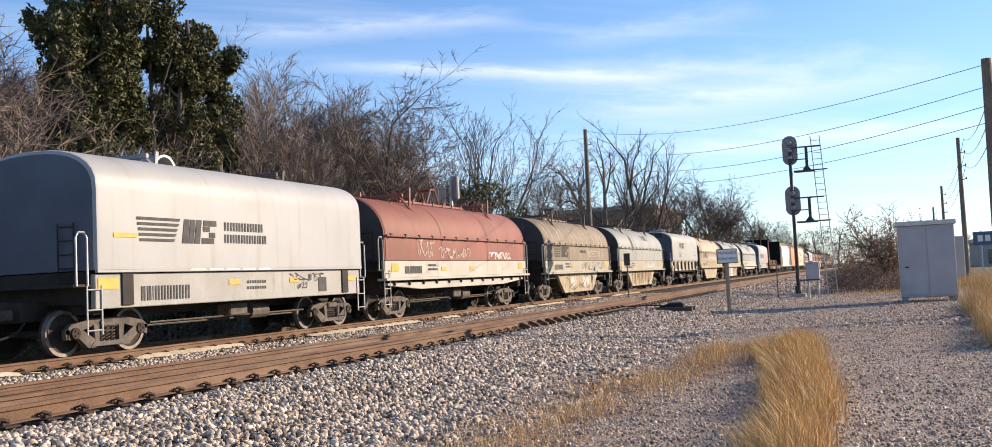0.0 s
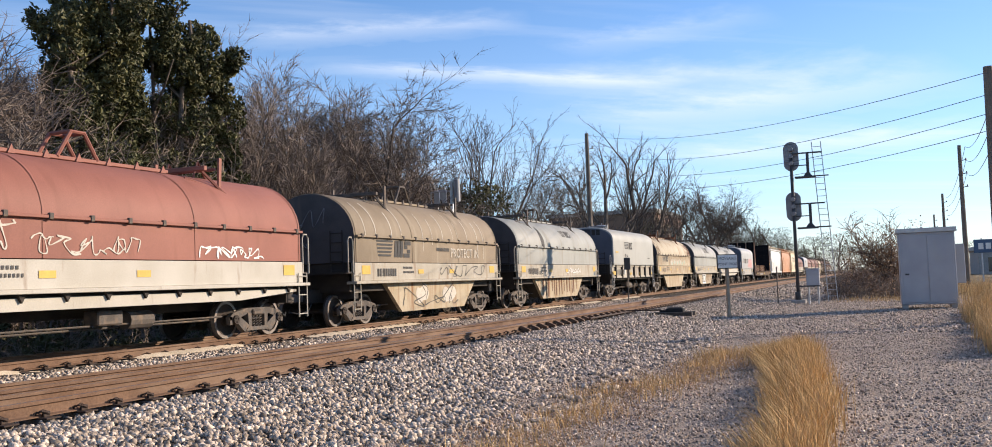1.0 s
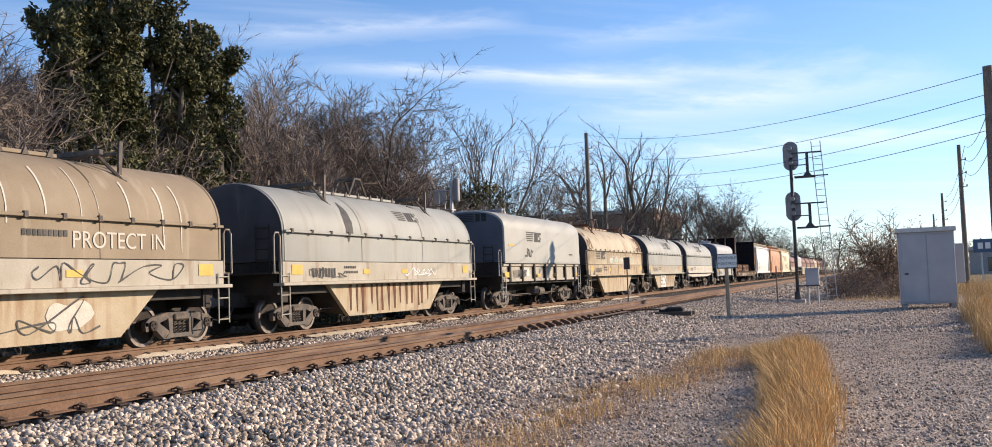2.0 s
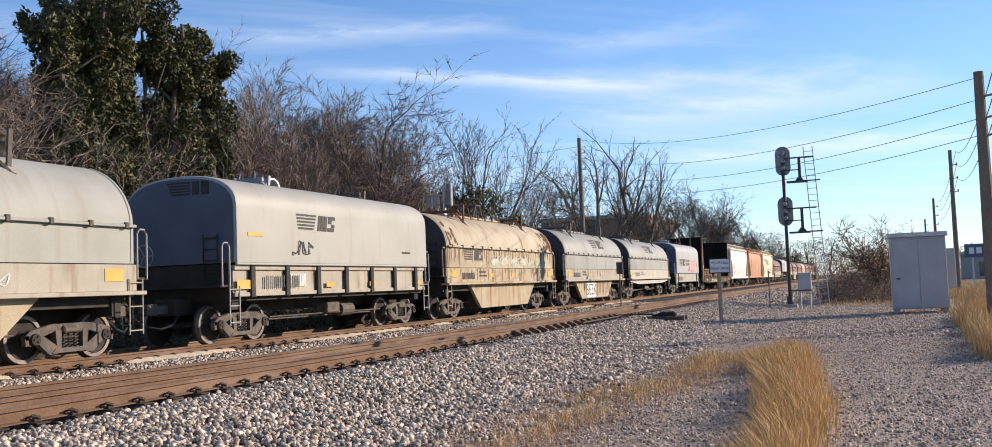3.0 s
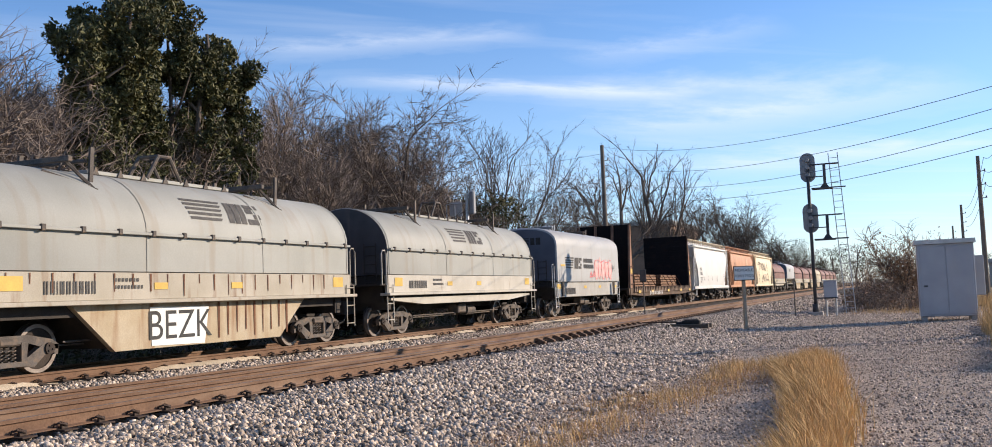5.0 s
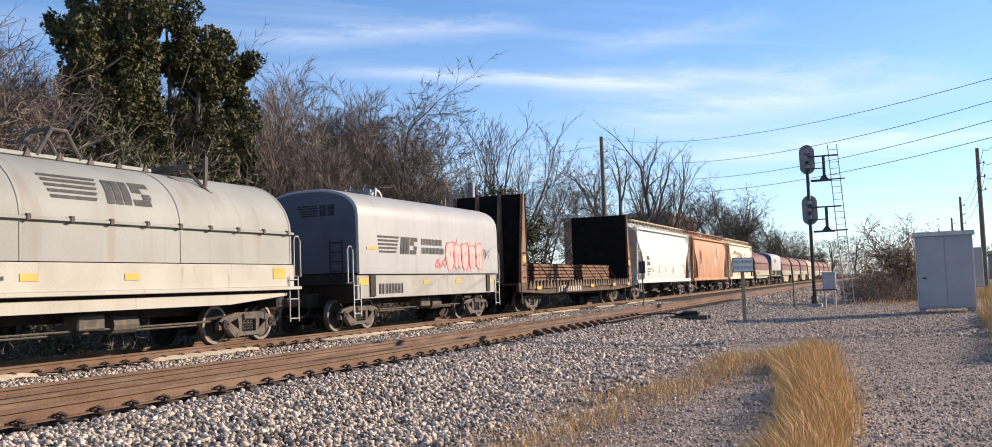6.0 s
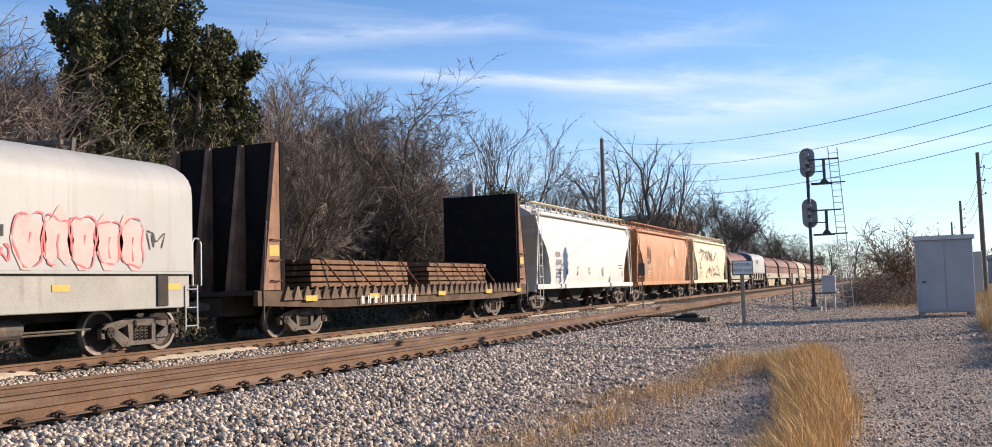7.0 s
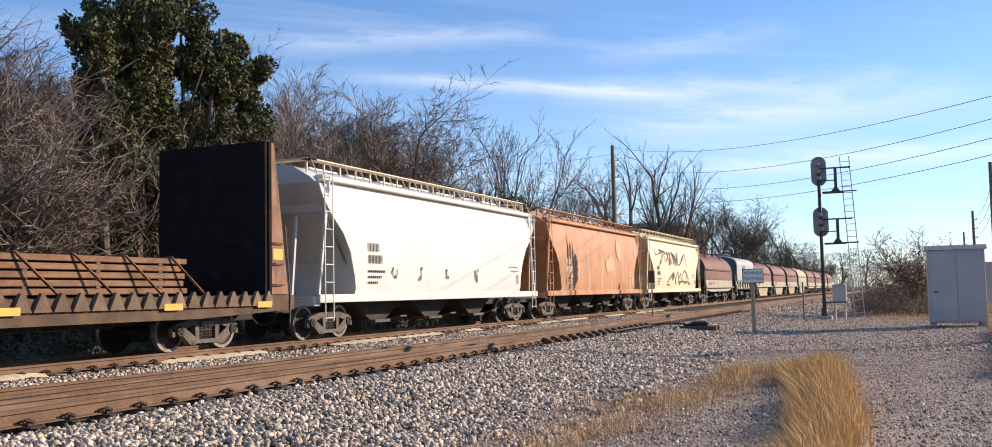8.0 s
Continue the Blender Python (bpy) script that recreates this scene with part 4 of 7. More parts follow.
    if tag:
        sill = [(1.56, 0.9), (1.56, 1.6), (0, 1.6)]
        bars(car, sill, -half + 1.3, 0.12 if not ribbed else 0.4, [0.12, 0.12, 0.02, 0.14, 0.14, 0.14, 0.14, 0.14, 0.14], 0.3, "faded_black", "car_number")
        for k, yy in enumerate((-half + 0.12, -half + 4.2, -half + 6.7, half - 0.75)):
            bm = bmesh.new()
            ww, hh = (0.55, 0.22) if k == 0 else (0.42, 0.13)
            decal(bm, sill, [(yy, 0.38), (yy + ww, 0.38), (yy + ww, 0.38 + hh), (yy, 0.38 + hh)])
            part("reflector", bm, "yellow", car)
        bm = bmesh.new()
        decal(bm, ring, [(-half + 0.45, 0.64), (-half + 1.1, 0.64), (-half + 1.1, 0.73), (-half + 0.45, 0.73)])
        part("reflector", bm, "yellow", car)
    return car, ring, half


def round_coil_car(u0, u1, tc, label, hood, belly=True, sill="light_sill", topz=3.95):
    """A coil car with a half-round bolted hood, a walkway sill and, on most, a deep belly between the trucks."""
    half, mid = (u1 - u0) / 2, (u0 + u1) / 2
    car = thing("coil_car", pose(TRAIN_X, mid, 0), label, "freight car", "cars of the train")
    zb, zr = 1.86, 2.62
    ring = arch(1.54, zb, zr, topz, 2.0, 20)
    bm = bmesh.new()
    tight = [(x * 0.985, zb + (z - zb) * 0.99) for x, z in ring]
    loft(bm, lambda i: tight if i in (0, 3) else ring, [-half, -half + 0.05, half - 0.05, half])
    # end caps differ from the hood: grimy, and darkened in place of shade
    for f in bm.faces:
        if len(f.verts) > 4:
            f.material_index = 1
    part("hood", bm, [hood, "grimy_shaded_end"], car, smooth=True)
    # bolted flange round the hood, hoops and end rims
    for s in (1, -1):
        bm = bmesh.new()
        a, b = sorted((s * 1.56, s * 1.63))
        box(bm, a, b, -half + 0.02, half - 0.02, zr - 0.03, zr + 0.03, 0.008)
        part("flange", bm, hood, car)
        for k in range(13):
            bm = bmesh.new()
            box(bm, min(s * 1.58, s * 1.65), max(s * 1.58, s * 1.65), -0.05, 0.05, -0.05, 0.07, 0.01)
            part("clamp", bm, "truck_iron", car, m=pose(0, -half + 0.3 + (2 * half - 0.6) * k / 12, zr))
    for yy in (-half + 0.08, -half / 3, half / 3, half - 0.08):
        bm = bmesh.new()
        wide = 0.03
        loft(bm, lambda i: [(x * 1.007, zb + (z - zb) * 1.007) for x, z in ring], [yy - wide, yy + wide], caps=False)
        part("hoop", bm, hood, car, smooth=True)
    # sill band, ledge
    for s in (1, -1):
        bm = bmesh.new()
        a, b = sorted((s * 1.42, s * 1.55))
        box(bm, a, b, -half - 0.05, half + 0.05, 1.3, 1.84, 0.012)
        part("side_sill", bm, sill, car)
        bm = bmesh.new()
        a, b = sorted((s * 1.35, s * 1.68))
        box(bm, a, b, -half - 0.2, half + 0.2, 1.22, 1.3, 0.01)
        part("ledge", bm, sill, car)
        if belly:
            bm = bmesh.new()
            a, b = sorted((s * 1.3, s * 1.42))
            prism(bm, [(-tc + 1.1, 1.22), (tc - 1.1, 1.22), (tc - 2.2, 0.3), (-tc + 2.2, 0.3)], "x", a, b)
            part("belly_plate", bm, "belly", car)
        else:
            bm = bmesh.new()
            a, b = sorted((s * 1.3, s * 1.5))
            prism(bm, [(-half + 0.2, 1.15), (half - 0.2, 1.15), (half - 0.2, 1.08), (tc - 1.2, 0.92), (-tc + 1.2, 0.92), (-half + 0.2, 1.08)], "x", a, b)
            part("side_beam", bm, sill, car)
    bm = bmesh.new()
    box(bm, -1.3, 1.3, -half + 0.05, half - 0.05, 1.0, 1.85)
    if belly:
        prism(bm, [(-tc + 1.2, 1.2), (tc - 1.2, 1.2), (tc - 2.25, 0.36), (-tc + 2.25, 0.36)], "x", -1.28, 1.28)
    part("trough", bm, "underframe", car)
    truck(car, -tc)
    truck(car, tc)
    underworks(car, half, tc)
    end_gear(car, half, 1.85, 2.8, sill)
    # top walkway and lifting gear
    bm = bmesh.new()
    box(bm, -0.3, 0.3, -half + 3.6, half - 3.6, topz - 0.01, topz + 0.07, 0.01)
    part("top_walkway", bm, sill if hood == "cream_hood" else hood, car)
    gear = {"red_hood": "red_hood", "cream_hood": "rusty_post"}.get(hood, "truck_iron")
    lift_bracket(car, -half + 3.0, topz - 0.02, gear)
    lift_bracket(car, half - 2.6, topz - 0.02, gear)
    for k in range(7):
        bm = bmesh.new()
        yy = -half + 3.8 + (2 * half - 7.6) * k / 6
        prism(bm, [(yy - 0.09, topz - 0.02), (yy + 0.09, topz - 0.02), (yy, topz + 0.16)], "x", 0.3, 0.33)
        part("walkway_gusset", bm, gear, car)
    bm = bmesh.new()
    for s in (0.28, -0.28):
        tube(bm, [(s, -0.55, topz + 0.05), (s, -0.18, topz + 0.6), (s, 0.18, topz + 0.6), (s, 0.55, topz + 0.05)], 0.045, 6)
    tube(bm, [(-0.28, -0.18, topz + 0.6), (0.28, -0.18, topz + 0.6)], 0.045, 6)
    tube(bm, [(-0.28, 0.18, topz + 0.6), (0.28, 0.18, topz + 0.6)], 0.045, 6)
    part("crane_bail", bm, "red_hood" if hood == "red_hood" else "truck_iron", car)
    MOVERS.append((car, mid))
    side = [(1.55, 1.3), (1.55, 1.85), (0, 1.85)]
    bars(car, side, -half + 1.3, 0.13, [0.1, 0.1, 0.02, 0.1, 0.1, 0.1, 0.1, 0.1, 0.1], 0.24, "faded_black", "car_number")
    for k, yy in enumerate((-half + 0.35, -half + 4.1, -half + 6.6, half - 0.85)):
        bm = bmesh.new()
        ww = 0.5 if k in (0, 3) else 0.4
        hh = 0.26 if k in (0, 3) else 0.14
        decal(bm, side, [(yy, 0.2), (yy + ww, 0.2), (yy + ww, 0.2 + hh), (yy, 0.2 + hh)])
        part("reflector", bm, "yellow", car)
    bars(car, side, -half + 3.0, 0.22, [0.05] * 9, 0.07, "faded_black", gap=0.04)
    bars(car, side, -half + 3.0, 0.36, [0.06] * 7, 0.07, "faded_black", gap=0.04)
    return car, ring, half


def hopper_car(u0, u1, label, paint, first=False):
    """A covered hopper: bulging slab sides, sloped ends, roof walk, outlet hoppers."""
    half, mid = (u1 - u0) / 2, (u0 + u1) / 2
    car = thing("covered_hopper_car", pose(TRAIN_X, mid, 0), label, "freight car", "cars of the train")
    w = 1.6
    prof = [(w - 0.1, 1.05), (w - 0.02, 1.35), (w, 2.2), (w - 0.02, 3.2), (w - 0.1, 3.9), (w - 0.28, 4.3), (0.75, 4.62), (0.0, 4.7)]
    ring = prof + [(-x, z) for x, z in reversed(prof[:-1])]
    # the ends are cut by slopes: full height in the middle, a rounded bulge at the sides
    bm = bmesh.new()
    rings = []
    for back, lowz in ((0.1, 4.15), (0.32, 3.75), (0.75, 3.3), (1.3, 2.85), (1.7, 2.3), (1.9, 1.7), (1.95, 1.05)):
        rings.append((back, [(x, max(z, lowz)) for x, z in ring]))
    rings = [(-half + d, r) for d, r in rings] + [(half - d, r) for d, r in reversed(rings)]
    loft(bm, lambda i: rings[i][1], [r[0] for r in rings])
    part("body", bm, paint, car, smooth=True)
    for s in (1, -1):
        bm = bmesh.new()
        a, b = sorted((s * 1.45, s * 1.62))
        box(bm, a, b, -half + 0.1, half - 0.1, 0.98, 1.2, 0.015)
        part("side_sill", bm, paint, car)
        bm = bmesh.new()
        a, b = sorted((s * 1.3, s * 1.56))
        box(bm, a, b, -half + 0.35, half - 0.35, 4.22, 4.36, 0.02)
        part("roof_rail", bm, paint, car)
        for e in (-1, 1):
            bm = bmesh.new()
            y = e * (half - 0.55)
            grab(bm, s * 1.62, y - 0.2, 0.5, 4.4, 0.4, 9)
            part("ladder", bm, paint, car)
            bm = bmesh.new()
            # slanted end post
            tube(bm, [(s * 1.5, e * (half - 0.2), 1.1), (s * 1.5, e * (half - 0.75), 4.3)], 0.05, 5)
            tube(bm, [(s * 0.7, e * (half - 0.15), 1.1), (s * 0.7, e * (half - 0.4), 3.3)], 0.05, 5)
            part("end_post", bm, paint, car)
    # end floor slopes in the shade
    for e in (-1, 1):
        bm = bmesh.new()
        prism(bm, [(e * (half - 0.45), 3.6), (e * (half - 0.5), 3.4), (e * (half - 2.9), 1.0), (e * (half - 2.7), 1.0)], "x", -1.4, 1.4)
        part("slope_sheet", bm, paint, car)
        bm = bmesh.new()
        box(bm, -1.5, 1.5, min(e * half, e * (half - 0.3)), max(e * half, e * (half - 0.3)), 0.9, 1.15, 0.02)
        part("end_sill", bm, paint, car)
    # roof walk on stanchions round the edge
    bm = bmesh.new()
    for s in (1, -1):
        box(bm, min(s * 0.95, s * 1.25), max(s * 0.95, s * 1.25), -half + 0.1, half - 0.1, 4.78, 4.81)
    for e in (-1, 1):
        box(bm, -1.25, 1.25, e * (half - 0.35) - 0.22, e * (half - 0.35) + 0.22, 4.78, 4.81)
    for k in range(20):
        y = -half + 0.3 + (2 * half - 0.6) * k / 19
        for s in (1, -1):
            box(bm, s * 1.1 - 0.02, s * 1.1 + 0.02, y - 0.02, y + 0.02, 4.35, 4.78)
            tube(bm, [(s * 1.25, y, 4.78), (s * 1.42, y, 4.4)], 0.018, 4)
    part("roof_walk", bm, "hopper_cream" if first else paint, car)
    for k in range(7):
        y = -half + 2.2 + (2 * half - 4.4) * k / 6
        bm = bmesh.new()
        box(bm, -0.42, 0.42, y - 0.75, y + 0.75, 4.66, 4.76, 0.03)
        part("hatch_cover", bm, paint, car)
    for k in range(3):
        y = (k - 1) * 3.6
        bm = bmesh.new()
        prism(bm, [(y - 1.7, 1.1), (y + 1.7, 1.1), (y + 0.45, 0.42), (y - 0.45, 0.42)], "x", -0.75, 0.75)
        part("outlet_hopper", bm, "underframe", car)
        bm = bmesh.new()
        box(bm, -0.95, 0.95, y - 0.5, y + 0.5, 0.34, 0.43, 0.01)
        tube(bm, [(0.9, y + 0.6, 0.42), (1.2, y + 0.6, 0.5), (1.2, y + 1.0, 0.5)], 0.03, 5)
        part("outlet_gate", bm, "truck_iron", car)
    bm = bmesh.new()
    box(bm, -0.3, 0.3, -half - 0.1, half + 0.1, 0.72, 1.02, 0.02)
    part("centre_sill", bm, "underframe", car)
    coupler(car, -half - 0.05, -1)
    coupler(car, half + 0.05, 1)
    tc = half - 1.4
    truck(car, -tc)
    truck(car, tc)
    MOVERS.append((car, mid))
    side = [(1.6, 1.2), (1.61, 2.2), (1.6, 3.2), (1.51, 3.9), (0, 4.6)]
    return car, side, half


def bulkhead_flat(u0, u1, label):
    """A flat car with tall timbered bulkheads and a stake-pocketed deck."""
    half, mid = (u1 - u0) / 2, (u0 + u1) / 2
    car = thing("bulkhead_flat_car", pose(TRAIN_X, mid, 0), label, "freight car", "cars of the train")
    bm = bmesh.new()
    box(bm, -1.5, 1.5, -half - 0.7, half + 0.7, 1.1, 1.22, 0.01)
    part("deck", bm, "underframe", car)
    for s in (1, -1):
        bm = bmesh.new()
        a, b = sorted((s * 1.45, s * 1.58))
        prism(bm, [(-half - 0.7, 1.2), (half + 0.7, 1.2), (half + 0.7, 0.85), (half - 2.8, 0.72), (-half + 2.8, 0.72), (-half - 0.7, 0.85)], "x", a, b)
        part("side_sill", bm, "deck_side", car)
        for k in range(38):
            y = -half + 0.45 + (2 * half - 0.9) * k / 37
            bm = bmesh.new()
            a2, b2 = sorted((s * 1.58, s * 1.66))
            prism(bm, [(y - 0.2, 0.96), (y + 0.2, 0.96), (y + 0.03, 1.3), (y - 0.03, 1.3)], "x", a2, b2)
            part("stake_pocket", bm, "pocket_rust", car)
        for yy in (-half + 1.2, -half + 4.5, 0.5, half - 4.0, half - 0.9):
            bm = bmesh.new()
            a2, b2 = sorted((s * 1.66, s * 1.668))
            box(bm, a2, b2, yy, yy + 0.55, 0.92, 1.06)
            part("reflector", bm, "yellow", car)
    for e in (-1, 1):
        bm = bmesh.new()
        y0 = e * (half - 0.3)
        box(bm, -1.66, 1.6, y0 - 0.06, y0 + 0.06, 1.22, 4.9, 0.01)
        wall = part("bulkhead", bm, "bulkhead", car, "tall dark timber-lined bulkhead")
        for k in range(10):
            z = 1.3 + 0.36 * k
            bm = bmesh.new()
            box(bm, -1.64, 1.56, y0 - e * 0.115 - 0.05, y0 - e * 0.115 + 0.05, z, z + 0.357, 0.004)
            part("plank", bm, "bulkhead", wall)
        for s in (1, -1, 0.33, -0.33):
            bm = bmesh.new()
            x = s * 1.52
            # tapered buttress behind the wall
            prism(bm, [(y0 + e * 0.05, 4.88), (y0 + e * 0.18, 4.88), (y0 + e * 0.75, 1.22), (y0 + e * 0.05, 1.22)], "x", x - 0.06, x + 0.06)
            part("buttress", bm, "rusty_plate", car)
            if s == 1:
                bm = bmesh.new()
                box(bm, x + 0.06, x + 0.07, min(y0 + e * 0.12, y0 + e * 0.52), max(y0 + e * 0.12, y0 + e * 0.52), 2.05, 2.32)
                part("reflector", bm, "yellow", car)
                for zz in (1.45, 1.95, 2.45):
                    bm = bmesh.new()
                    tube(bm, [(x + 0.06, y0 + e * 0.08, zz), (x + 0.14, y0 + e * 0.12, zz), (x + 0.14, y0 + e * 0.46, zz), (x + 0.06, y0 + e * 0.5, zz)], 0.016, 5)
                    part("grab_iron", bm, "rusty_post", car)
        bm = bmesh.new()
        tube(bm, [(1.6, y0 + e * 0.78, 0.5), (1.6, y0 + e * 0.8, 1.2), (1.58, y0 + e * 0.62, 2.9)], 0.022, 5)
        part("handrail", bm, "truck_iron", car)
    bm = bmesh.new()
    box(bm, -0.4, 0.4, -half - 0.6, half + 0.6, 0.6, 1.1, 0.02)
    tube(bm, [(1.05, -3.8, 0.62), (1.05, 3.8, 0.62)], 0.02, 5)
    part("centre_sill", bm, "underframe", car)
    coupler(car, -half - 0.55, -1)
    coupler(car, half + 0.55, 1)
    truck(car, -half + 2.0)
    truck(car, half - 2.0)
    MOVERS.append((car, mid))
    side = [(1.668, 0.72), (1.668, 1.3), (0, 1.3)]
    bars(car, side, -half + 4.0, 0.06, [0.15] * 3 + [0.03] + [0.15] * 6, 0.22, "white_paint", "car_number", 0.22)
    # bundles of flat steel on dunnage, tied with bands: two loads of their own
    for y0, y1, rows, wd in ((-6.4, -0.8, 5, 1.2), (0.85, 5.75, 5, 1.15)):
        load = thing("steel_bundle", pose(TRAIN_X, mid, 1.22), "strapped stack of rusty flat steel bars on a flat car", "steel load", "loads on the flat car")
        g = random.Random(int(y1 * 7))
        for r in range(rows):
            z = 0.05 + r * 0.158
            n = 5
            for c in range(n):
                x0 = -wd + 2 * wd * c / n
                bm = bmesh.new()
                sh = g.uniform(-0.12, 0.12)
                box(bm, x0 + 0.01, x0 + 2 * wd / n - 0.01, y0 + sh, y1 + sh, z, z + 0.118, 0.012)
                part("bar", bm, "load_steel", load)
            for k in range(3):
                yy = y0 + (y1 - y0) * (0.15 + 0.35 * k)
                bm = bmesh.new()
                box(bm, -wd, wd, yy - 0.05, yy + 0.05, z - 0.04, z)
                part("spacer", bm, "tie", load)
        zt = 0.05 + rows * 0.158 - 0.04
        for k in range(4):
            yy = y0 + (y1 - y0) * (0.1 + 0.27 * k)
            bm = bmesh.new()
            for s in (1, -1):
                tube(bm, [(s * (wd + 0.32), yy + 0.75, 0.0), (s * (wd + 0.03), yy, zt + 0.02)], 0.03, 4)
            tube(bm, [(-wd - 0.03, yy, zt + 0.02), (wd + 0.03, yy, zt + 0.02)], 0.022, 4)
            part("tie_down", bm, "rusty_post", load)
        MOVERS.append((load, mid))
    return car


def words(text, size, material, parent, m, name="lettering"):
    """Writing in the built-in font, as a thin mesh."""
    cu = bpy.data.curves.new("words", "FONT")
    cu.body, cu.size, cu.align_x, cu.align_y = text, size, "CENTER", "CENTER"
    tmp = bpy.data.objects.new("words", cu)
    scene.collection.objects.link(tmp)
    me = bpy.data.meshes.new_from_object(tmp.evaluated_get(bpy.context.evaluated_depsgraph_get()))
    bpy.data.objects.remove(tmp)
    me.materials.clear()
    me.materials.append(M[material])
    ob = new(name, me)
    ob.parent = parent
    ob.matrix_basis = m
    return ob


# the cars in order, by the stretch of track that each hood covers at the start
# the car ahead, always out of view, added to shade the next car's end
smooth_coil_car(0.6, 11.0, 4.3, "grey-white coil car with a smooth tall hood", tag="emblem")
c1, r1, h1 = smooth_coil_car(14.6, 24.95, 4.3, "grey-white coil car with a smooth tall hood and striped emblem", tag="emblem")
c2, r2, h2 = round_coil_car(26.6, 39.3, 5.0, "faded red coil car with a round bolted hood and white scrawls", "red_hood", belly=False, sill="pale_sill")
c3, r3, h3 = round_coil_car(42.15, 53.4, 4.7, "weathered brown coil car with white paint drips and a graffitied belly", "brown_hood")
c4, r4, h4 = round_coil_car(55.9, 68.2, 4.9, "grey coil car with a round hood and a rust-streaked belly", "grey_hood")
c5, r5, h5 = smooth_coil_car(71.5, 82.15, 4.35, "grey-white coil car with a smooth hood and ribbed side sill", ribbed=True, hood="pale_hood", tag="small")
c6, r6, h6 = round_coil_car(84.1, 96.5, 4.95, "cream coil car with rust-streaked round hood and graffiti", "cream_hood", sill="belly")
c7, r7, h7 = round_coil_car(98.7, 110.5, 4.95, "grey coil car with a round hood and a cream rusty belly", "grey_hood")
c8, r8, h8 = round_coil_car(112.8, 125.2, 4.95, "grey coil car with a round hood above a pale straight sill", "grey_hood", belly=False, sill="pale_sill")
c9, r9, h9 = smooth_coil_car(128.3, 138.75, 4.25, "grey-white coil car with a smooth hood and pink graffiti", tag="emblem")
bulkhead_flat(141.8, 158.9, "rusty bulkhead flat car with stake pockets along its deck")
w1, s1, wh1 = hopper_car(160.6, 177.0, "clean white covered hopper car with a roof walk", "hopper_white", True)
w2, s2, wh2 = hopper_car(178.1, 194.4, "faded orange covered hopper car with pale scrapes", "hopper_orange")
w3, s3, wh3 = hopper_car(195.6, 211.9, "cream covered hopper car with grey graffiti", "hopper_cream")
round_coil_car(214.3, 226.4, 4.95, "dull red-brown coil car with a round hood", "dull_red_hood", belly=False)
smooth_coil_car(228.9, 239.4, 4.3, "grey-white coil car with a smooth hood and ribbed sill", ribbed=True, tag="small")
round_coil_car(241.8, 253.9, 4.95, "dull red coil car with a deep belly", "dull_red_hood")
round_coil_car(256.3, 268.4, 4.95, "dull red-brown coil car", "dull_red_hood")
round_coil_car(270.8, 282.9, 4.95, "dull red-brown coil car with a deep belly", "dull_red_hood")
round_coil_car(285.3, 297.4, 4.95, "cream rusty coil car", "cream_hood")
for u in (300.0, 314.5, 329.0, 343.5):
    round_coil_car(u, u + 12.1, 4.95, "dull red-brown coil car far down the line", "dull_red_hood", belly=False)

# ---- paint, graffiti and wear of single cars ----
def blob(car, ring, y, d, w, h, ink, seed, name="paint_patch", out=0.012, label=""):
    """An irregular patch of paint or rust that hugs the outline."""
    g = random.Random(seed)
    ph = [g.uniform(0, 6.28) for _ in range(4)]
    bm = bmesh.new()
    n = 14

    def edge(t, s):
        wob = 1 + 0.22 * math.sin(5 * t + ph[0] + s) + 0.14 * math.sin(11 * t + ph[1] * s)
        return d + s * 0.5 * h * math.sqrt(max(0.0, 1 - (2 * t - 1) ** 2)) * wob
    for i in range(n):
        a, b = i / n, (i + 1) / n
        decal(bm, ring, [(y - w / 2 + w * a, max(0.01, edge(a, -1))), (y - w / 2 + w * b, max(0.01, edge(b, -1))), (y - w / 2 + w * b, max(0.02, edge(b, 1))), (y - w / 2 + w * a, max(0.02, edge(a, 1)))], out=out)
    bmesh.ops.remove_doubles(bm, verts=bm.verts, dist=0.002)
    part(name, bm, ink, car, label)


def streaks(car, ring, spans, ink, seed, name="paint_drip", width=(0.025, 0.06)):
    """Runs of paint or rust down the outline: (y, top, bottom)."""
    g = random.Random(seed)
    for y, top, bot in spans:
        bm = bmesh.new()
        w0, w1 = g.uniform(*width), g.uniform(*width) * 0.6
        decal(bm, ring, [(y - w1, bot), (y + w1, bot), (y + w0, top), (y - w0, top)], out=0.011)
        part(name, bm, ink, car)


BELLY = [(1.42, 0.3), (1.42, 1.22), (0, 1.3)]
SILL = [(1.55, 1.3), (1.55, 1.85), (0, 1.85)]
M["faded_white"] = surface("faded_white", (0.22, 0.22, 0.23), (0.17, 0.17, 0.18), 4, 0.7, bump=0.0, grain=0.3)
M["teal_paint"] = surface("teal_paint", (0.27, 0.42, 0.32), (0.33, 0.43, 0.3), 3, 0.6, bump=0.0, grain=0.15)
M["rust_patch"] = surface("rust_patch", (0.16, 0.07, 0.035), (0.11, 0.05, 0.028), 6, 0.85, bump=0.2, grain=0.3)
M["rust_wash"] = surface("rust_wash", (0.30, 0.185, 0.09), (0.24, 0.135, 0.06), 5, 0.85, bump=0.05, grain=0.3, objrand=0.25)
M["pale_scrape"] = surface("pale_scrape", (0.55, 0.5, 0.42), (0.48, 0.43, 0.36), 4, 0.7, bump=0.0, grain=0.2)

# white slanted dashes along the flange of the emblem car, a scribble and stencils on its sill
for k in range(5):
    bm = bmesh.new()
    yy = -h1 + 2.75 + 0.62 * k
    prism(bm, [(yy, 1.62), (yy + 0.5, 1.62), (yy + 0.56, 1.7), (yy + 0.06, 1.7)], "x", 1.652, 1.658)
    part("paint_dash", bm, "white_paint", c1)
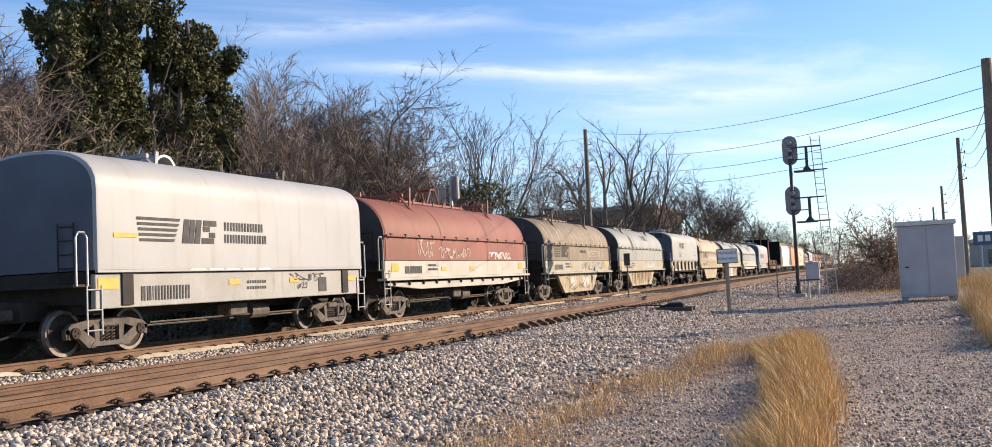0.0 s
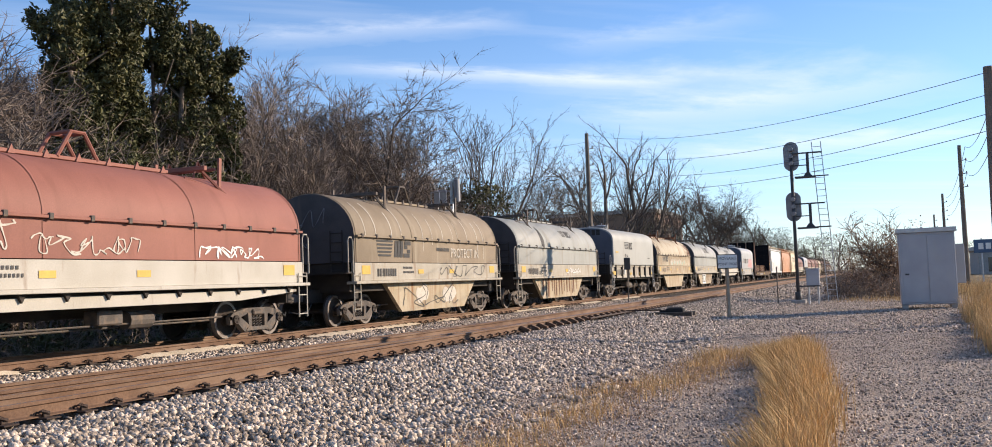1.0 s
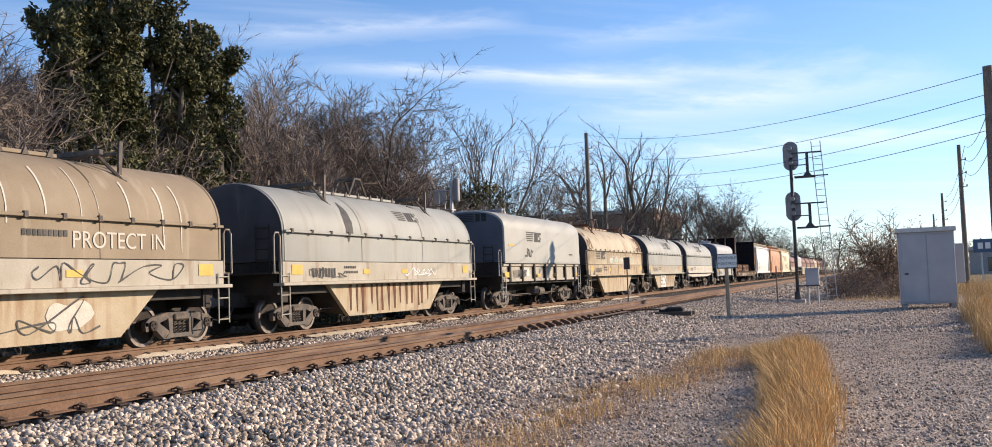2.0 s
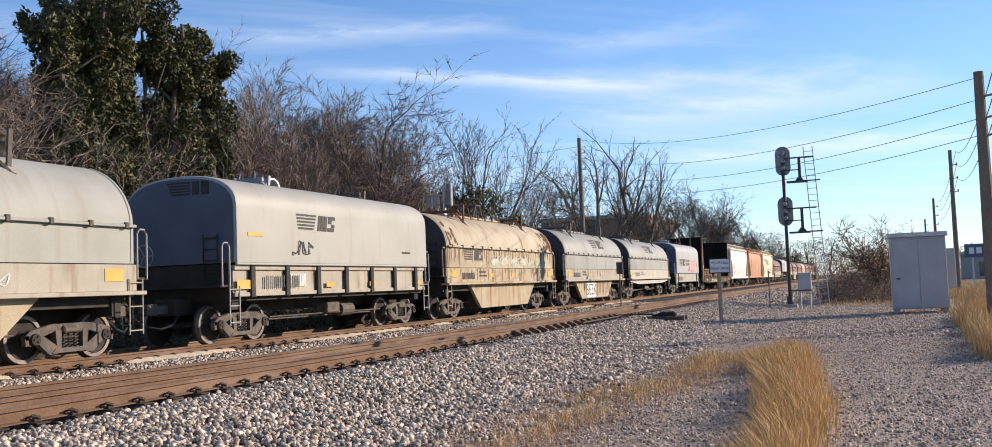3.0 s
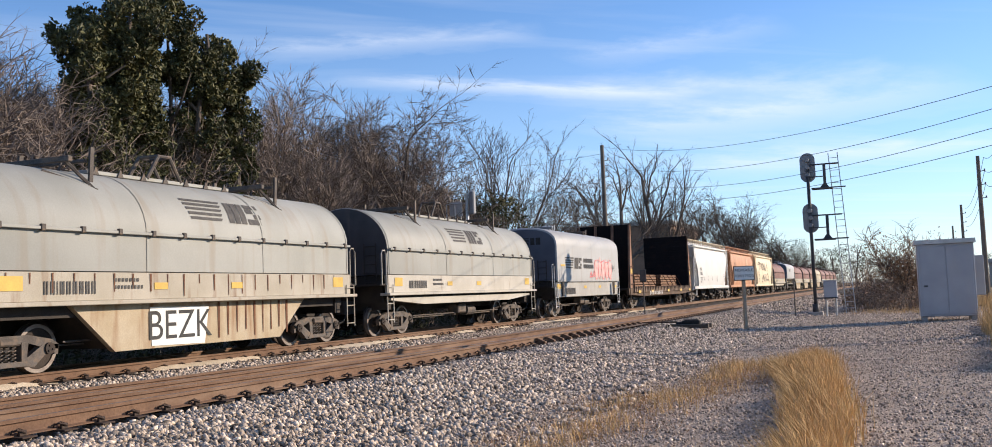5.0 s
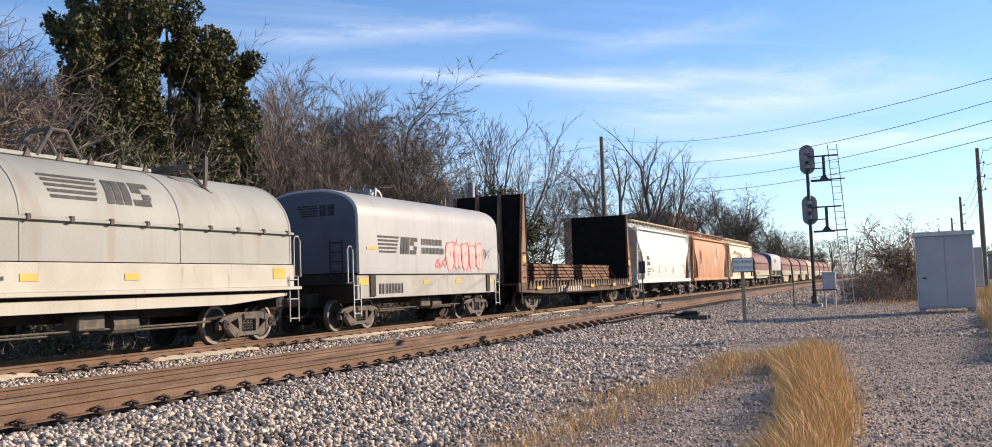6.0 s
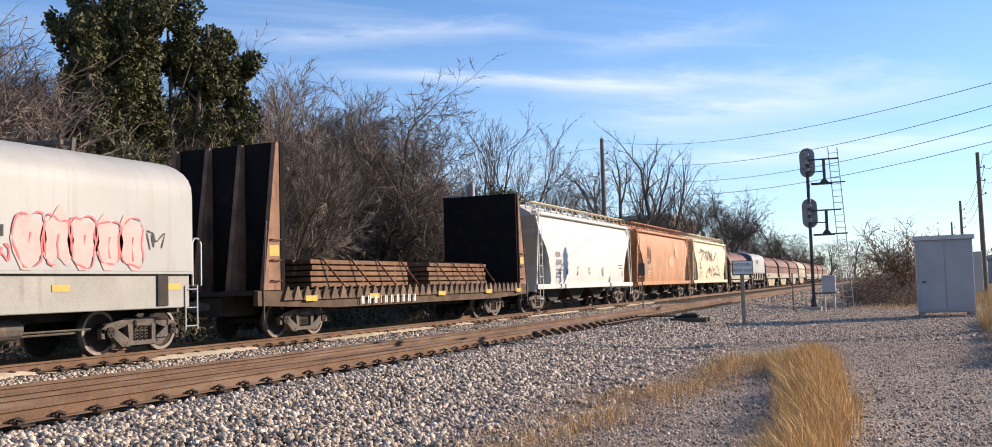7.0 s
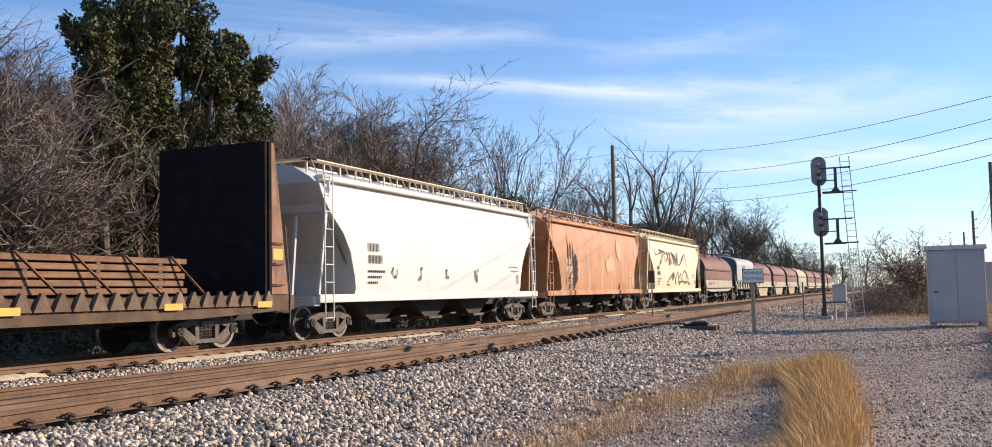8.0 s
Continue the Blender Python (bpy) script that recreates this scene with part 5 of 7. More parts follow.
FLAT = [(1.56, 0.9), (1.56, 1.6), (0, 1.6)]
squiggle(c1, FLAT, 1.5, 0.42, 1.7, 0.2, "faded_black", 401, 7, 0.012)
squiggle(c1, FLAT, 1.9, 0.22, 0.5, 0.18, "faded_black", 402, 3, 0.014)
bars(c1, FLAT, -h1 + 4.9, 0.40, [0.06] * 8, 0.07, "faded_black", gap=0.04)
bars(c1, FLAT, -h1 + 4.9, 0.26, [0.06] * 8, 0.07, "faded_black", gap=0.04)
bm = bmesh.new()
decal(bm, FLAT, [(2.9, 0.12), (3.3, 0.12), (3.3, 0.5), (2.9, 0.5)])
part("stencil", bm, "faded_black", c1)

# red car: white scrawls low on the hood
squiggle(c2, r2, -h2 + 2.2, 0.1, 1.5, 0.6, "pale_scrape", 1, 6, 0.02)
squiggle(c2, r2, -h2 + 3.9, 0.08, 2.8, 0.36, "pale_scrape", 2, 14, 0.016)
squiggle(c2, r2, -h2 + 8.6, 0.06, 2.4, 0.26, "white_paint", 3, 12, 0.018)
for k in range(12):
    bm = bmesh.new()
    yy = -h2 + 0.6 + (2 * h2 - 1.2) * k / 11
    prism(bm, [(yy - 0.1, 1.22), (yy + 0.1, 1.22), (yy, 1.06)], "x", 1.5, 1.56)
    part("gusset", bm, "underframe", c2)

# brown car: white runs down the hood, pale lettering, scrawled belly
emblem(c3, r3, -h3 + 1.3, 0.16, 0.55, "black_paint", 2.0)
g3 = random.Random(33)
streaks(c3, r3, [(-h3 + 0.6 + 0.78 * k + g3.uniform(-0.2, 0.2), g3.uniform(1.5, 2.3), g3.uniform(0.15, 0.9)) for k in range(13)], "pale_scrape", 34, "paint_drip", (0.014, 0.034))
words("PROTECT IN", 0.46, "pale_scrape", c3, pose(1.556, h3 - 3.2, 2.2, 90, 0, 90))
bars(c3, r3, -h3 + 5.6, 0.4, [0.09] * 9, 0.12, "faded_black", gap=0.03)
squiggle(c3, BELLY, -2.3, 0.12, 4.6, 0.72, "faded_black", 5, 6, 0.02)
squiggle(c3, SILL, -0.4, 0.06, 4.6, 0.42, "faded_black", 6, 7, 0.016)
blob(c3, BELLY, -1.0, 0.55, 1.0, 0.6, "pale_scrape", 7)
blob(c3, BELLY, 1.2, 0.5, 1.2, 0.55, "pale_scrape", 8)

# grey car: emblem on the crown, dark sprayed patch, scraped belly
emblem(c4, r4, h4 - 5.6, 1.35, 0.42, "faded_black")
blob(c4, r4, -h4 + 3.4, 1.15, 0.45, 1.2, "faded_black", 9)
streaks(c4, BELLY, [(-2.6 + 0.4 * k + g3.uniform(-0.1, 0.1), 0.9, g3.uniform(0.05, 0.4)) for k in range(14)], "rust_patch", 10, "rust_run", (0.03, 0.1))
squiggle(c4, SILL, -h4 + 1.2, 0.1, 2.0, 0.3, "faded_black", 11, 7, 0.014)
squiggle(c4, SILL, 0.6, 0.12, 2.4, 0.26, "white_paint", 12, 8, 0.014)

# smooth-hooded car with a black tag
squiggle(c5, r5, -h5 + 2.4, 0.2, 1.0, 0.42, "black_paint", 13, 5, 0.02)
bars(c5, r5, h5 - 1.9, 0.35, [0.08] * 6, 0.06, "faded_black", gap=0.02)
bars(c5, [(1.52, 1.1), (1.52, 1.85), (0, 1.85)], -h5 + 2.2, 0.22, [0.16] * 5, 0.32, "white_paint", "car_number")

# cream car: rust on the crown, pale graffiti with teal letters
emblem(c6, r6, -h6 + 1.5, 0.28, 0.44, "faded_black", 2.3)
for k in range(64):
    e = g3.choice((-1, 1, 1))
    blob(c6, r6, e * (h6 - 0.15 - abs(g3.gauss(0, 0.7))), g3.uniform(0.85, 1.75), g3.uniform(0.06, 0.2), g3.uniform(0.08, 0.34), "rust_patch", 60 + k, "rust_patch")
streaks(c6, r6, [(-h6 + 0.2 + 0.2 * k + g3.uniform(-0.07, 0.07), 0.74, g3.uniform(0.02, 0.5)) for k in range(60)], "rust_wash", 14, "rust_run", (0.012, 0.035))
streaks(c6, SILL, [(-h6 + 0.3 + 0.4 * k + g3.uniform(-0.1, 0.1), 0.52, g3.uniform(0.02, 0.4)) for k in range(30)], "rust_wash", 16, "rust_run", (0.012, 0.04))
for k in range(4):
    blob(c6, r6, -h6 + 4.7 + 1.15 * k, 0.25, 0.8, 0.3, "pale_scrape", 80 + k, out=0.013)
for k in range(6):
    blob(c6, r6, -h6 + 4.9 + 1.0 * k, 0.16 + 0.1 * (k % 2), 0.34, 0.2, "teal_paint", 90 + k, out=0.016)
squiggle(c6, r6, -h6 + 4.5, 0.1, 5.4, 0.42, "pale_scrape", 15, 9, 0.018)

# grey car with the white block on its belly
emblem(c7, r7, h7 - 6.5, 1.15, 0.62, "faded_black", 2.2)
bm = bmesh.new()
decal(bm, BELLY, [(-1.75, 0.05), (-0.1, 0.02), (0.05, 0.82), (-1.8, 0.84)])
part("paint_patch", bm, "white_paint", c7, "white painted block on the belly")
words("BEZK", 0.86, "black_paint", c7, pose(1.436, -0.87, 0.73, 90, 0, 90), "graffiti")
streaks(c7, SILL, [(-h7 + 0.5 + 0.5 * k, 0.52, g3.uniform(0.05, 0.35)) for k in range(22)], "rust_patch", 18, "rust_run", (0.01, 0.03))

for k in range(9):
    streaks(c7, BELLY, [(0.4 + 0.33 * k, 0.9, 0.1 + 0.05 * (k % 4))], "rust_patch", 170 + k, "rust_run", (0.015, 0.05))

# sprayed ends
end_scrawl(c6, h6, 3.0, 2.2, 0.6, "black_paint", 301, 6)
end_scrawl(c6, h6, 2.45, 1.5, 0.45, "faded_white", 302, 5, -0.2)
end_scrawl(c3, h3, 2.9, 2.0, 0.6, "faded_white", 303, 3)
end_scrawl(c3, h3, 2.1, 1.6, 0.5, "faded_white", 304, 2, -0.3)
end_scrawl(c7, h7, 2.2, 1.2, 0.4, "black_paint", 305, 3, 0.4)

# grey car on the straight sill
emblem(c8, r8, h8 - 7.6, 1.15, 0.62, "faded_black", 2.3)

# smooth car with pink bubble letters
def bubble(car, ring, y, d, w, h, ink, seed, r=0.028):
    """The outline of one fat letter: a wobbling closed loop with a notch stroke inside."""
    g = random.Random(seed)
    a0, a1 = g.uniform(0, 6.28), g.uniform(0, 6.28)
    pts = []
    for i in range(25):
        a = 2 * math.pi * i / 24
        k = 1 + 0.12 * math.sin(3 * a + a0) + 0.06 * math.sin(5 * a + a1)
        sq = (abs(math.cos(a)) ** 4 + abs(math.sin(a)) ** 4) ** -0.25
        pts.append(Vector((y + 0.5 * w * k * sq * math.cos(a), d + 0.5 * h * k * sq * math.sin(a))))
    notch = [Vector((y + 0.05 * w, d - 0.4 * h)), Vector((y, d - 0.1 * h)), Vector((y + 0.06 * w, d + 0.12 * h))]
    bm = bmesh.new()
    for line in (pts, notch):
        for i, (p, q) in enumerate(zip(line, line[1:])):
            t = q - p
            n = Vector((-t.y, t.x)).normalized() * r
            decal(bm, ring, [(p.x - n.x, max(0.01, p.y - n.y)), (q.x - n.x, max(0.01, q.y - n.y)), (q.x + n.x, q.y + n.y), (p.x + n.x, p.y + n.y)], out=0.02 + 0.0005 * (i % 3))
    bmesh.ops.remove_doubles(bm, verts=bm.verts, dist=0.03)
    part("graffiti", bm, ink, car, "pink bubble-letter graffiti")


for k in range(5):
    blob(c9, r9, -h9 + 6.1 + 0.62 * k, 0.56, 0.78, 0.95, "pale_pink", 100 + k, out=0.014)
    bubble(c9, r9, -h9 + 6.1 + 0.62 * k, 0.56, 0.62, 0.92 - 0.12 * (k % 2), "pink_paint", 20 + k, 0.02)
squiggle(c9, r9, -h9 + 4.95, 0.14, 0.8, 0.3, "pink_paint", 21, 4, 0.03)
squiggle(c9, r9, h9 - 1.5, 0.4, 0.6, 0.4, "faded_black", 22, 3, 0.014)

# hoppers: stencils as bars, scrapes and scrawls
def stencils(car, side, half, ink):
    bars(car, side, -half + 2.6, 1.2, [0.12] * 4, 0.24, ink, "car_number", 0.045)
    bars(car, side, -half + 2.6, 0.86, [0.12] * 5, 0.24, ink, "car_number", 0.045)
    for k in range(3):
        bars(car, side, -half + 2.6, 0.6 - 0.16 * k, [0.07] * (9 - 2 * k), 0.07, ink, gap=0.04)
    bars(car, side, half - 3.2, 0.9, [0.05] * 12, 0.05, ink, gap=0.03)
    bars(car, side, half - 3.0, 0.75, [0.05] * 10, 0.05, ink, gap=0.03)
    bars(car, side, half - 2.4, 0.3, [0.16], 0.34, ink)


stencils(w1, s1, wh1, "black_paint")
for k, yy in enumerate((4.0, 5.7, 7.6, 10.0)):
    squiggle(w1, s1, -wh1 + yy, 0.35, 0.3, 0.5, "faded_black", 120 + k, 2 + k % 2, 0.03)
stencils(w2, s2, wh2, "pale_scrape")
for k in range(3):
    blob(w2, s2, -wh2 + 2.9 + 0.35 * k, 1.6, 0.14, 1.7 - 0.3 * k, "rust_patch", 130 + k, "scrape_mark")
M["pale_orange"] = surface("pale_orange", (0.56, 0.36, 0.23), (0.5, 0.31, 0.19), 3, 0.7, bump=0.0, grain=0.2)
blob(w2, s2, 1.5, 1.3, 1.6, 0.9, "pale_orange", 134)
blob(w2, s2, 3.2, 2.0, 0.9, 1.0, "pale_orange", 135)
stencils(w3, s3, wh3, "faded_black")
squiggle(w3, s3, -wh3 + 2.2, 1.5, 9.0, 1.0, "faded_black", 140, 9, 0.05)
squiggle(w3, s3, -wh3 + 5.0, 0.3, 7.0, 0.9, "faded_black", 141, 6, 0.05)
for car, hood_w, half, z in ((c5, 1.6, h5, 3.6), (c9, 1.6, h9, 3.3)):
    marks = [(-0.2 - 0.03 * i, 0.35, z + 0.07 * i, z + 0.04 + 0.07 * i) for i in range(5)] + [(0.42, 0.62, z, z + 0.32), (0.68, 0.9, z, z + 0.32)]
    for x0, x1, z0, z1 in marks:
        bm = bmesh.new()
        box(bm, x0, x1, -half - 0.012, -half - 0.004, z0, z1)
        part("end_mark", bm, "black_paint", car, "dark mark on the car's end")
for car, ring, half in ((c5, r5, h5), (c9, r9, h9)):
    for k in range(5):
        streaks(car, ring, [(-half + 1.75 + 1.75 * k, 2.3, 0.02)], "signal_grey", 200 + k, "seam", (0.002, 0.003))

# ---- lineside ----
def gz(x, y):
    return ground_z(x, y)


# two-headed signal mast with its ladder and service platforms, seen from behind
sig = thing("signal_mast", pose(-3.7, 50.8, -0.42), "two-headed railway signal mast with ladder and service platforms", "railway signal")
bm = bmesh.new()
tube(bm, [(0, 0, 0), (0, 0, 7.2)], 0.085, 10)
tube(bm, [(0, 0, 0), (0, 0, 0.5)], 0.16, 10)
part("mast", bm, "signal_black", sig, smooth=True)
bm = bmesh.new()
box(bm, -0.35, 0.35, -0.35, 0.35, -0.15, 0.1, 0.02)
part("footing", bm, "concrete", sig)
for zc_ in (7.3, 4.76):
    bm = bmesh.new()
    pill = [(0.37 * math.cos(a), zc_ + (0.37 if math.sin(a) > 0 else -0.37) + 0.37 * math.sin(a)) for a in [2 * math.pi * k / 28 for k in range(28)]]
    prism(bm, pill, "y", 0.12, 0.16)
    head = part("signal_head", bm, "signal_grey", sig, "grey oval backing plate seen from behind")
    for k in (-0.36, 0, 0.36):
        bm = bmesh.new()
        tube(bm, [(0, -0.16, zc_ + k), (0, 0.12, zc_ + k)], [0.1, 0.13], 12)
        part("lamp_unit", bm, "signal_grey", head)
        bm = bmesh.new()
        tube(bm, [(0, 0.16, zc_ + k), (0, 0.5, zc_ + k)], 0.13, 12, caps=False)
        part("visor", bm, "signal_black", head)
    bm = bmesh.new()
    box(bm, 0.02, 1.5, -0.03, 0.03, zc_ + 0.08, zc_ + 0.15)
    box(bm, 0.72, 0.86, -0.05, 0.05, zc_ - 1.0, zc_ + 0.1)
    box(bm, 0.1, 0.85, -0.025, 0.025, zc_ - 0.52, zc_ - 0.47)
    part("bracket", bm, "signal_black", sig)
    bm = bmesh.new()
    box(bm, 0.15, 1.15, -0.25, 0.25, zc_ - 1.14, zc_ - 1.06, 0.01)
    box(bm, 1.1, 1.75, -0.03, 0.03, zc_ - 1.1, zc_ - 1.04)
    prism(bm, [(0.55, zc_ - 1.06), (1.0, zc_ - 1.06), (0.84, zc_ - 0.86), (0.7, zc_ - 0.86)], "y", -0.06, 0.06)
    part("platform", bm, "signal_black", sig)
bm = bmesh.new()
for x0, x1 in ((1.02, 1.42), (1.45, 1.85)):
    tube(bm, [(x0, 0, 7.95), (x1, 0, 0.0)], 0.022, 5)
for k in range(25):
    z = 0.25 + 0.31 * k
    f = 1 - z / 7.95
    tube(bm, [(1.02 + 0.4 * f, 0, z), (1.45 + 0.4 * f, 0, z)], 0.013, 4)
part("ladder", bm, "galvanised", sig)

case = thing("relay_case", pose(-2.85, 48.8, -0.45), "small grey relay case on two galvanised legs", "relay case")
bm = bmesh.new()
box(bm, -0.3, 0.3, -0.2, 0.2, 0.82, 1.62, 0.015)
part("housing", bm, "cabinet", case)
bm = bmesh.new()
box(bm, -0.33, 0.33, -0.23, 0.23, 1.62, 1.67, 0.01)
part("lid", bm, "galvanised", case)
bm = bmesh.new()
box(bm, -0.27, 0.27, -0.215, -0.2, 0.86, 1.58, 0.004)
part("door", bm, "cabinet", case)
for x in (-0.22, 0.22):
    bm = bmesh.new()
    tube(bm, [(x, 0, -0.05), (x, 0, 0.82)], 0.05, 8)
    part("leg", bm, "galvanised", case)
bm = bmesh.new()
box(bm, -0.75, 0.34, -0.26, -0.22, 0.8, 0.86)
part("conduit", bm, "signal_black", case)

sgn = thing("trackside_sign", pose(-5.2, 37.0, -0.48, 0, 0, 37), "white notice board with black letters on a weathered wooden post", "sign")
bm = bmesh.new()
box(bm, -0.06, 0.06, -0.05, 0.05, 0, 1.85, 0.008)
part("post", bm, "pale_wood", sgn)
bm = bmesh.new()
box(bm, -0.43, 0.43, -0.075, -0.055, 1.78, 2.32, 0.004)
part("border", bm, "black_paint", sgn)
bm = bmesh.new()
box(bm, -0.4, 0.4, -0.08, -0.06, 1.81, 2.29, 0.003)
part("board", bm, "white_paint", sgn)
words("MOVEABLE", 0.15, "black_paint", sgn, pose(0, -0.084, 2.16, 90))
words("POINT FROG", 0.135, "black_paint", sgn, pose(0, -0.084, 1.95, 90))

cab = thing("signal_bungalow", pose(1.8, 40.9, -0.5), "pale grey metal signal equipment cabinet on short legs", "equipment cabinet")
bm = bmesh.new()
box(bm, -0.98, 0.98, -0.8, 0.8, 0.18, 2.9, 0.02)
part("housing", bm, "cabinet", cab)
bm = bmesh.new()
prism(bm, [(-1.06, 2.9), (1.06, 2.9), (1.06, 2.96), (-1.06, 2.96)], "y", -0.9, 0.9)
prism(bm, [(-0.9, 2.96), (0.9, 2.96), (0.9, 3.0), (-0.9, 3.06)], "x", -1.05, 1.05)
part("roof", bm, "galvanised", cab)
bm = bmesh.new()
box(bm, -0.88, 0.0, -0.825, -0.8, 0.26, 2.8, 0.006)
part("door", bm, "cabinet", cab)
bm = bmesh.new()
box(bm, 0.02, 0.9, -0.825, -0.8, 0.26, 2.8, 0.006)
part("door", bm, "cabinet", cab)
bm = bmesh.new()
box(bm, -0.8, -0.66, -0.87, -0.825, 1.3, 1.36, 0.008)
part("handle", bm, "signal_black", cab)
for x in (-0.85, 0.85):
    for y in (-0.65, 0.65):
        bm = bmesh.new()
        box(bm, x - 0.1, x + 0.1, y - 0.1, y + 0.1, -0.1, 0.18, 0.01)
        part("leg", bm, "concrete", cab)
bm = bmesh.new()
tube(bm, [(-0.1, 0, 3.0), (-0.1, 0, 3.12)], 0.05, 8)
part("vent", bm, "galvanised", cab)
box2 = thing("meter_cabinet", pose(2.95, 42.6, -0.5), "small grey metal cabinet behind the larger one", "equipment cabinet")
bm = bmesh.new()
box(bm, -0.35, 0.3, -0.3, 0.3, 0.9, 2.45, 0.02)
part("housing", bm, "cabinet", box2)
bm = bmesh.new()
tube(bm, [(-0.1, 0, -0.05), (-0.1, 0, 0.9)], 0.06, 8)
part("post", bm, "galvanised", box2)


def marker(x, y, h, label, target=True):
    mk = thing("marker_post", pose(x, y, gz(x, y) - 0.03), label, "marker")
    bm = bmesh.new()
    tube(bm, [(0, 0, 0), (0, 0, h)], 0.035, 6)
    part("post", bm, "pole_wood", mk)
    if target:
        bm = bmesh.new()
        box(bm, -0.17, 0.17, -0.05, 0.02, h - 0.3, h + 0.35, 0.02)
        part("plate", bm, "signal_black", mk)


marker(-12.5, 51.5, 2.1, "thin trackside post with a dark plate", True)
marker(-4.65, 50.4, 1.9, "thin weathered trackside post", False)


def pole(x, y, h, arms, label, lean=0.0, stout=1.0):
    p = thing("utility_pole", pose(x, y, gz(x, y) - 0.1, 0, lean), label, "utility pole", "utility poles")
    bm = bmesh.new()
    tube(bm, [(0, 0, 0), (0, 0, h * 0.5), (0, 0, h)], [0.2 * stout, 0.17 * stout, 0.13 * stout], 10)
    part("pole", bm, "pole_wood", p, smooth=True)
    for z in arms:
        bm = bmesh.new()
        tube(bm, [(0.1, 0, z), (0.42, 0, z + 0.05)], 0.035, 6)
        tube(bm, [(0.4, 0, z), (0.4, 0, z + 0.18)], [0.07, 0.05], 8)
        part("insulator", bm, "signal_grey", p)
    return p


pole(3.2, 30.0, 7.2, (6.5, 5.9, 5.4), "stout weathered wooden utility pole beside the road")
pole(6.25, 80.0, 10.75, (9.6, 8.6, 7.6), "weathered wooden utility pole beside the road")
pole(7.35, 120.0, 9.9, (8.9, 7.9, 6.9), "distant wooden utility pole beside the road")
pole(9.0, 170.0, 10.0, (9.0, 8.0), "distant wooden utility pole beside the road")
pole(-19.0, 67.7, 12.35, (11.2, 10.0), "tall wooden utility pole behind the tracks")


def wire(a, b, sag, r=0.0095):
    a, b = Vector(a), Vector(b)
    w = bmesh.new()
    pts = [a.lerp(b, i / 20) - Vector((0, 0, sag * 4 * (i / 20) * (1 - i / 20))) for i in range(21)]
    tube(w, pts, r, 4)
    tagged(link("overhead_wire", w, "wire"), "thin dark overhead wire strung between poles", "wire", "overhead wires")


for z0, z1, sg in ((6.42, 11.5, 0.9), (5.8, 10.2, 1.05), (5.27, 9.05, 1.05), (4.8, 8.0, 0.95)):
    wire((3.1, 30, z0), (-19, 67.7, z1), sg)
wire((-19, 67.7, 11.0), (-33, 60, 10.0), 0.4)
for z0, z1, z2 in ((10.4, 9.9, 8.7), (9.4, 8.9, 7.7), (8.4, 7.9, 6.7)):
    wire((3.55, 30, z0 * 0.6 + 0.3), (6.65, 80, z1), 0.8, 0.016)
    wire((6.65, 80, z1), (7.75, 120, z2), 0.9, 0.018)
    wire((3.55, 30, z0 * 0.6 + 0.3), (1.5, -14, z0 * 0.6 + 0.6), 0.5, 0.0105)

# signal on the far side of the train's track
opp = thing("signal_mast", pose(-19.2, 43.6, -0.75), "blue-grey signal mast with ladder beyond the train", "railway signal")
bm = bmesh.new()
tube(bm, [(0, 0, 0), (0, 0, 6.9)], 0.09, 8)
part("mast", bm, "galvanised", opp)
for z in (6.4, 3.9):
    bm = bmesh.new()
    box(bm, 0.16, 0.42, -0.15, 0.15, z - 0.55, z + 0.6, 0.05)
    part("signal_head", bm, "signal_grey", opp)
    bm = bmesh.new()
    box(bm, -0.95, -0.25, -0.04, 0.0, z - 0.6, z + 0.1, 0.02)
    box(bm, -1.0, 0.1, -0.25, 0.25, z - 0.95, z - 0.9)
    for x in (-1.0, -0.55, 0.05):
        tube(bm, [(x, -0.25, z - 0.9), (x, -0.25, z + 0.0)], 0.02, 4)
    tube(bm, [(-1.0, -0.25, z), (0.05, -0.25, z)], 0.02, 4)
    part("platform", bm, "galvanised", opp)
bm = bmesh.new()
grab(bm, -0.75, 0.0, 0.1, 6.6, 0.4, 18, along="x")
part("ladder", bm, "galvanised", opp)

# low flat-roofed building far behind the trees, and the roadside beyond
shed = thing("warehouse", pose(-42, 168, -1.0), "brown flat-roofed building far behind bare trees", "building")
bm = bmesh.new()
box(bm, -9, 9, -12, 12, 0, 12.5, 0.05)
part("wall", bm, "shed_wall", shed)
bm = bmesh.new()
box(bm, -9.4, 9.4, -12.4, 12.4, 12.5, 13.1, 0.05)
part("roof", bm, "concrete", shed)
for k in range(6):
    bm = bmesh.new()
    box(bm, 9.0, 9.06, -10.5 + 3.8 * k, -9.0 + 3.8 * k, 8.5, 10.5)
    part("window", bm, "glass", shed)
board = thing("road_sign", pose(10.9, 105, -2.2), "blue roadside sign with white writing on two posts", "sign")
bm = bmesh.new()
box(bm, -2.0, 2.0, -0.05, 0.05, 4.4, 5.7, 0.02)
part("panel", bm, "blue_sign", board)
for k in range(5):
    bm = bmesh.new()
    box(bm, -1.6 + 0.65 * k, -1.15 + 0.65 * k, -0.07, -0.055, 4.75, 5.35)
    part("lettering", bm, "white_paint", board)
for x in (-1.3, 1.3):
    bm = bmesh.new()
    tube(bm, [(x, 0.1, 0), (x, 0.1, 5.8)], 0.08, 6)
    part("post", bm, "galvanised", board)
store = thing("roadside_building", pose(30, 190, -1.0), "long low pale building beyond the road", "building")
bm = bmesh.new()
box(bm, -14, 14, -8, 8, 0, 4.4, 0.03)
part("wall", bm, "concrete", store)
bm = bmesh.new()
box(bm, -14.5, 14.5, -8.6, 8.6, 4.4, 5.1, 0.03)
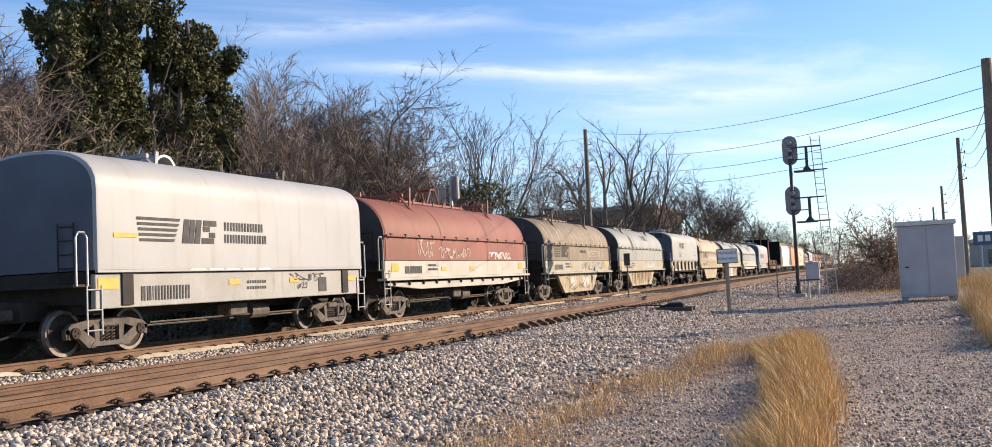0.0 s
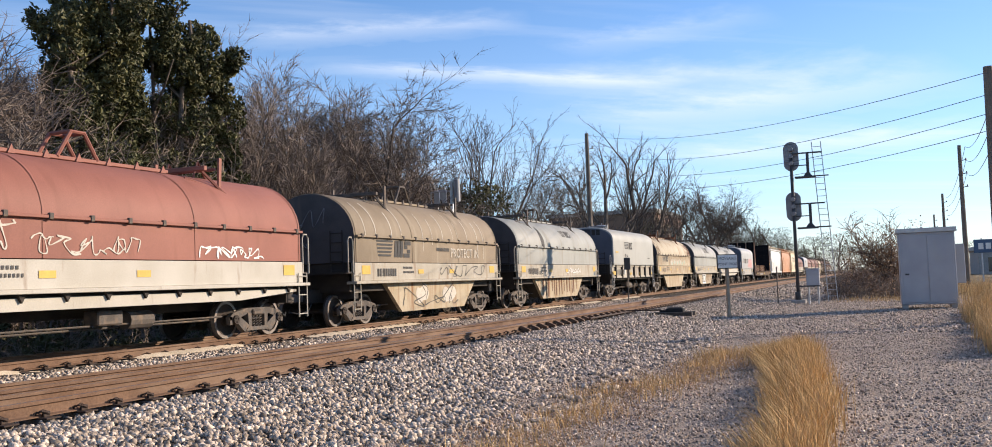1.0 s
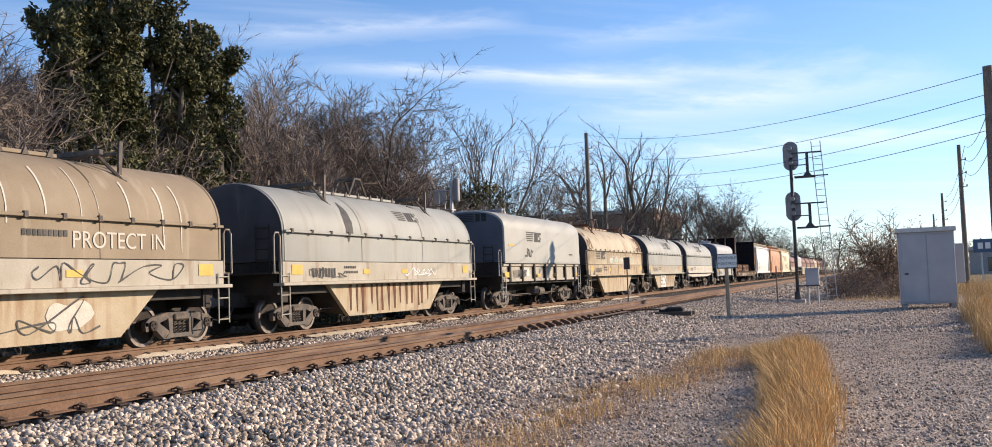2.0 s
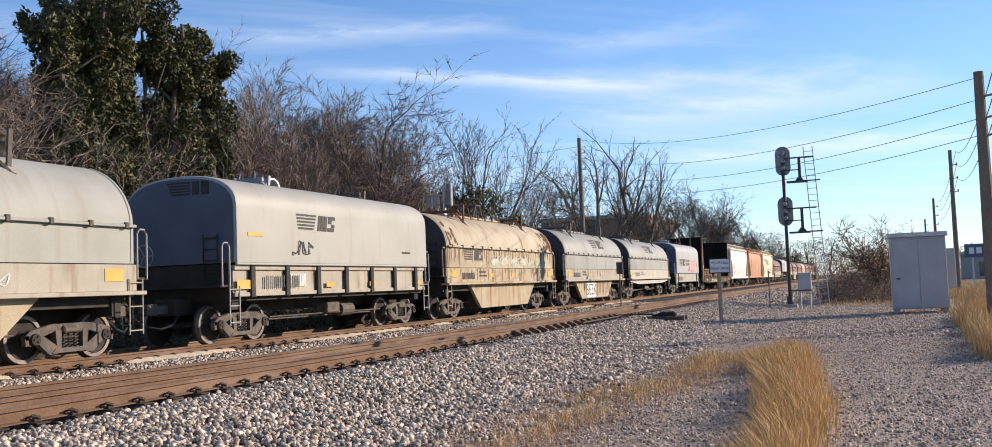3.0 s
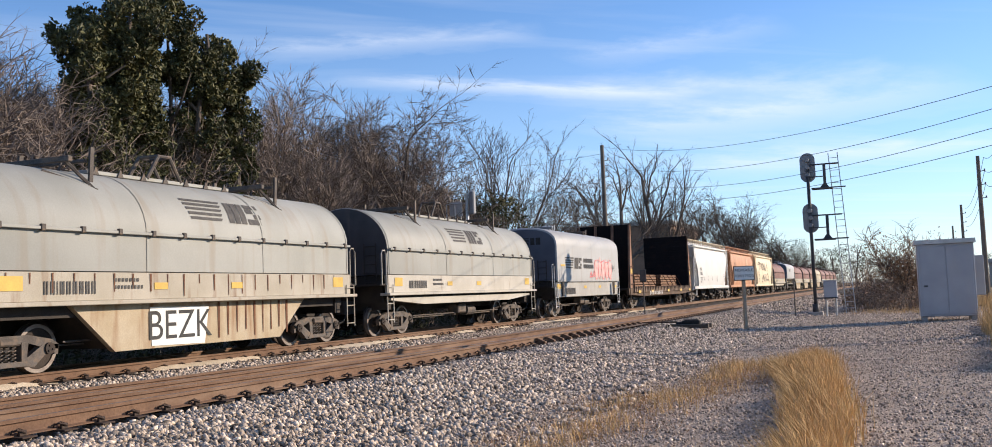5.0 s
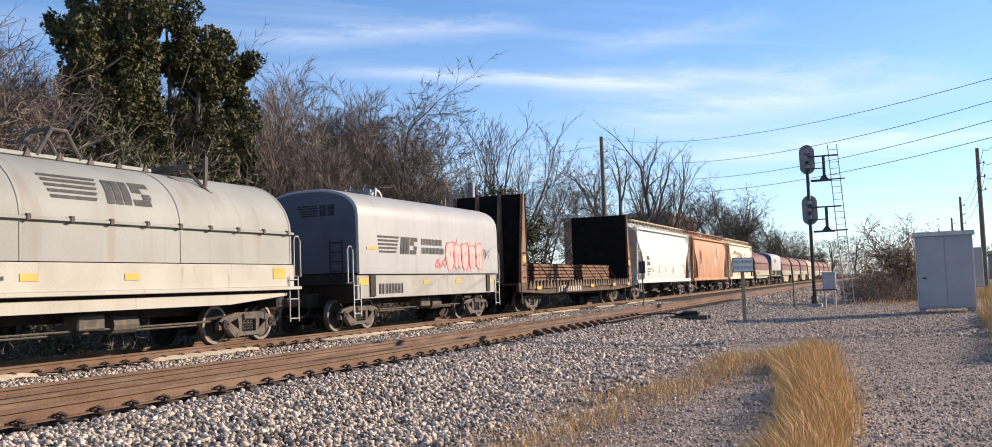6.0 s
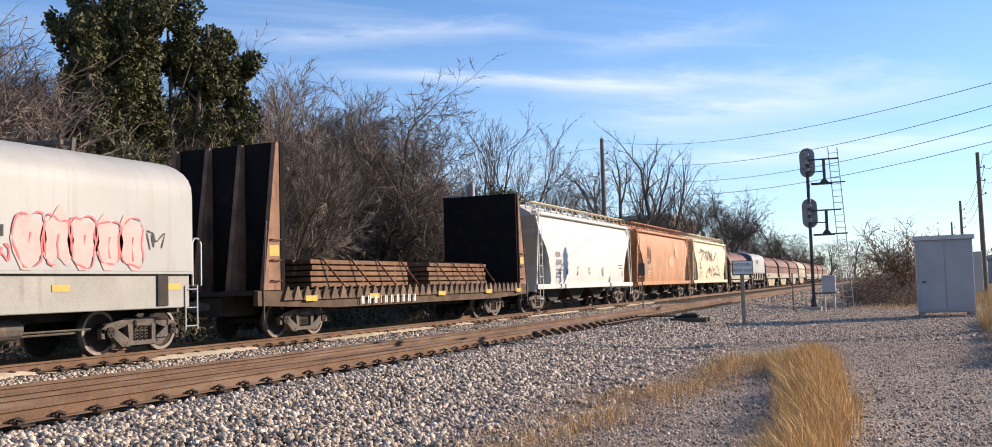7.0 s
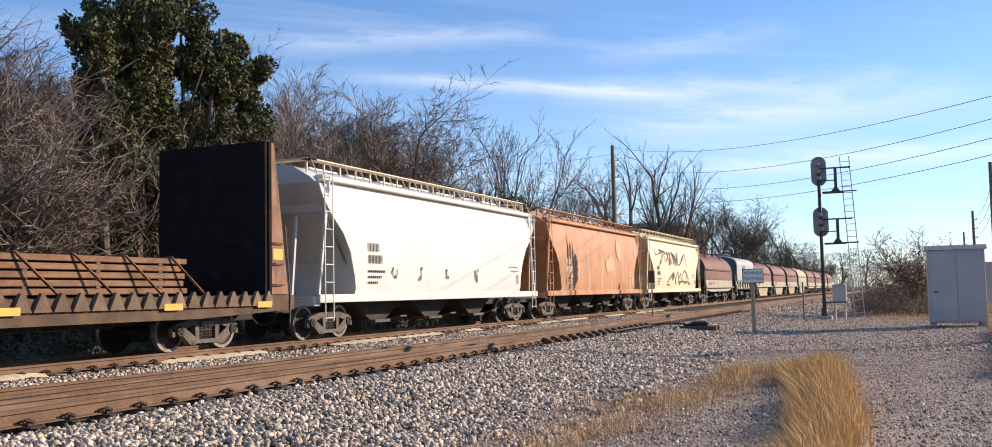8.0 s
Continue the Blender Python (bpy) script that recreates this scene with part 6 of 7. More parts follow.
part("roof", bm, "signal_grey", store)
for k in range(7):
    bm = bmesh.new()
    box(bm, -12.5 + 3.7 * k, -10.3 + 3.7 * k, -8.06, -8.0, 0.8, 3.2)
    part("window", bm, "glass", store)


def motor_car(x, y, rz):
    c = thing("parked_car", pose(x, y, gz(x, y) - 0.02, 0, 0, rz), "grey car far off by the roadside", "car", "parked cars")
    bm = bmesh.new()
    prism(bm, [(-2.2, 0.35), (2.2, 0.35), (2.25, 0.75), (1.3, 0.95), (0.7, 1.42), (-0.9, 1.45), (-1.7, 0.98), (-2.25, 0.9)], "x", -0.85, 0.85)
    part("body", bm, "car_paint", c)
    bm = bmesh.new()
    prism(bm, [(1.15, 0.98), (0.66, 1.36), (-0.86, 1.38), (-1.5, 1.0)], "x", -0.86, 0.86)
    part("window", bm, "glass", c)
    for xx in (-0.8, 0.8):
        for yy in (-1.35, 1.35):
            bm = bmesh.new()
            tube(bm, [(xx - 0.1, yy, 0.33), (xx + 0.1, yy, 0.33)], 0.33, 12)
            part("wheel", bm, "rubber", c)


for x, y, r in ((17.5, 120, 10), (21, 118, 15), (24.5, 126, -5), (16, 138, 0)):
    motor_car(x, y, r)
lamp_post = thing("street_lamp", pose(14.5, 130, -0.9), "tall grey street lamp by the far road", "street lamp")
bm = bmesh.new()
tube(bm, [(0, 0, 0), (0, 0, 9), (0.4, 0, 9.8), (2.2, 0, 10.4)], [0.12, 0.09, 0.07, 0.05], 6)
part("post", bm, "galvanised", lamp_post)
bm = bmesh.new()
box(bm, 2.0, 2.9, -0.15, 0.15, 10.3, 10.5, 0.04)
part("lamp_head", bm, "signal_grey", lamp_post)

# spilled pale grit along the train's near rail
bm = bmesh.new()
left, right = [], []
for k in range(150):
    y = 6 + 0.4 * k
    lump = max(0.0, noise.noise((0.0, y * 0.3, 5.0)) + 0.2)
    w = 0.04 + 0.6 * lump
    zt_ = -0.225 + min(0.09, 0.4 * lump) + 0.02 * noise.noise((y * 0.9, 0, 1))
    left.append((TRAIN_X + GAUGE + 0.085, y, zt_))
    right.append((TRAIN_X + GAUGE + 0.1 + w, y, -0.235))
va = [bm.verts.new(p) for p in left]
vb = [bm.verts.new(((p[0] + q[0]) / 2, p[1], (p[2] + q[2]) / 2 + 0.015)) for p, q in zip(left, right)]
vc = [bm.verts.new(p) for p in right]
for a, b in ((va, vb), (vb, vc)):
    for k in range(len(a) - 1):
        bm.faces.new((a[k], a[k + 1], b[k + 1], b[k]))
M["grit"] = surface("grit", (0.62, 0.52, 0.39), (0.5, 0.41, 0.3), 5, 0.95, bump=0.5, fine=50, grain=0.25)
tagged(link("spilled_grit", bm, "grit", smooth=True), "pale spilled grit heaped along the rail", "grit", kind="stuff")


# ---- ballast stones ----
def stones(name, x0, x1, y0, y1, count, size, seed, label, keep=None, lift=0.0, mat="stone", sub=1):
    """Crushed stone: many small angular lumps, each its own island in one mesh."""
    g = np.random.default_rng(seed)
    base = bmesh.new()
    if sub:
        bmesh.ops.create_icosphere(base, subdivisions=1, radius=1.0)
    else:
        six = [base.verts.new(v) for v in ((1, 0, 0), (-1, 0, 0), (0, 1, 0), (0, -1, 0), (0, 0, 1), (0, 0, -1))]
        for i, j, k in ((0, 2, 4), (2, 1, 4), (1, 3, 4), (3, 0, 4), (2, 0, 5), (1, 2, 5), (3, 1, 5), (0, 3, 5)):
            base.faces.new((six[i], six[j], six[k]))
        base.verts.index_update()
    bv = np.array([v.co for v in base.verts])
    bf = np.array([[v.index for v in f.verts] for f in base.faces])
    base.free()
    x, y = g.uniform(x0, x1, count), y0 + (y1 - y0) * g.uniform(0, 1, count) ** 1.35
    if keep:
        ok = np.array([keep(a, b) for a, b in zip(x, y)])
        x, y = x[ok], y[ok]
    n = len(x)
    z = np.array([ground_z(a, b) for a, b in zip(x, y)]) + lift
    s = size * g.uniform(0.55, 1.3, n)
    shape = g.uniform(0.42, 1.3, (n, 3))
    q = g.normal(size=(n, 4))
    q /= np.linalg.norm(q, axis=1)[:, None]
    w, a, b, c = q.T
    R = np.stack([1 - 2 * (b * b + c * c), 2 * (a * b - c * w), 2 * (a * c + b * w), 2 * (a * b + c * w), 1 - 2 * (a * a + c * c), 2 * (b * c - a * w), 2 * (a * c - b * w), 2 * (b * c + a * w), 1 - 2 * (a * a + b * b)], 1).reshape(n, 3, 3)
    vs = bv[None] * g.uniform(0.62, 1.28, (n, len(bv), 1)) * shape[:, None]
    vs = np.einsum("nij,nkj->nki", R, vs) * s[:, None, None] + np.stack([x, y, z + s * 0.35], 1)[:, None]
    fs = (bf[None] + (np.arange(n) * len(bv))[:, None, None]).reshape(-1, 3)
    me = bpy.data.meshes.new(name)
    me.vertices.add(n * len(bv))
    me.vertices.foreach_set("co", vs.astype(np.float32).ravel())
    me.loops.add(fs.size)
    me.loops.foreach_set("vertex_index", fs.astype(np.int32).ravel())
    me.polygons.add(len(fs))
    me.polygons.foreach_set("loop_start", np.arange(0, fs.size, 3, dtype=np.int32))
    me.update(calc_edges=True)
    me.materials.append(M[mat])
    tagged(new(name, me), label, "ballast", kind="stuff")


def off_rails(x, y):
    rails = [NEAR_X + GAUGE, NEAR_X - GAUGE, NEAR_X + GAUGE + diverge(y) - 0.075, NEAR_X - GAUGE + diverge(y) - 0.075]
    return all(abs(x - r) > 0.12 for r in rails)


stones("shoulder_ballast", -8.5, -3.6, 5.0, 24.0, 32000, 0.038, 1, "sunlit crushed stone ballast on the near shoulder", lambda x, y: x < -4.6 + 0.5 * noise.noise((x, y * 0.8, 0)) or (noise.noise((x * 3, y * 3, 4)) > 0.15))
stones("far_shoulder_ballast", -8.5, -3.9, 24.0, 60.0, 22000, 0.04, 2, "crushed stone ballast farther along the shoulder")
stones("distant_ballast", -8.6, -3.5, 60.0, 130.0, 6000, 0.075, 8, "crushed stone ballast far down the line", sub=0)
stones("middle_ballast", -14.5, -11.4, 9.0, 60.0, 20000, 0.042, 3, "grey crushed stone between the two tracks")
stones("crib_ballast", -11.4, -8.55, 3.0, 40.0, 6000, 0.04, 5, "crushed stone between the ties of the near track", off_rails, 0.01)
stones("road_gravel", -5.0, 3.2, 5.5, 26.0, 42000, 0.02, 6, "loose gravel on the service road", mat="road_stone", sub=0)
stones("far_road_gravel", -5.0, 3.2, 26.0, 62.0, 14000, 0.034, 7, "loose gravel farther along the service road", mat="road_stone", sub=0)


# ---- dry grass ----
def grass(name, spots, seed, label, lean=(0.06, 0.03), wild=0.22, thick=0.0035, mat="dry_grass"):
    """Blades of dead grass: spots give (x, y, spread x, spread y, blades, height)."""
    g = np.random.default_rng(seed)
    V, F = [], []
    for sx, sy, wx, wy, n, h in spots:
        for _ in range(n):
            x, y = sx + g.normal() * wx, sy + g.normal() * wy
            z = ground_z(x, y) - 0.02
            hh = h * g.uniform(0.45, 1.15)
            a = g.uniform(0, 6.28)
            bx, by = (g.normal() * wild + lean[0]) * hh, (g.normal() * wild + lean[1]) * hh
            w = thick * (1 + g.random())
            ca, sa = math.cos(a) * w, math.sin(a) * w
            k = len(V)
            V += [(x - ca, y - sa, z), (x + ca, y + sa, z), (x + bx * 0.35 - ca * 0.8, y + by * 0.35 - sa * 0.8, z + hh * 0.6), (x + bx * 0.35 + ca * 0.8, y + by * 0.35 + sa * 0.8, z + hh * 0.6), (x + bx, y + by, z + hh)]
            F += [(k, k + 1, k + 3, k + 2), (k + 2, k + 3, k + 4)]
    me = bpy.data.meshes.new(name)
    me.from_pydata(V, [], F)
    me.materials.append(M[mat])
    tagged(new(name, me), label, "grass", kind="stuff")


gg = random.Random(77)
strip = []
for k in range(64):
    t = gg.random()
    y = 7.0 + 13.8 * t
    x = -0.72 - 0.94 * t * t - 0.1 * t
    strip.append((x + gg.gauss(0, 0.13), y, 0.09 + 0.07 * t, 0.22, 190, gg.uniform(0.26, 0.52)))
grass("tall_grass", strip, 51, "strip of tall golden dry grass in the gravel", (-0.1, -0.04), 0.3, 0.003)
fringe = []
for k in range(26):
    t = gg.random()
    y = 8.0 + 10.0 * t
    fringe.append((-0.92 - 0.98 * t * t - 0.1 * t + gg.gauss(0, 0.06), y, 0.07, 0.2, 60, gg.uniform(0.3, 0.5)))
grass("leaning_grass", fringe, 54, "loose golden grass stalks leaning out of the strip", (-0.5, -0.12), 0.22, 0.0025)
low, litter = [], []
for k in range(95):
    t = gg.random()
    y = 8.0 + 12.5 * t
    x = -3.5 + 1.6 * t * t + gg.gauss(0, 0.36)
    low.append((x, y, 0.2, 0.34, gg.choice((15, 30, 55)), gg.uniform(0.08, 0.3)))
    litter.append((x + gg.gauss(0, 0.25), y, 0.35, 0.5, 150, gg.uniform(0.03, 0.08)))
for k in range(22):
    x, y = gg.uniform(-3.1, -1.6), gg.uniform(17.0, 21.5)
    low.append((x, y, 0.2, 0.34, 90, gg.uniform(0.12, 0.3)))
    litter.append((x, y - 1.0, 0.4, 0.6, 160, gg.uniform(0.03, 0.08)))
grass("low_grass", low, 52, "patches of low dry grass on the gravel", (-0.1, 0), 0.4, thick=0.0022)
grass("grass_litter", litter, 55, "reddish dead grass flattened on the gravel", (0, 0), 1.6, 0.003, "red_grass")
side = []
for k in range(120):
    y = 22 + 45 * gg.random()
    x = 3.3 + 0.02 * (y - 22) + abs(gg.gauss(0, 2.0)) + (0.7 if y > 40 else 0)
    side.append((x, y, 0.3, 0.5, 150, gg.uniform(0.45, 0.95)))
for k in range(16):
    side.append((gg.uniform(-2.2, 1.5), gg.uniform(50, 56), 0.35, 0.6, 60, gg.uniform(0.15, 0.4)))
for k in range(60):
    side.append((gg.uniform(3, 16), gg.uniform(45, 110), 1.2, 2.0, 120, gg.uniform(0.5, 1.0)))
for k in range(60):
    y = gg.uniform(19, 37)
    side.append((1.08 + 0.045 * y + abs(gg.gauss(0, 0.5)), y, 0.12, 0.4, 170, gg.uniform(0.4, 0.8)))
grass("roadside_grass", side, 53, "tall golden dry grass beyond the service road")


# ---- trees and growth ----
def bare_tree(seed, height, spread=0.5, trunks=1, levels=7, twiggy=1.0, lean=0.0):
    """Bare deciduous tree: trunk and limbs in one bmesh, fine twigs in another."""
    g = random.Random(seed)
    limbs, twigs = bmesh.new(), bmesh.new()

    def ring_pts(p, d, r, seg):
        a = d.cross(Vector((0.3, 0.5, 0.81)))
        a = (a if a.length > 0.05 else d.cross(Vector((1, 0, 0)))).normalized()
        b = d.cross(a)
        return [p + r * (math.cos(6.2832 * k / seg) * a + math.sin(6.2832 * k / seg) * b) for k in range(seg)]

    def bar(bm, pts, r0, r1, seg):
        prev = None
        for i, p in enumerate(pts):
            d = (pts[min(i + 1, len(pts) - 1)] - pts[max(i - 1, 0)]).normalized()
            ring = [bm.verts.new(q) for q in ring_pts(p, d, r0 + (r1 - r0) * i / (len(pts) - 1), seg)]
            if prev:
                for k in range(seg):
                    bm.faces.new((prev[k], prev[(k + 1) % seg], ring[(k + 1) % seg], ring[k]))
            prev = ring

    def grow(p, d, length, r, level):
        steps = 4 if level < 2 else (3 if level < 4 else 2)
        pts = [p]
        for i in range(steps):
            d = (d + Vector((g.gauss(0, 0.12), g.gauss(0, 0.12), g.gauss(0.04, 0.1)))).normalized()
            pts.append(pts[-1] + d * length / steps)
        thin = level >= 4
        bar(twigs if thin else limbs, pts, r, r * (0.55 if level else 0.6), 3 if level >= 3 else (5 if level >= 1 else 7))
        if level >= levels - 1:
            for q in pts[1:]:
                for _ in range(2):
                    e = (d * 0.6 + Vector((g.gauss(0, 0.6), g.gauss(0, 0.6), g.gauss(0.05, 0.5)))).normalized() * length * g.uniform(0.5, 1.1)
                    w = e.cross(Vector((g.gauss(0, 1), g.gauss(0, 1), g.gauss(0, 1)))).normalized() * 0.011
                    twigs.faces.new((twigs.verts.new(q - w), twigs.verts.new(q + w), twigs.verts.new(q + e)))
            return
        n = (3 if level < 4 else 2) + (1 if g.random() < 0.6 * twiggy else 0)
        for k in range(n):
            t = g.uniform(0.35, 1.0) if k else 1.0
            at = pts[-1] if t == 1.0 else pts[max(1, int(t * steps))]
            ax = Vector((g.gauss(0, 1), g.gauss(0, 1), g.gauss(0.15, 0.5))).normalized()
            nd = (d * (1.0 if k == 0 else 0.7) + ax * spread * (0.6 if k == 0 else 1.35) + Vector((0, 0, 0.12 if level < 3 else 0.03))).normalized()
            grow(at, nd, length * g.uniform(0.62, 0.88), max(0.012, r * g.uniform(0.5, 0.68)), level + 1)

    for k in range(trunks):
        off = Vector((g.uniform(-0.4, 0.4), g.uniform(-0.4, 0.4), 0)) if trunks > 1 else Vector((0, 0, 0))
        dd = Vector((g.gauss(0, 0.15) * trunks, g.gauss(0, 0.15) * trunks + lean, 1)).normalized()
        grow(off, dd, height * g.uniform(0.2, 0.27), height * (0.019 if trunks == 1 else (0.015 if trunks < 5 else 0.006)), 0)
    tops = sorted(v.co.z for b in (limbs, twigs) for v in b.verts)
    f = height / tops[int(len(tops) * 0.996)]
    for b in (limbs, twigs):
        for v in b.verts:
            z = v.co.z * f
            v.co = Vector((v.co.x * f, v.co.y * f, z if z < 0.93 * height else 0.93 * height + 0.4 * (z - 0.93 * height)))
    return limbs, twigs


def leaves(bm, g, centre, radii, count, size, shell=0.4):
    """Small folded leaf sprays scattered in a rough ellipsoid, denser towards its skin."""
    for _ in range(count):
        v = Vector((g.gauss(0, 1), g.gauss(0, 1), g.gauss(0, 1))).normalized() * (shell + (1 - shell) * g.random() ** 0.5)
        p = Vector((centre[0] + v.x * radii[0], centre[1] + v.y * radii[1], centre[2] + v.z * radii[2]))
        s = size * g.uniform(0.5, 1.3)
        a = Vector((g.gauss(0, 1), g.gauss(0, 1), g.gauss(0, 1))).normalized()
        b = a.cross(Vector((g.gauss(0, 1), g.gauss(0, 1), g.gauss(0, 1)))).normalized()
        c = a.cross(b) * 0.25
        q = [bm.verts.new(p - a * s), bm.verts.new(p + b * s * 0.5 + c * s), bm.verts.new(p + a * s), bm.verts.new(p - b * s * 0.5 + c * s)]
        bm.faces.new((q[0], q[1], q[2]))
        bm.faces.new((q[0], q[2], q[3]))


def plant_bare(name, seed, x, y, height, label, group="bare trees", **kw):
    limbs, twigs = bare_tree(seed, height, **kw)
    t = thing(name, pose(x, y, ground_z(x, y) - 0.05), label, "tree", group)
    part("trunk", limbs, "bark", t)
    part("crown", twigs, "twig", t)
    return t


# three bare trees are grown once for the wood, then copied with a turn of their own
SEEDS = [
    plant_bare("bare_tree", 11, -27.5, 34.5, 12.0, "tall bare deciduous tree with upright limbs behind the tracks", spread=0.6),
    plant_bare("bare_tree", 12, -28.5, 47.0, 11.0, "bare spreading deciduous tree behind the tracks", spread=0.75, trunks=2),
    plant_bare("bare_tree", 13, -29.5, 52.5, 11.5, "wide bare deciduous tree with fine twigs behind the tracks", spread=0.7, trunks=2, twiggy=1.2),
]
rng = random.Random(21)
SPOTS = [(-28.5, 14, 0.9), (-29, 18, 1.0), (-28.5, 22, 0.9), (-31, 25.5, 0.9), (-29.5, 29, 0.95), (-30, 33.5, 0.9), (-29, 41, 1.0), (-29, 45, 0.9),
         (-30, 55.5, 0.9), (-28.5, 50, 0.85), (-29, 62, 0.8), (-26.3, 24.8, 0.9), (-28, 27.5, 1.0), (-27, 22.8, 0.85), (-28.8, 25.2, 0.85), (-30.5, 28, 1.0),
         (-26.2, 21.0, 0.85), (-27.5, 33, 0.85), (-30, 20, 1.0), (-26.5, 17, 0.85), (-30, 38, 0.95), (-24, 225, 1.0), (-26, 285, 1.1),
         (-27.5, 40, 0.85), (-25.5, 40.5, 0.7), (-27.5, 44, 0.8), (-25, 47, 0.7), (-27, 48.5, 0.85), (-25.5, 52, 0.75), (-28, 57, 0.8), (-26, 36.5, 0.8), (-26.5, 31, 0.85),
         (-25.5, 15, 0.85), (-26, 19, 0.9), (-25.3, 21.8, 0.75), (-26.8, 28.5, 0.9), (-25.6, 28.4, 0.75), (-32, 16, 1.1), (-32, 22, 1.1), (-32.5, 27, 1.1), (-32, 31.5, 1.05)]
for i, (x, y, s) in enumerate(SPOTS):
    x = min(x, -28.5) if 23.5 < y < 33.5 else x  # behind the row of ivy
    c = copy_thing(SEEDS[i % 3], pose(x, y, ground_z(x, y) - 0.05, 0, 0, rng.uniform(0, 360)))
    c.scale = (s, s, s * rng.uniform(0.92, 1.05))


def limbed_tree(seed, x, y, height, stems, label, levels=5, wide=34, twig=0.8, fat=1.0, fan=4, shoots="twig"):
    """A bare tree with strong limbs that fork in even fans down to fine twigs. stems: lean across, lean in depth, relative length of each."""
    g = random.Random(seed)
    V, F = ([], []), ([], [])

    def bar(kind, pts, r0, r1, seg):
        vs, fs = V[kind], F[kind]
        first = len(vs)
        for i, p in enumerate(pts):
            d = (pts[min(i + 1, len(pts) - 1)] - pts[max(i - 1, 0)]).normalized()
            a = d.cross(Vector((0.31, 0.9, 0.29))).normalized()
            b = d.cross(a)
            r = r0 + (r1 - r0) * i / (len(pts) - 1)
            vs.extend(p + r * (math.cos(6.2832 * k / seg) * a + math.sin(6.2832 * k / seg) * b) for k in range(seg))
        for i in range(len(pts) - 1):
            for k in range(seg):
                q = first + i * seg
                fs.append((q + k, q + (k + 1) % seg, q + seg + (k + 1) % seg, q + seg + k))

    def turned(d, degrees, az):
        a = d.cross(Vector((0.31, 0.9, 0.29))).normalized()
        b = d.cross(a)
        t = radians(degrees)
        return (d * math.cos(t) + (a * math.cos(az) + b * math.sin(az)) * math.sin(t)).normalized()

    def grow(p, d, length, r, level):
        n = 5 if level == 0 else (4 if level < 3 else 3)
        pts = [p]
        for i in range(n):
            d = (d + Vector((g.gauss(0, 0.085), g.gauss(0, 0.085), g.gauss(0.02, 0.07)))).normalized()
            pts.append(pts[-1] + d * length / n)
        end = max(0.009, r * 0.5)
        bar(0 if level < 3 else 1, pts, r, end, (8, 6, 5, 4, 3, 3, 3)[level])
        if level >= levels:
            for q in pts[1:]:
                for _ in range(fan // 2 if q is not pts[-1] else fan):
                    e = turned(d, g.uniform(8, 42), g.uniform(0, 6.28)) * twig * g.uniform(0.4, 1.0)
                    w = e.cross(Vector((g.gauss(0, 1), g.gauss(0, 1), g.gauss(0, 1)))).normalized() * 0.012
                    k = len(V[1])
                    V[1].extend((q - w, q + w, q + e))
                    F[1].append((k, k + 1, k + 2))
            return
        az = g.uniform(0, 6.28)
        kids = 3 + (g.random() < 0.45) if level else 4
        for k in range(kids):
            at = 1.0 if k == 0 else (k + g.uniform(-0.3, 0.3)) / kids * 0.75 + 0.22
            i = min(n, max(1, round(at * n)))
            rr = r + (end - r) * i / n
            az += 2.4
            nd = turned(d, g.uniform(10, 24) if k == 0 else g.uniform(0.8, 1.5) * wide, az)
            nd = (nd + Vector((0, 0, 0.07 if wide < 32 else 0.0))).normalized()
            grow(pts[i], nd, length * (g.uniform(0.66, 0.8) if k == 0 else g.uniform(0.5, 0.72)), rr * (0.95 if k == 0 else g.uniform(0.5, 0.7)), level + 1)

    for lx, ly, part_of in stems:
        d = Vector((lx, ly, 1)).normalized()
        grow(Vector((lx * 0.4, ly * 0.4, 0)), d, height * 0.36 * part_of, height * 0.0125 * fat * part_of, 0)
    tops = sorted(v.z for vs in V for v in vs)
    f = 1.1 * height / tops[int(len(tops) * 0.985)]
    t = thing("bare_tree", pose(x, y, ground_z(x, y) - 0.05, 0, 0, math.degrees(math.atan2(-x, y))), label, "tree", "bare trees")
    for name, vs, fs, mat in (("trunk", V[0], F[0], "bark"), ("crown", V[1], F[1], shoots)):
        me = bpy.data.meshes.new(name)
        me.from_pydata([(v.x * f * 0.78, v.y * f * 0.78, v.z * f if v.z * f < 0.8 * height else 0.8 * height + 0.55 * (v.z * f - 0.8 * height)) for v in vs], [], fs)
        me.materials.append(M[mat])
        ob = new(name, me)
        ob.parent = t
    return t


limbed_tree(81, -25, 34.8, 12.8, [(0.12, 0.0, 1.0), (0.4, 0.1, 0.75)], "slender bare tree with a leaning second stem", wide=26)
limbed_tree(82, -27, 42.5, 13.6, [(-0.15, 0, 1.0), (0.2, 0.1, 0.9)], "bare tree with many fine upright branches", wide=30, fan=6)
limbed_tree(83, -26.5, 38.8, 12.6, [(0.05, 0, 1.0), (-0.3, 0.1, 0.7)], "bare tree with reddish fine twigs", wide=30, fan=6)
limbed_tree(84, -25, 43.5, 12.0, [(0.36, 0.0, 1.0), (-0.12, 0.15, 0.85), (0.62, 0.1, 0.6), (0.15, -0.1, 0.85)], "wide bare tree with heavy dark limbs spreading low", wide=42, fat=1.35)
limbed_tree(85, -26, 49.5, 12.4, [(0.1, 0.0, 1.0), (0.4, 0.1, 0.85)], "broad bare tree with a fine rounded crown", wide=44, fan=6)
limbed_tree(86, -26, 53.0, 8.6, [(0.2, 0.0, 1.0), (-0.3, 0.1, 0.8)], "low spreading bare tree at the wood's edge", wide=46)
limbed_tree(87, -25, 62.8, 13.8, [(-0.16, 0.0, 0.9), (-0.02, 0.1, 1.0), (0.06, -0.1, 1.0), (0.34, 0.0, 0.95)], "bare tree of several slender upright stems", wide=20, levels=4, twig=0.6, fan=3, shoots="dark_twig")
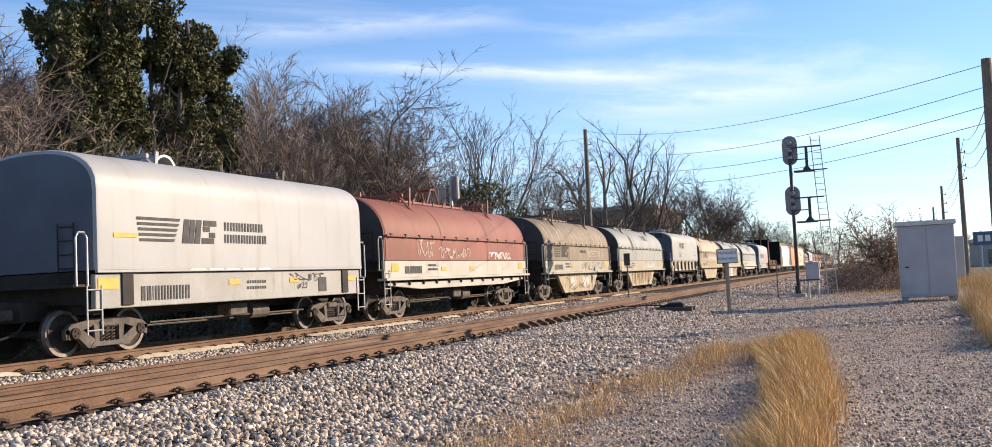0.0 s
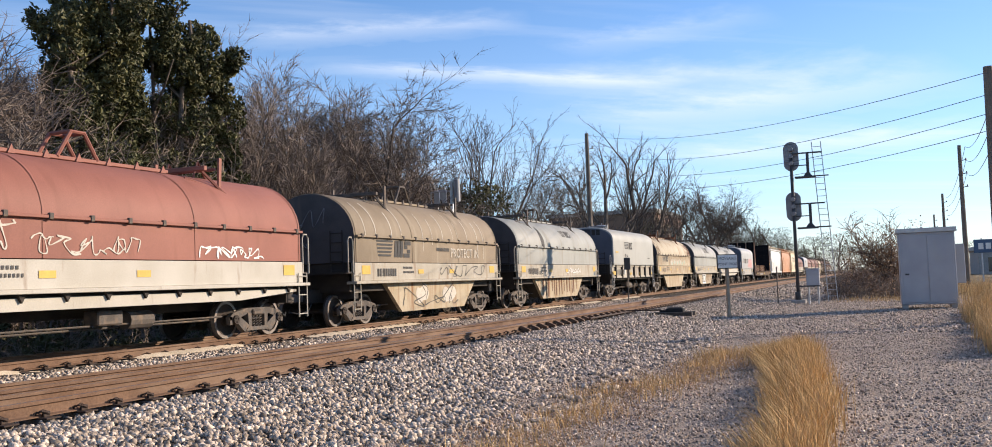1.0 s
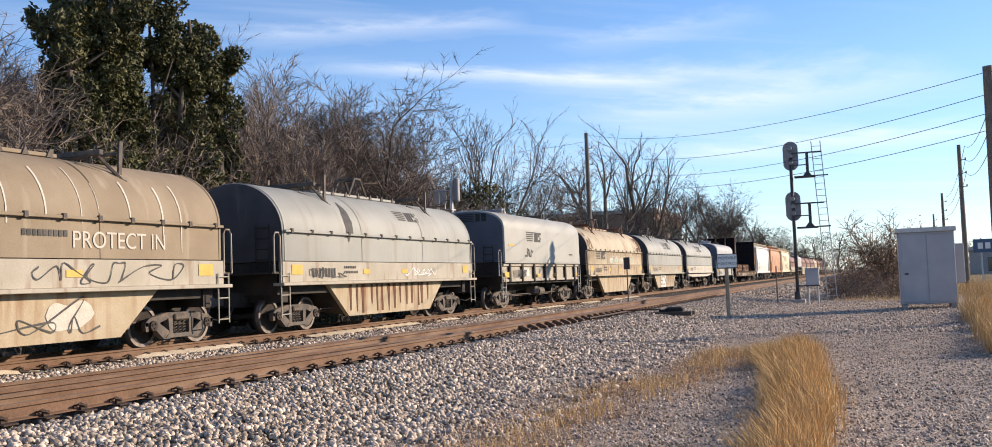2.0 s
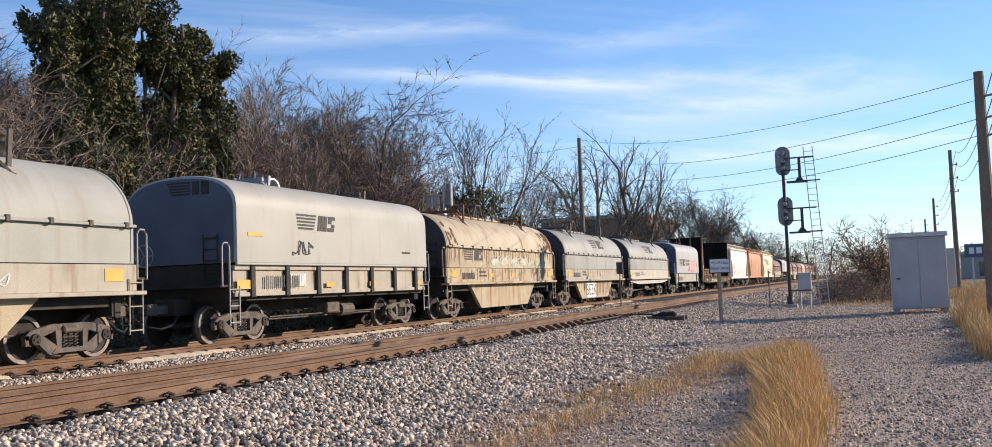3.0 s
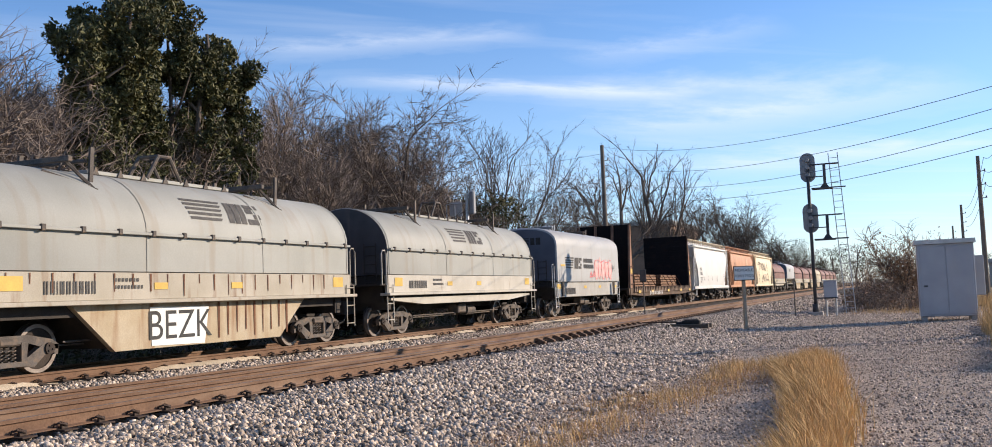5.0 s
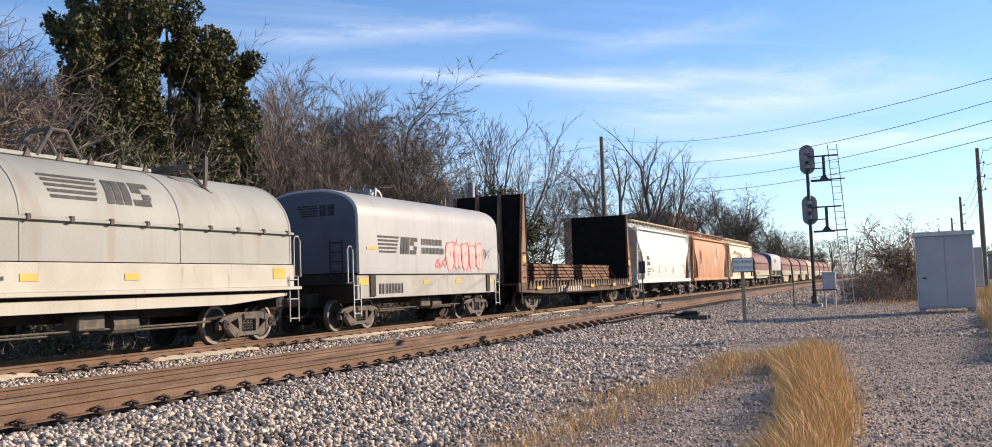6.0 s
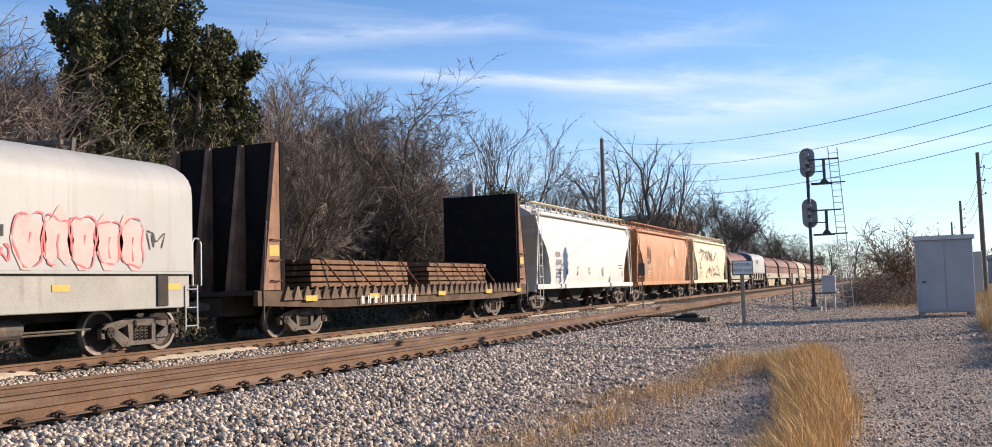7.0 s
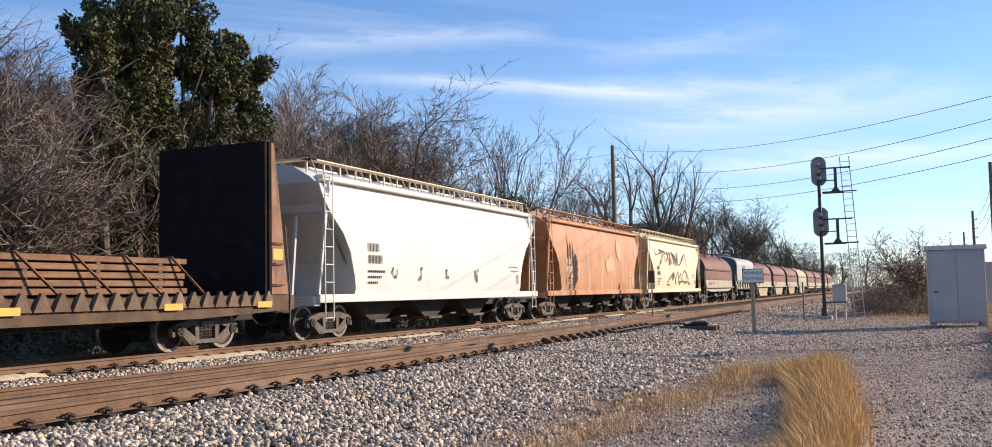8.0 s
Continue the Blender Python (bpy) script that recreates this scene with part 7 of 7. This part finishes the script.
limbed_tree(88, -25, 70.5, 11.6, [(0.12, 0, 1.0), (0.35, 0.1, 0.85)], "bare tree with a fine rounded crown", wide=40)
limbed_tree(89, -25, 95.0, 15.6, [(-0.42, 0.0, 0.95), (-0.1, 0.1, 1.0), (-0.75, 0.0, 0.7)], "old bare tree with crooked heavy limbs", wide=34, fat=2.5, levels=4, twig=1.1, fan=5, shoots="dark_twig")
limbed_tree(90, -24, 101.0, 17.6, [(0.3, 0.0, 1.0), (0.02, 0.1, 0.8), (0.55, 0.0, 0.85)], "tall bare tree with a wide fan of heavy limbs", wide=28, fat=2.5, levels=4, twig=1.1, fan=5, shoots="dark_twig")
limbed_tree(91, -25, 133.0, 15.0, [(0.0, 0.0, 1.0), (0.25, 0.1, 0.8)], "bare tree far along the line", wide=30, fat=2.2, levels=4, twig=1.2, shoots="dark_twig")
limbed_tree(92, -25, 157.0, 17.0, [(0.25, 0.0, 1.0), (-0.3, 0.1, 0.9), (0.55, 0.1, 0.8)], "wide bare tree with a dense brown crown", wide=38, fat=2.3, twig=1.3, fan=5, shoots="dark_twig")
limbed_tree(93, -26, 172.0, 15.5, [(0.0, 0.0, 1.0), (0.4, 0.1, 0.8)], "round-crowned bare tree far along the line", wide=38, fat=2.2, twig=1.3, fan=6, shoots="dark_twig")
limbed_tree(94, -26, 240.0, 15.5, [(0.0, 0.0, 1.0), (0.3, 0.1, 0.8)], "distant bare tree with a round crown", wide=36, fat=2.6, levels=4, twig=1.5, fan=6, shoots="dark_twig")

def twig_mass(name, seed, count, box_x, box_y, top, label):
    """Fine bare twigs too many to tell apart: thin upward slivers under a skyline that top(y) gives."""
    g = np.random.default_rng(seed)
    x, y = g.uniform(*box_x, count), g.uniform(*box_y, count)
    h = np.array([top(b) for b in y]) * (0.75 + 0.25 * np.array([noise.noise((a * 0.35, b * 0.35, 9.0)) for a, b in zip(x, y)]))
    z = -0.8 + h * g.uniform(0, 1, count) ** 0.75
    d = g.normal(size=(count, 3)) * np.array([0.7, 0.7, 0.5]) + np.array([0, 0, 0.4])
    d /= np.linalg.norm(d, axis=1)[:, None]
    side_v = np.cross(d, g.normal(size=(count, 3)))
    side_v /= np.linalg.norm(side_v, axis=1)[:, None]
    ln, wd = g.uniform(0.3, 1.0, count)[:, None], g.uniform(0.007, 0.016, count)[:, None]
    p = np.stack([x, y, z], 1)
    vs = np.stack([p - side_v * wd, p + side_v * wd, p + d * ln], 1).reshape(-1, 3)
    me = bpy.data.meshes.new(name)
    me.from_pydata(vs.tolist(), [], [(3 * i, 3 * i + 1, 3 * i + 2) for i in range(count)])
    me.materials.append(M["twig"])
    tagged(new(name, me), label, "twigs", kind="stuff")


def skyline(y):
    knots = [(8, 10.5), (22, 11.0), (27, 10.0), (31, 7.5), (38, 7.2), (50, 7.0), (56, 5.0), (62, 2.8), (80, 2.4), (130, 2.2), (300, 2.5)]
    for (a, ha), (b, hb) in zip(knots, knots[1:]):
        if a <= y <= b:
            return ha + (hb - ha) * (y - a) / (b - a)
    return 4.0


twig_mass("wood_twigs", 71, 60000, (-34, -25.2), (9, 60), skyline, "dense mass of fine bare twigs in the wood")
twig_mass("deep_wood_twigs", 73, 110000, (-33, -25.5), (17, 31), skyline, "thick tangle of fine bare twigs behind the ivy trees")
twig_mass("far_wood_twigs", 72, 14000, (-34, -22.5), (60, 200), skyline, "fine bare twigs farther along the wood")

# tall trees wrapped in ivy at the wood's edge
def ivy_tree(seed, x, y, height, foot, r, clumps, label):
    """A trunk with a few limbs, hung with small tufts of ivy from foot to top."""
    g = random.Random(seed)
    limbs = bmesh.new()
    line = [Vector((0.25 * math.sin(k * 0.9 + seed), 0.25 * math.cos(k * 1.3 + seed), height * 0.95 * k / 7)) for k in range(8)]
    tube(limbs, line, [(0.24 - 0.026 * k) * min(1.0, 1.35 - foot) for k in range(8)], 8)
    t = thing("ivy_tree", pose(x, y, ground_z(x, y) - 0.05), label, "tree", "ivy-covered trees")
    bm = bmesh.new()
    arms = []
    for k in range(7):
        p = line[2 + k % 6].lerp(line[1 + k % 6], g.random())
        a = g.uniform(0, 6.28)
        q = p + Vector((r * 1.15 * math.cos(a), r * 1.15 * math.sin(a), g.uniform(0.6, 1.8)))
        if q.z < height:
            tube(limbs, [p, p.lerp(q, 0.5) + Vector((0, 0, -0.1)), q], [0.07, 0.05, 0.025], 5)
            arms.append((p, q))
    for k in range(clumps):
        h = foot + (1 - foot) * (k + g.random()) / clumps
        if arms and k % 4 == 0:
            p, q = g.choice(arms)
            c = p.lerp(q, g.uniform(0.4, 1.08))
            if c.z < foot * height:
                continue
        else:
            a, off = g.uniform(0, 6.28), r * (1 - 0.45 * max(0.0, h - 0.5)) * g.uniform(0.2, 1.0) ** 0.7
            i = min(6, int(h * 7))
            c = line[i].lerp(line[i + 1], h * 7 - i) + Vector((off * math.cos(a), off * math.sin(a), g.uniform(-0.2, 0.2)))
        w = g.uniform(0.22, 0.5)
        leaves(bm, g, c, (w, w, w * g.uniform(0.8, 1.4)), int(430 * w), 0.1, 0.35)
    part("trunk", limbs, "bark", t)
    part("ivy", bm, "ivy", t, "dense dark green ivy")
    return t


ivy_tree(31, -24.0, 24.3, 11.6, 0.45, 1.0, 60, "tall ivy-hung tree with its lower trunk bare")
ivy_tree(40, -24.8, 25.2, 12.6, 0.3, 1.3, 90, "broad ivy-covered tree at the wood's edge")
ivy_tree(39, -24.0, 26.0, 13.0, 0.42, 1.2, 80, "tall ivy-covered tree reaching above its neighbours")
ivy_tree(38, -24.4, 27.0, 14.4, 0.05, 0.85, 95, "narrow trunk smothered in dark green ivy to its top")
ivy_tree(33, -25.5, 26.2, 13.4, 0.2, 1.2, 80, "tall ivy-covered tree behind others")
ivy_tree(32, -24.2, 28.4, 14.4, 0.76, 1.2, 44, "tall thin tree with ivy only at its top")
ivy_tree(37, -24.2, 28.3, 7.6, 0.0, 1.2, 90, "low ivy-covered stump of a tree")
ivy_tree(34, -24.0, 29.5, 11.9, 0.0, 1.1, 110, "ivy-covered tree with gaps in its crown")
ivy_tree(36, -24.2, 30.6, 13.3, 0.0, 1.25, 150, "ivy-covered tree with a ragged outline")
ivy_tree(35, -24.0, 31.8, 11.8, 0.0, 1.0, 95, "ivy-covered tree at the end of the row")
ivy_tree(41, -25.6, 30.6, 9.5, 0.0, 1.1, 70, "ivy-covered tree deeper in the wood")

# undergrowth: thickets of thin stems with a few old leaves
def thicket(name, x0, x1, y0, y1, count, h, leaf, leafy, seed, label, cat="thicket"):
    g = random.Random(seed)
    verts, faces = [], []

    def stick(p, q, r):
        d = (q - p).normalized()
        a = d.cross(Vector((0.2, 0.9, 0.3))).normalized()
        b = d.cross(a)
        k = len(verts)
        verts.extend([p + a * r, p - a * r * 0.5 + b * r * 0.86, p - a * r * 0.5 - b * r * 0.86, q])
        faces.extend([(k, k + 1, k + 3), (k + 1, k + 2, k + 3), (k + 2, k, k + 3)])
    for _ in range(count):
        x, y = g.uniform(x0, x1), g.uniform(y0, y1)
        p = Vector((x, y, ground_z(x, y)))
        hh = h * g.uniform(0.35, 1.1)
        q = p + Vector((g.gauss(0, 0.25) * hh, g.gauss(0, 0.25) * hh, hh))
        stick(p, q, 0.016 + 0.008 * hh * g.random())
        for _ in range(5):
            t = g.uniform(0.3, 0.95)
            s = p.lerp(q, t)
            stick(s, s + Vector((g.gauss(0, 0.3), g.gauss(0, 0.3), g.uniform(0, 0.5))) * (0.4 + 0.35 * hh), 0.011)
    me = bpy.data.meshes.new(name)
    me.from_pydata([tuple(v) for v in verts], [], faces)
    me.materials.append(M["twig"])
    ob = tagged(new(name, me), label, cat, kind="stuff")
    if leafy:
        bm = bmesh.new()
        for _ in range(leafy):
            x, y = g.uniform(x0, x1), g.uniform(y0, y1)
            hh = h * g.uniform(0.1, 0.85)
            leaves(bm, g, (x, y, ground_z(x, y) + hh), (0.5, 0.5, 0.45), 60, 0.085, 0.1)
        tagged(link(name + "_leaves", bm, leaf), "old leaves and evergreen sprays hanging in " + label, "foliage", kind="stuff")
    return ob


thicket("wood_undergrowth", -33, -21.5, 14, 60, 3000, 2.0, "brush_leaf", 420, 41, "dense bare undergrowth along the wood's edge")
thicket("far_undergrowth", -30, -21.5, 60, 130, 1500, 1.6, "brush_leaf", 260, 42, "bare undergrowth farther along the line")
thicket("trackside_weeds", -21.5, -18.2, 8, 60, 1500, 0.9, "brush_leaf", 260, 43, "low weeds behind the train")

# straggling bush beside the mast, with a few old leaves
def bush(x, y, h, seed, label):
    limbs, twigs = bare_tree(seed, h, spread=0.95, trunks=5, levels=5, twiggy=0.4)
    t = thing("bush", pose(x, y, ground_z(x, y) - 0.05), label, "bush")
    part("stem", limbs, "bark", t)
    g = random.Random(seed)
    for k in range(14):
        leaves(twigs, g, (g.gauss(0, h * 0.25), g.gauss(0, h * 0.25), h * g.uniform(0.2, 0.95)), (0.65, 0.65, 0.6), 20, 0.07, 0.0)
    part("foliage", twigs, "red_leaf", t, "thin twigs with a few brown leaves")


bush(0.4, 60.0, 5.0, 61, "straggling half-bare bush with brown leaves by the road")
bush(-0.5, 66.0, 2.6, 62, "half-bare roadside bush with brown leaves")
bush(1.6, 70.0, 2.8, 63, "half-bare roadside bush with brown leaves behind the cabinet")
thicket("road_brush", -2.6, 2.2, 54, 90, 1100, 1.3, "red_leaf", 130, 45, "dry brush between track and road")
thicket("horizon_wood", -45, 25, 260, 330, 1500, 9.0, "brush_leaf", 420, 46, "distant wood along the horizon")


def evergreen(x, y, h, r, seed):
    g = random.Random(seed)
    t = thing("evergreen_tree", pose(x, y, ground_z(x, y) - 0.05), "rounded dark evergreen tree in the wood's edge", "tree", "evergreen trees")
    limbs, twigs = bare_tree(seed, h, spread=0.5, levels=3)
    twigs.free()
    part("trunk", limbs, "bark", t)
    bm = bmesh.new()
    for k in range(16):
        a = g.uniform(0, 6.28)
        leaves(bm, g, (r * 0.6 * math.cos(a), r * 0.6 * math.sin(a), h * g.uniform(0.3, 0.92)), (r * 0.45, r * 0.45, h * 0.12), 260, 0.13)
    part("crown", bm, "brush_leaf", t)


for x, y, h, r in ((-24, 57.5, 8.6, 2.6), (-23.5, 61.5, 7.2, 2.4), (-27, 56.5, 8.4, 2.6), (-24, 20, 3.0, 1.5), (-29.5, 16, 8.5, 3.0), (-30, 20.5, 9.0, 3.0), (-29.5, 24.5, 8.0, 3.0), (-25, 125, 9.5, 4.0), (-22, 225, 12, 5), (-10, 300, 13, 6), (-16, 280, 11, 5)):
    evergreen(x, y, h, r, int(h * 10 + y))



# ---- what moves ----
def motions():
    """The train rolls towards the camera and past it at an even pace; the wheels of the nearer cars turn with it."""
    times = [0.0, 1.0, 2.0, 3.0, 4.0, 5.0, 6.0, 7.0, 8.0]
    for ob, u in MOVERS:
        z = ob.matrix_basis.translation.z
        walk(ob, [(t, pose(TRAIN_X, u - SPEED * t, z)) for t in times])
    turn = math.degrees(SPEED / FPS / 0.457)
    for ws, q in SPINNERS:
        walk(ws, [(k / FPS, pose(0, q, 0.457, (turn * k) % 360)) for k in range(241)])


motions()
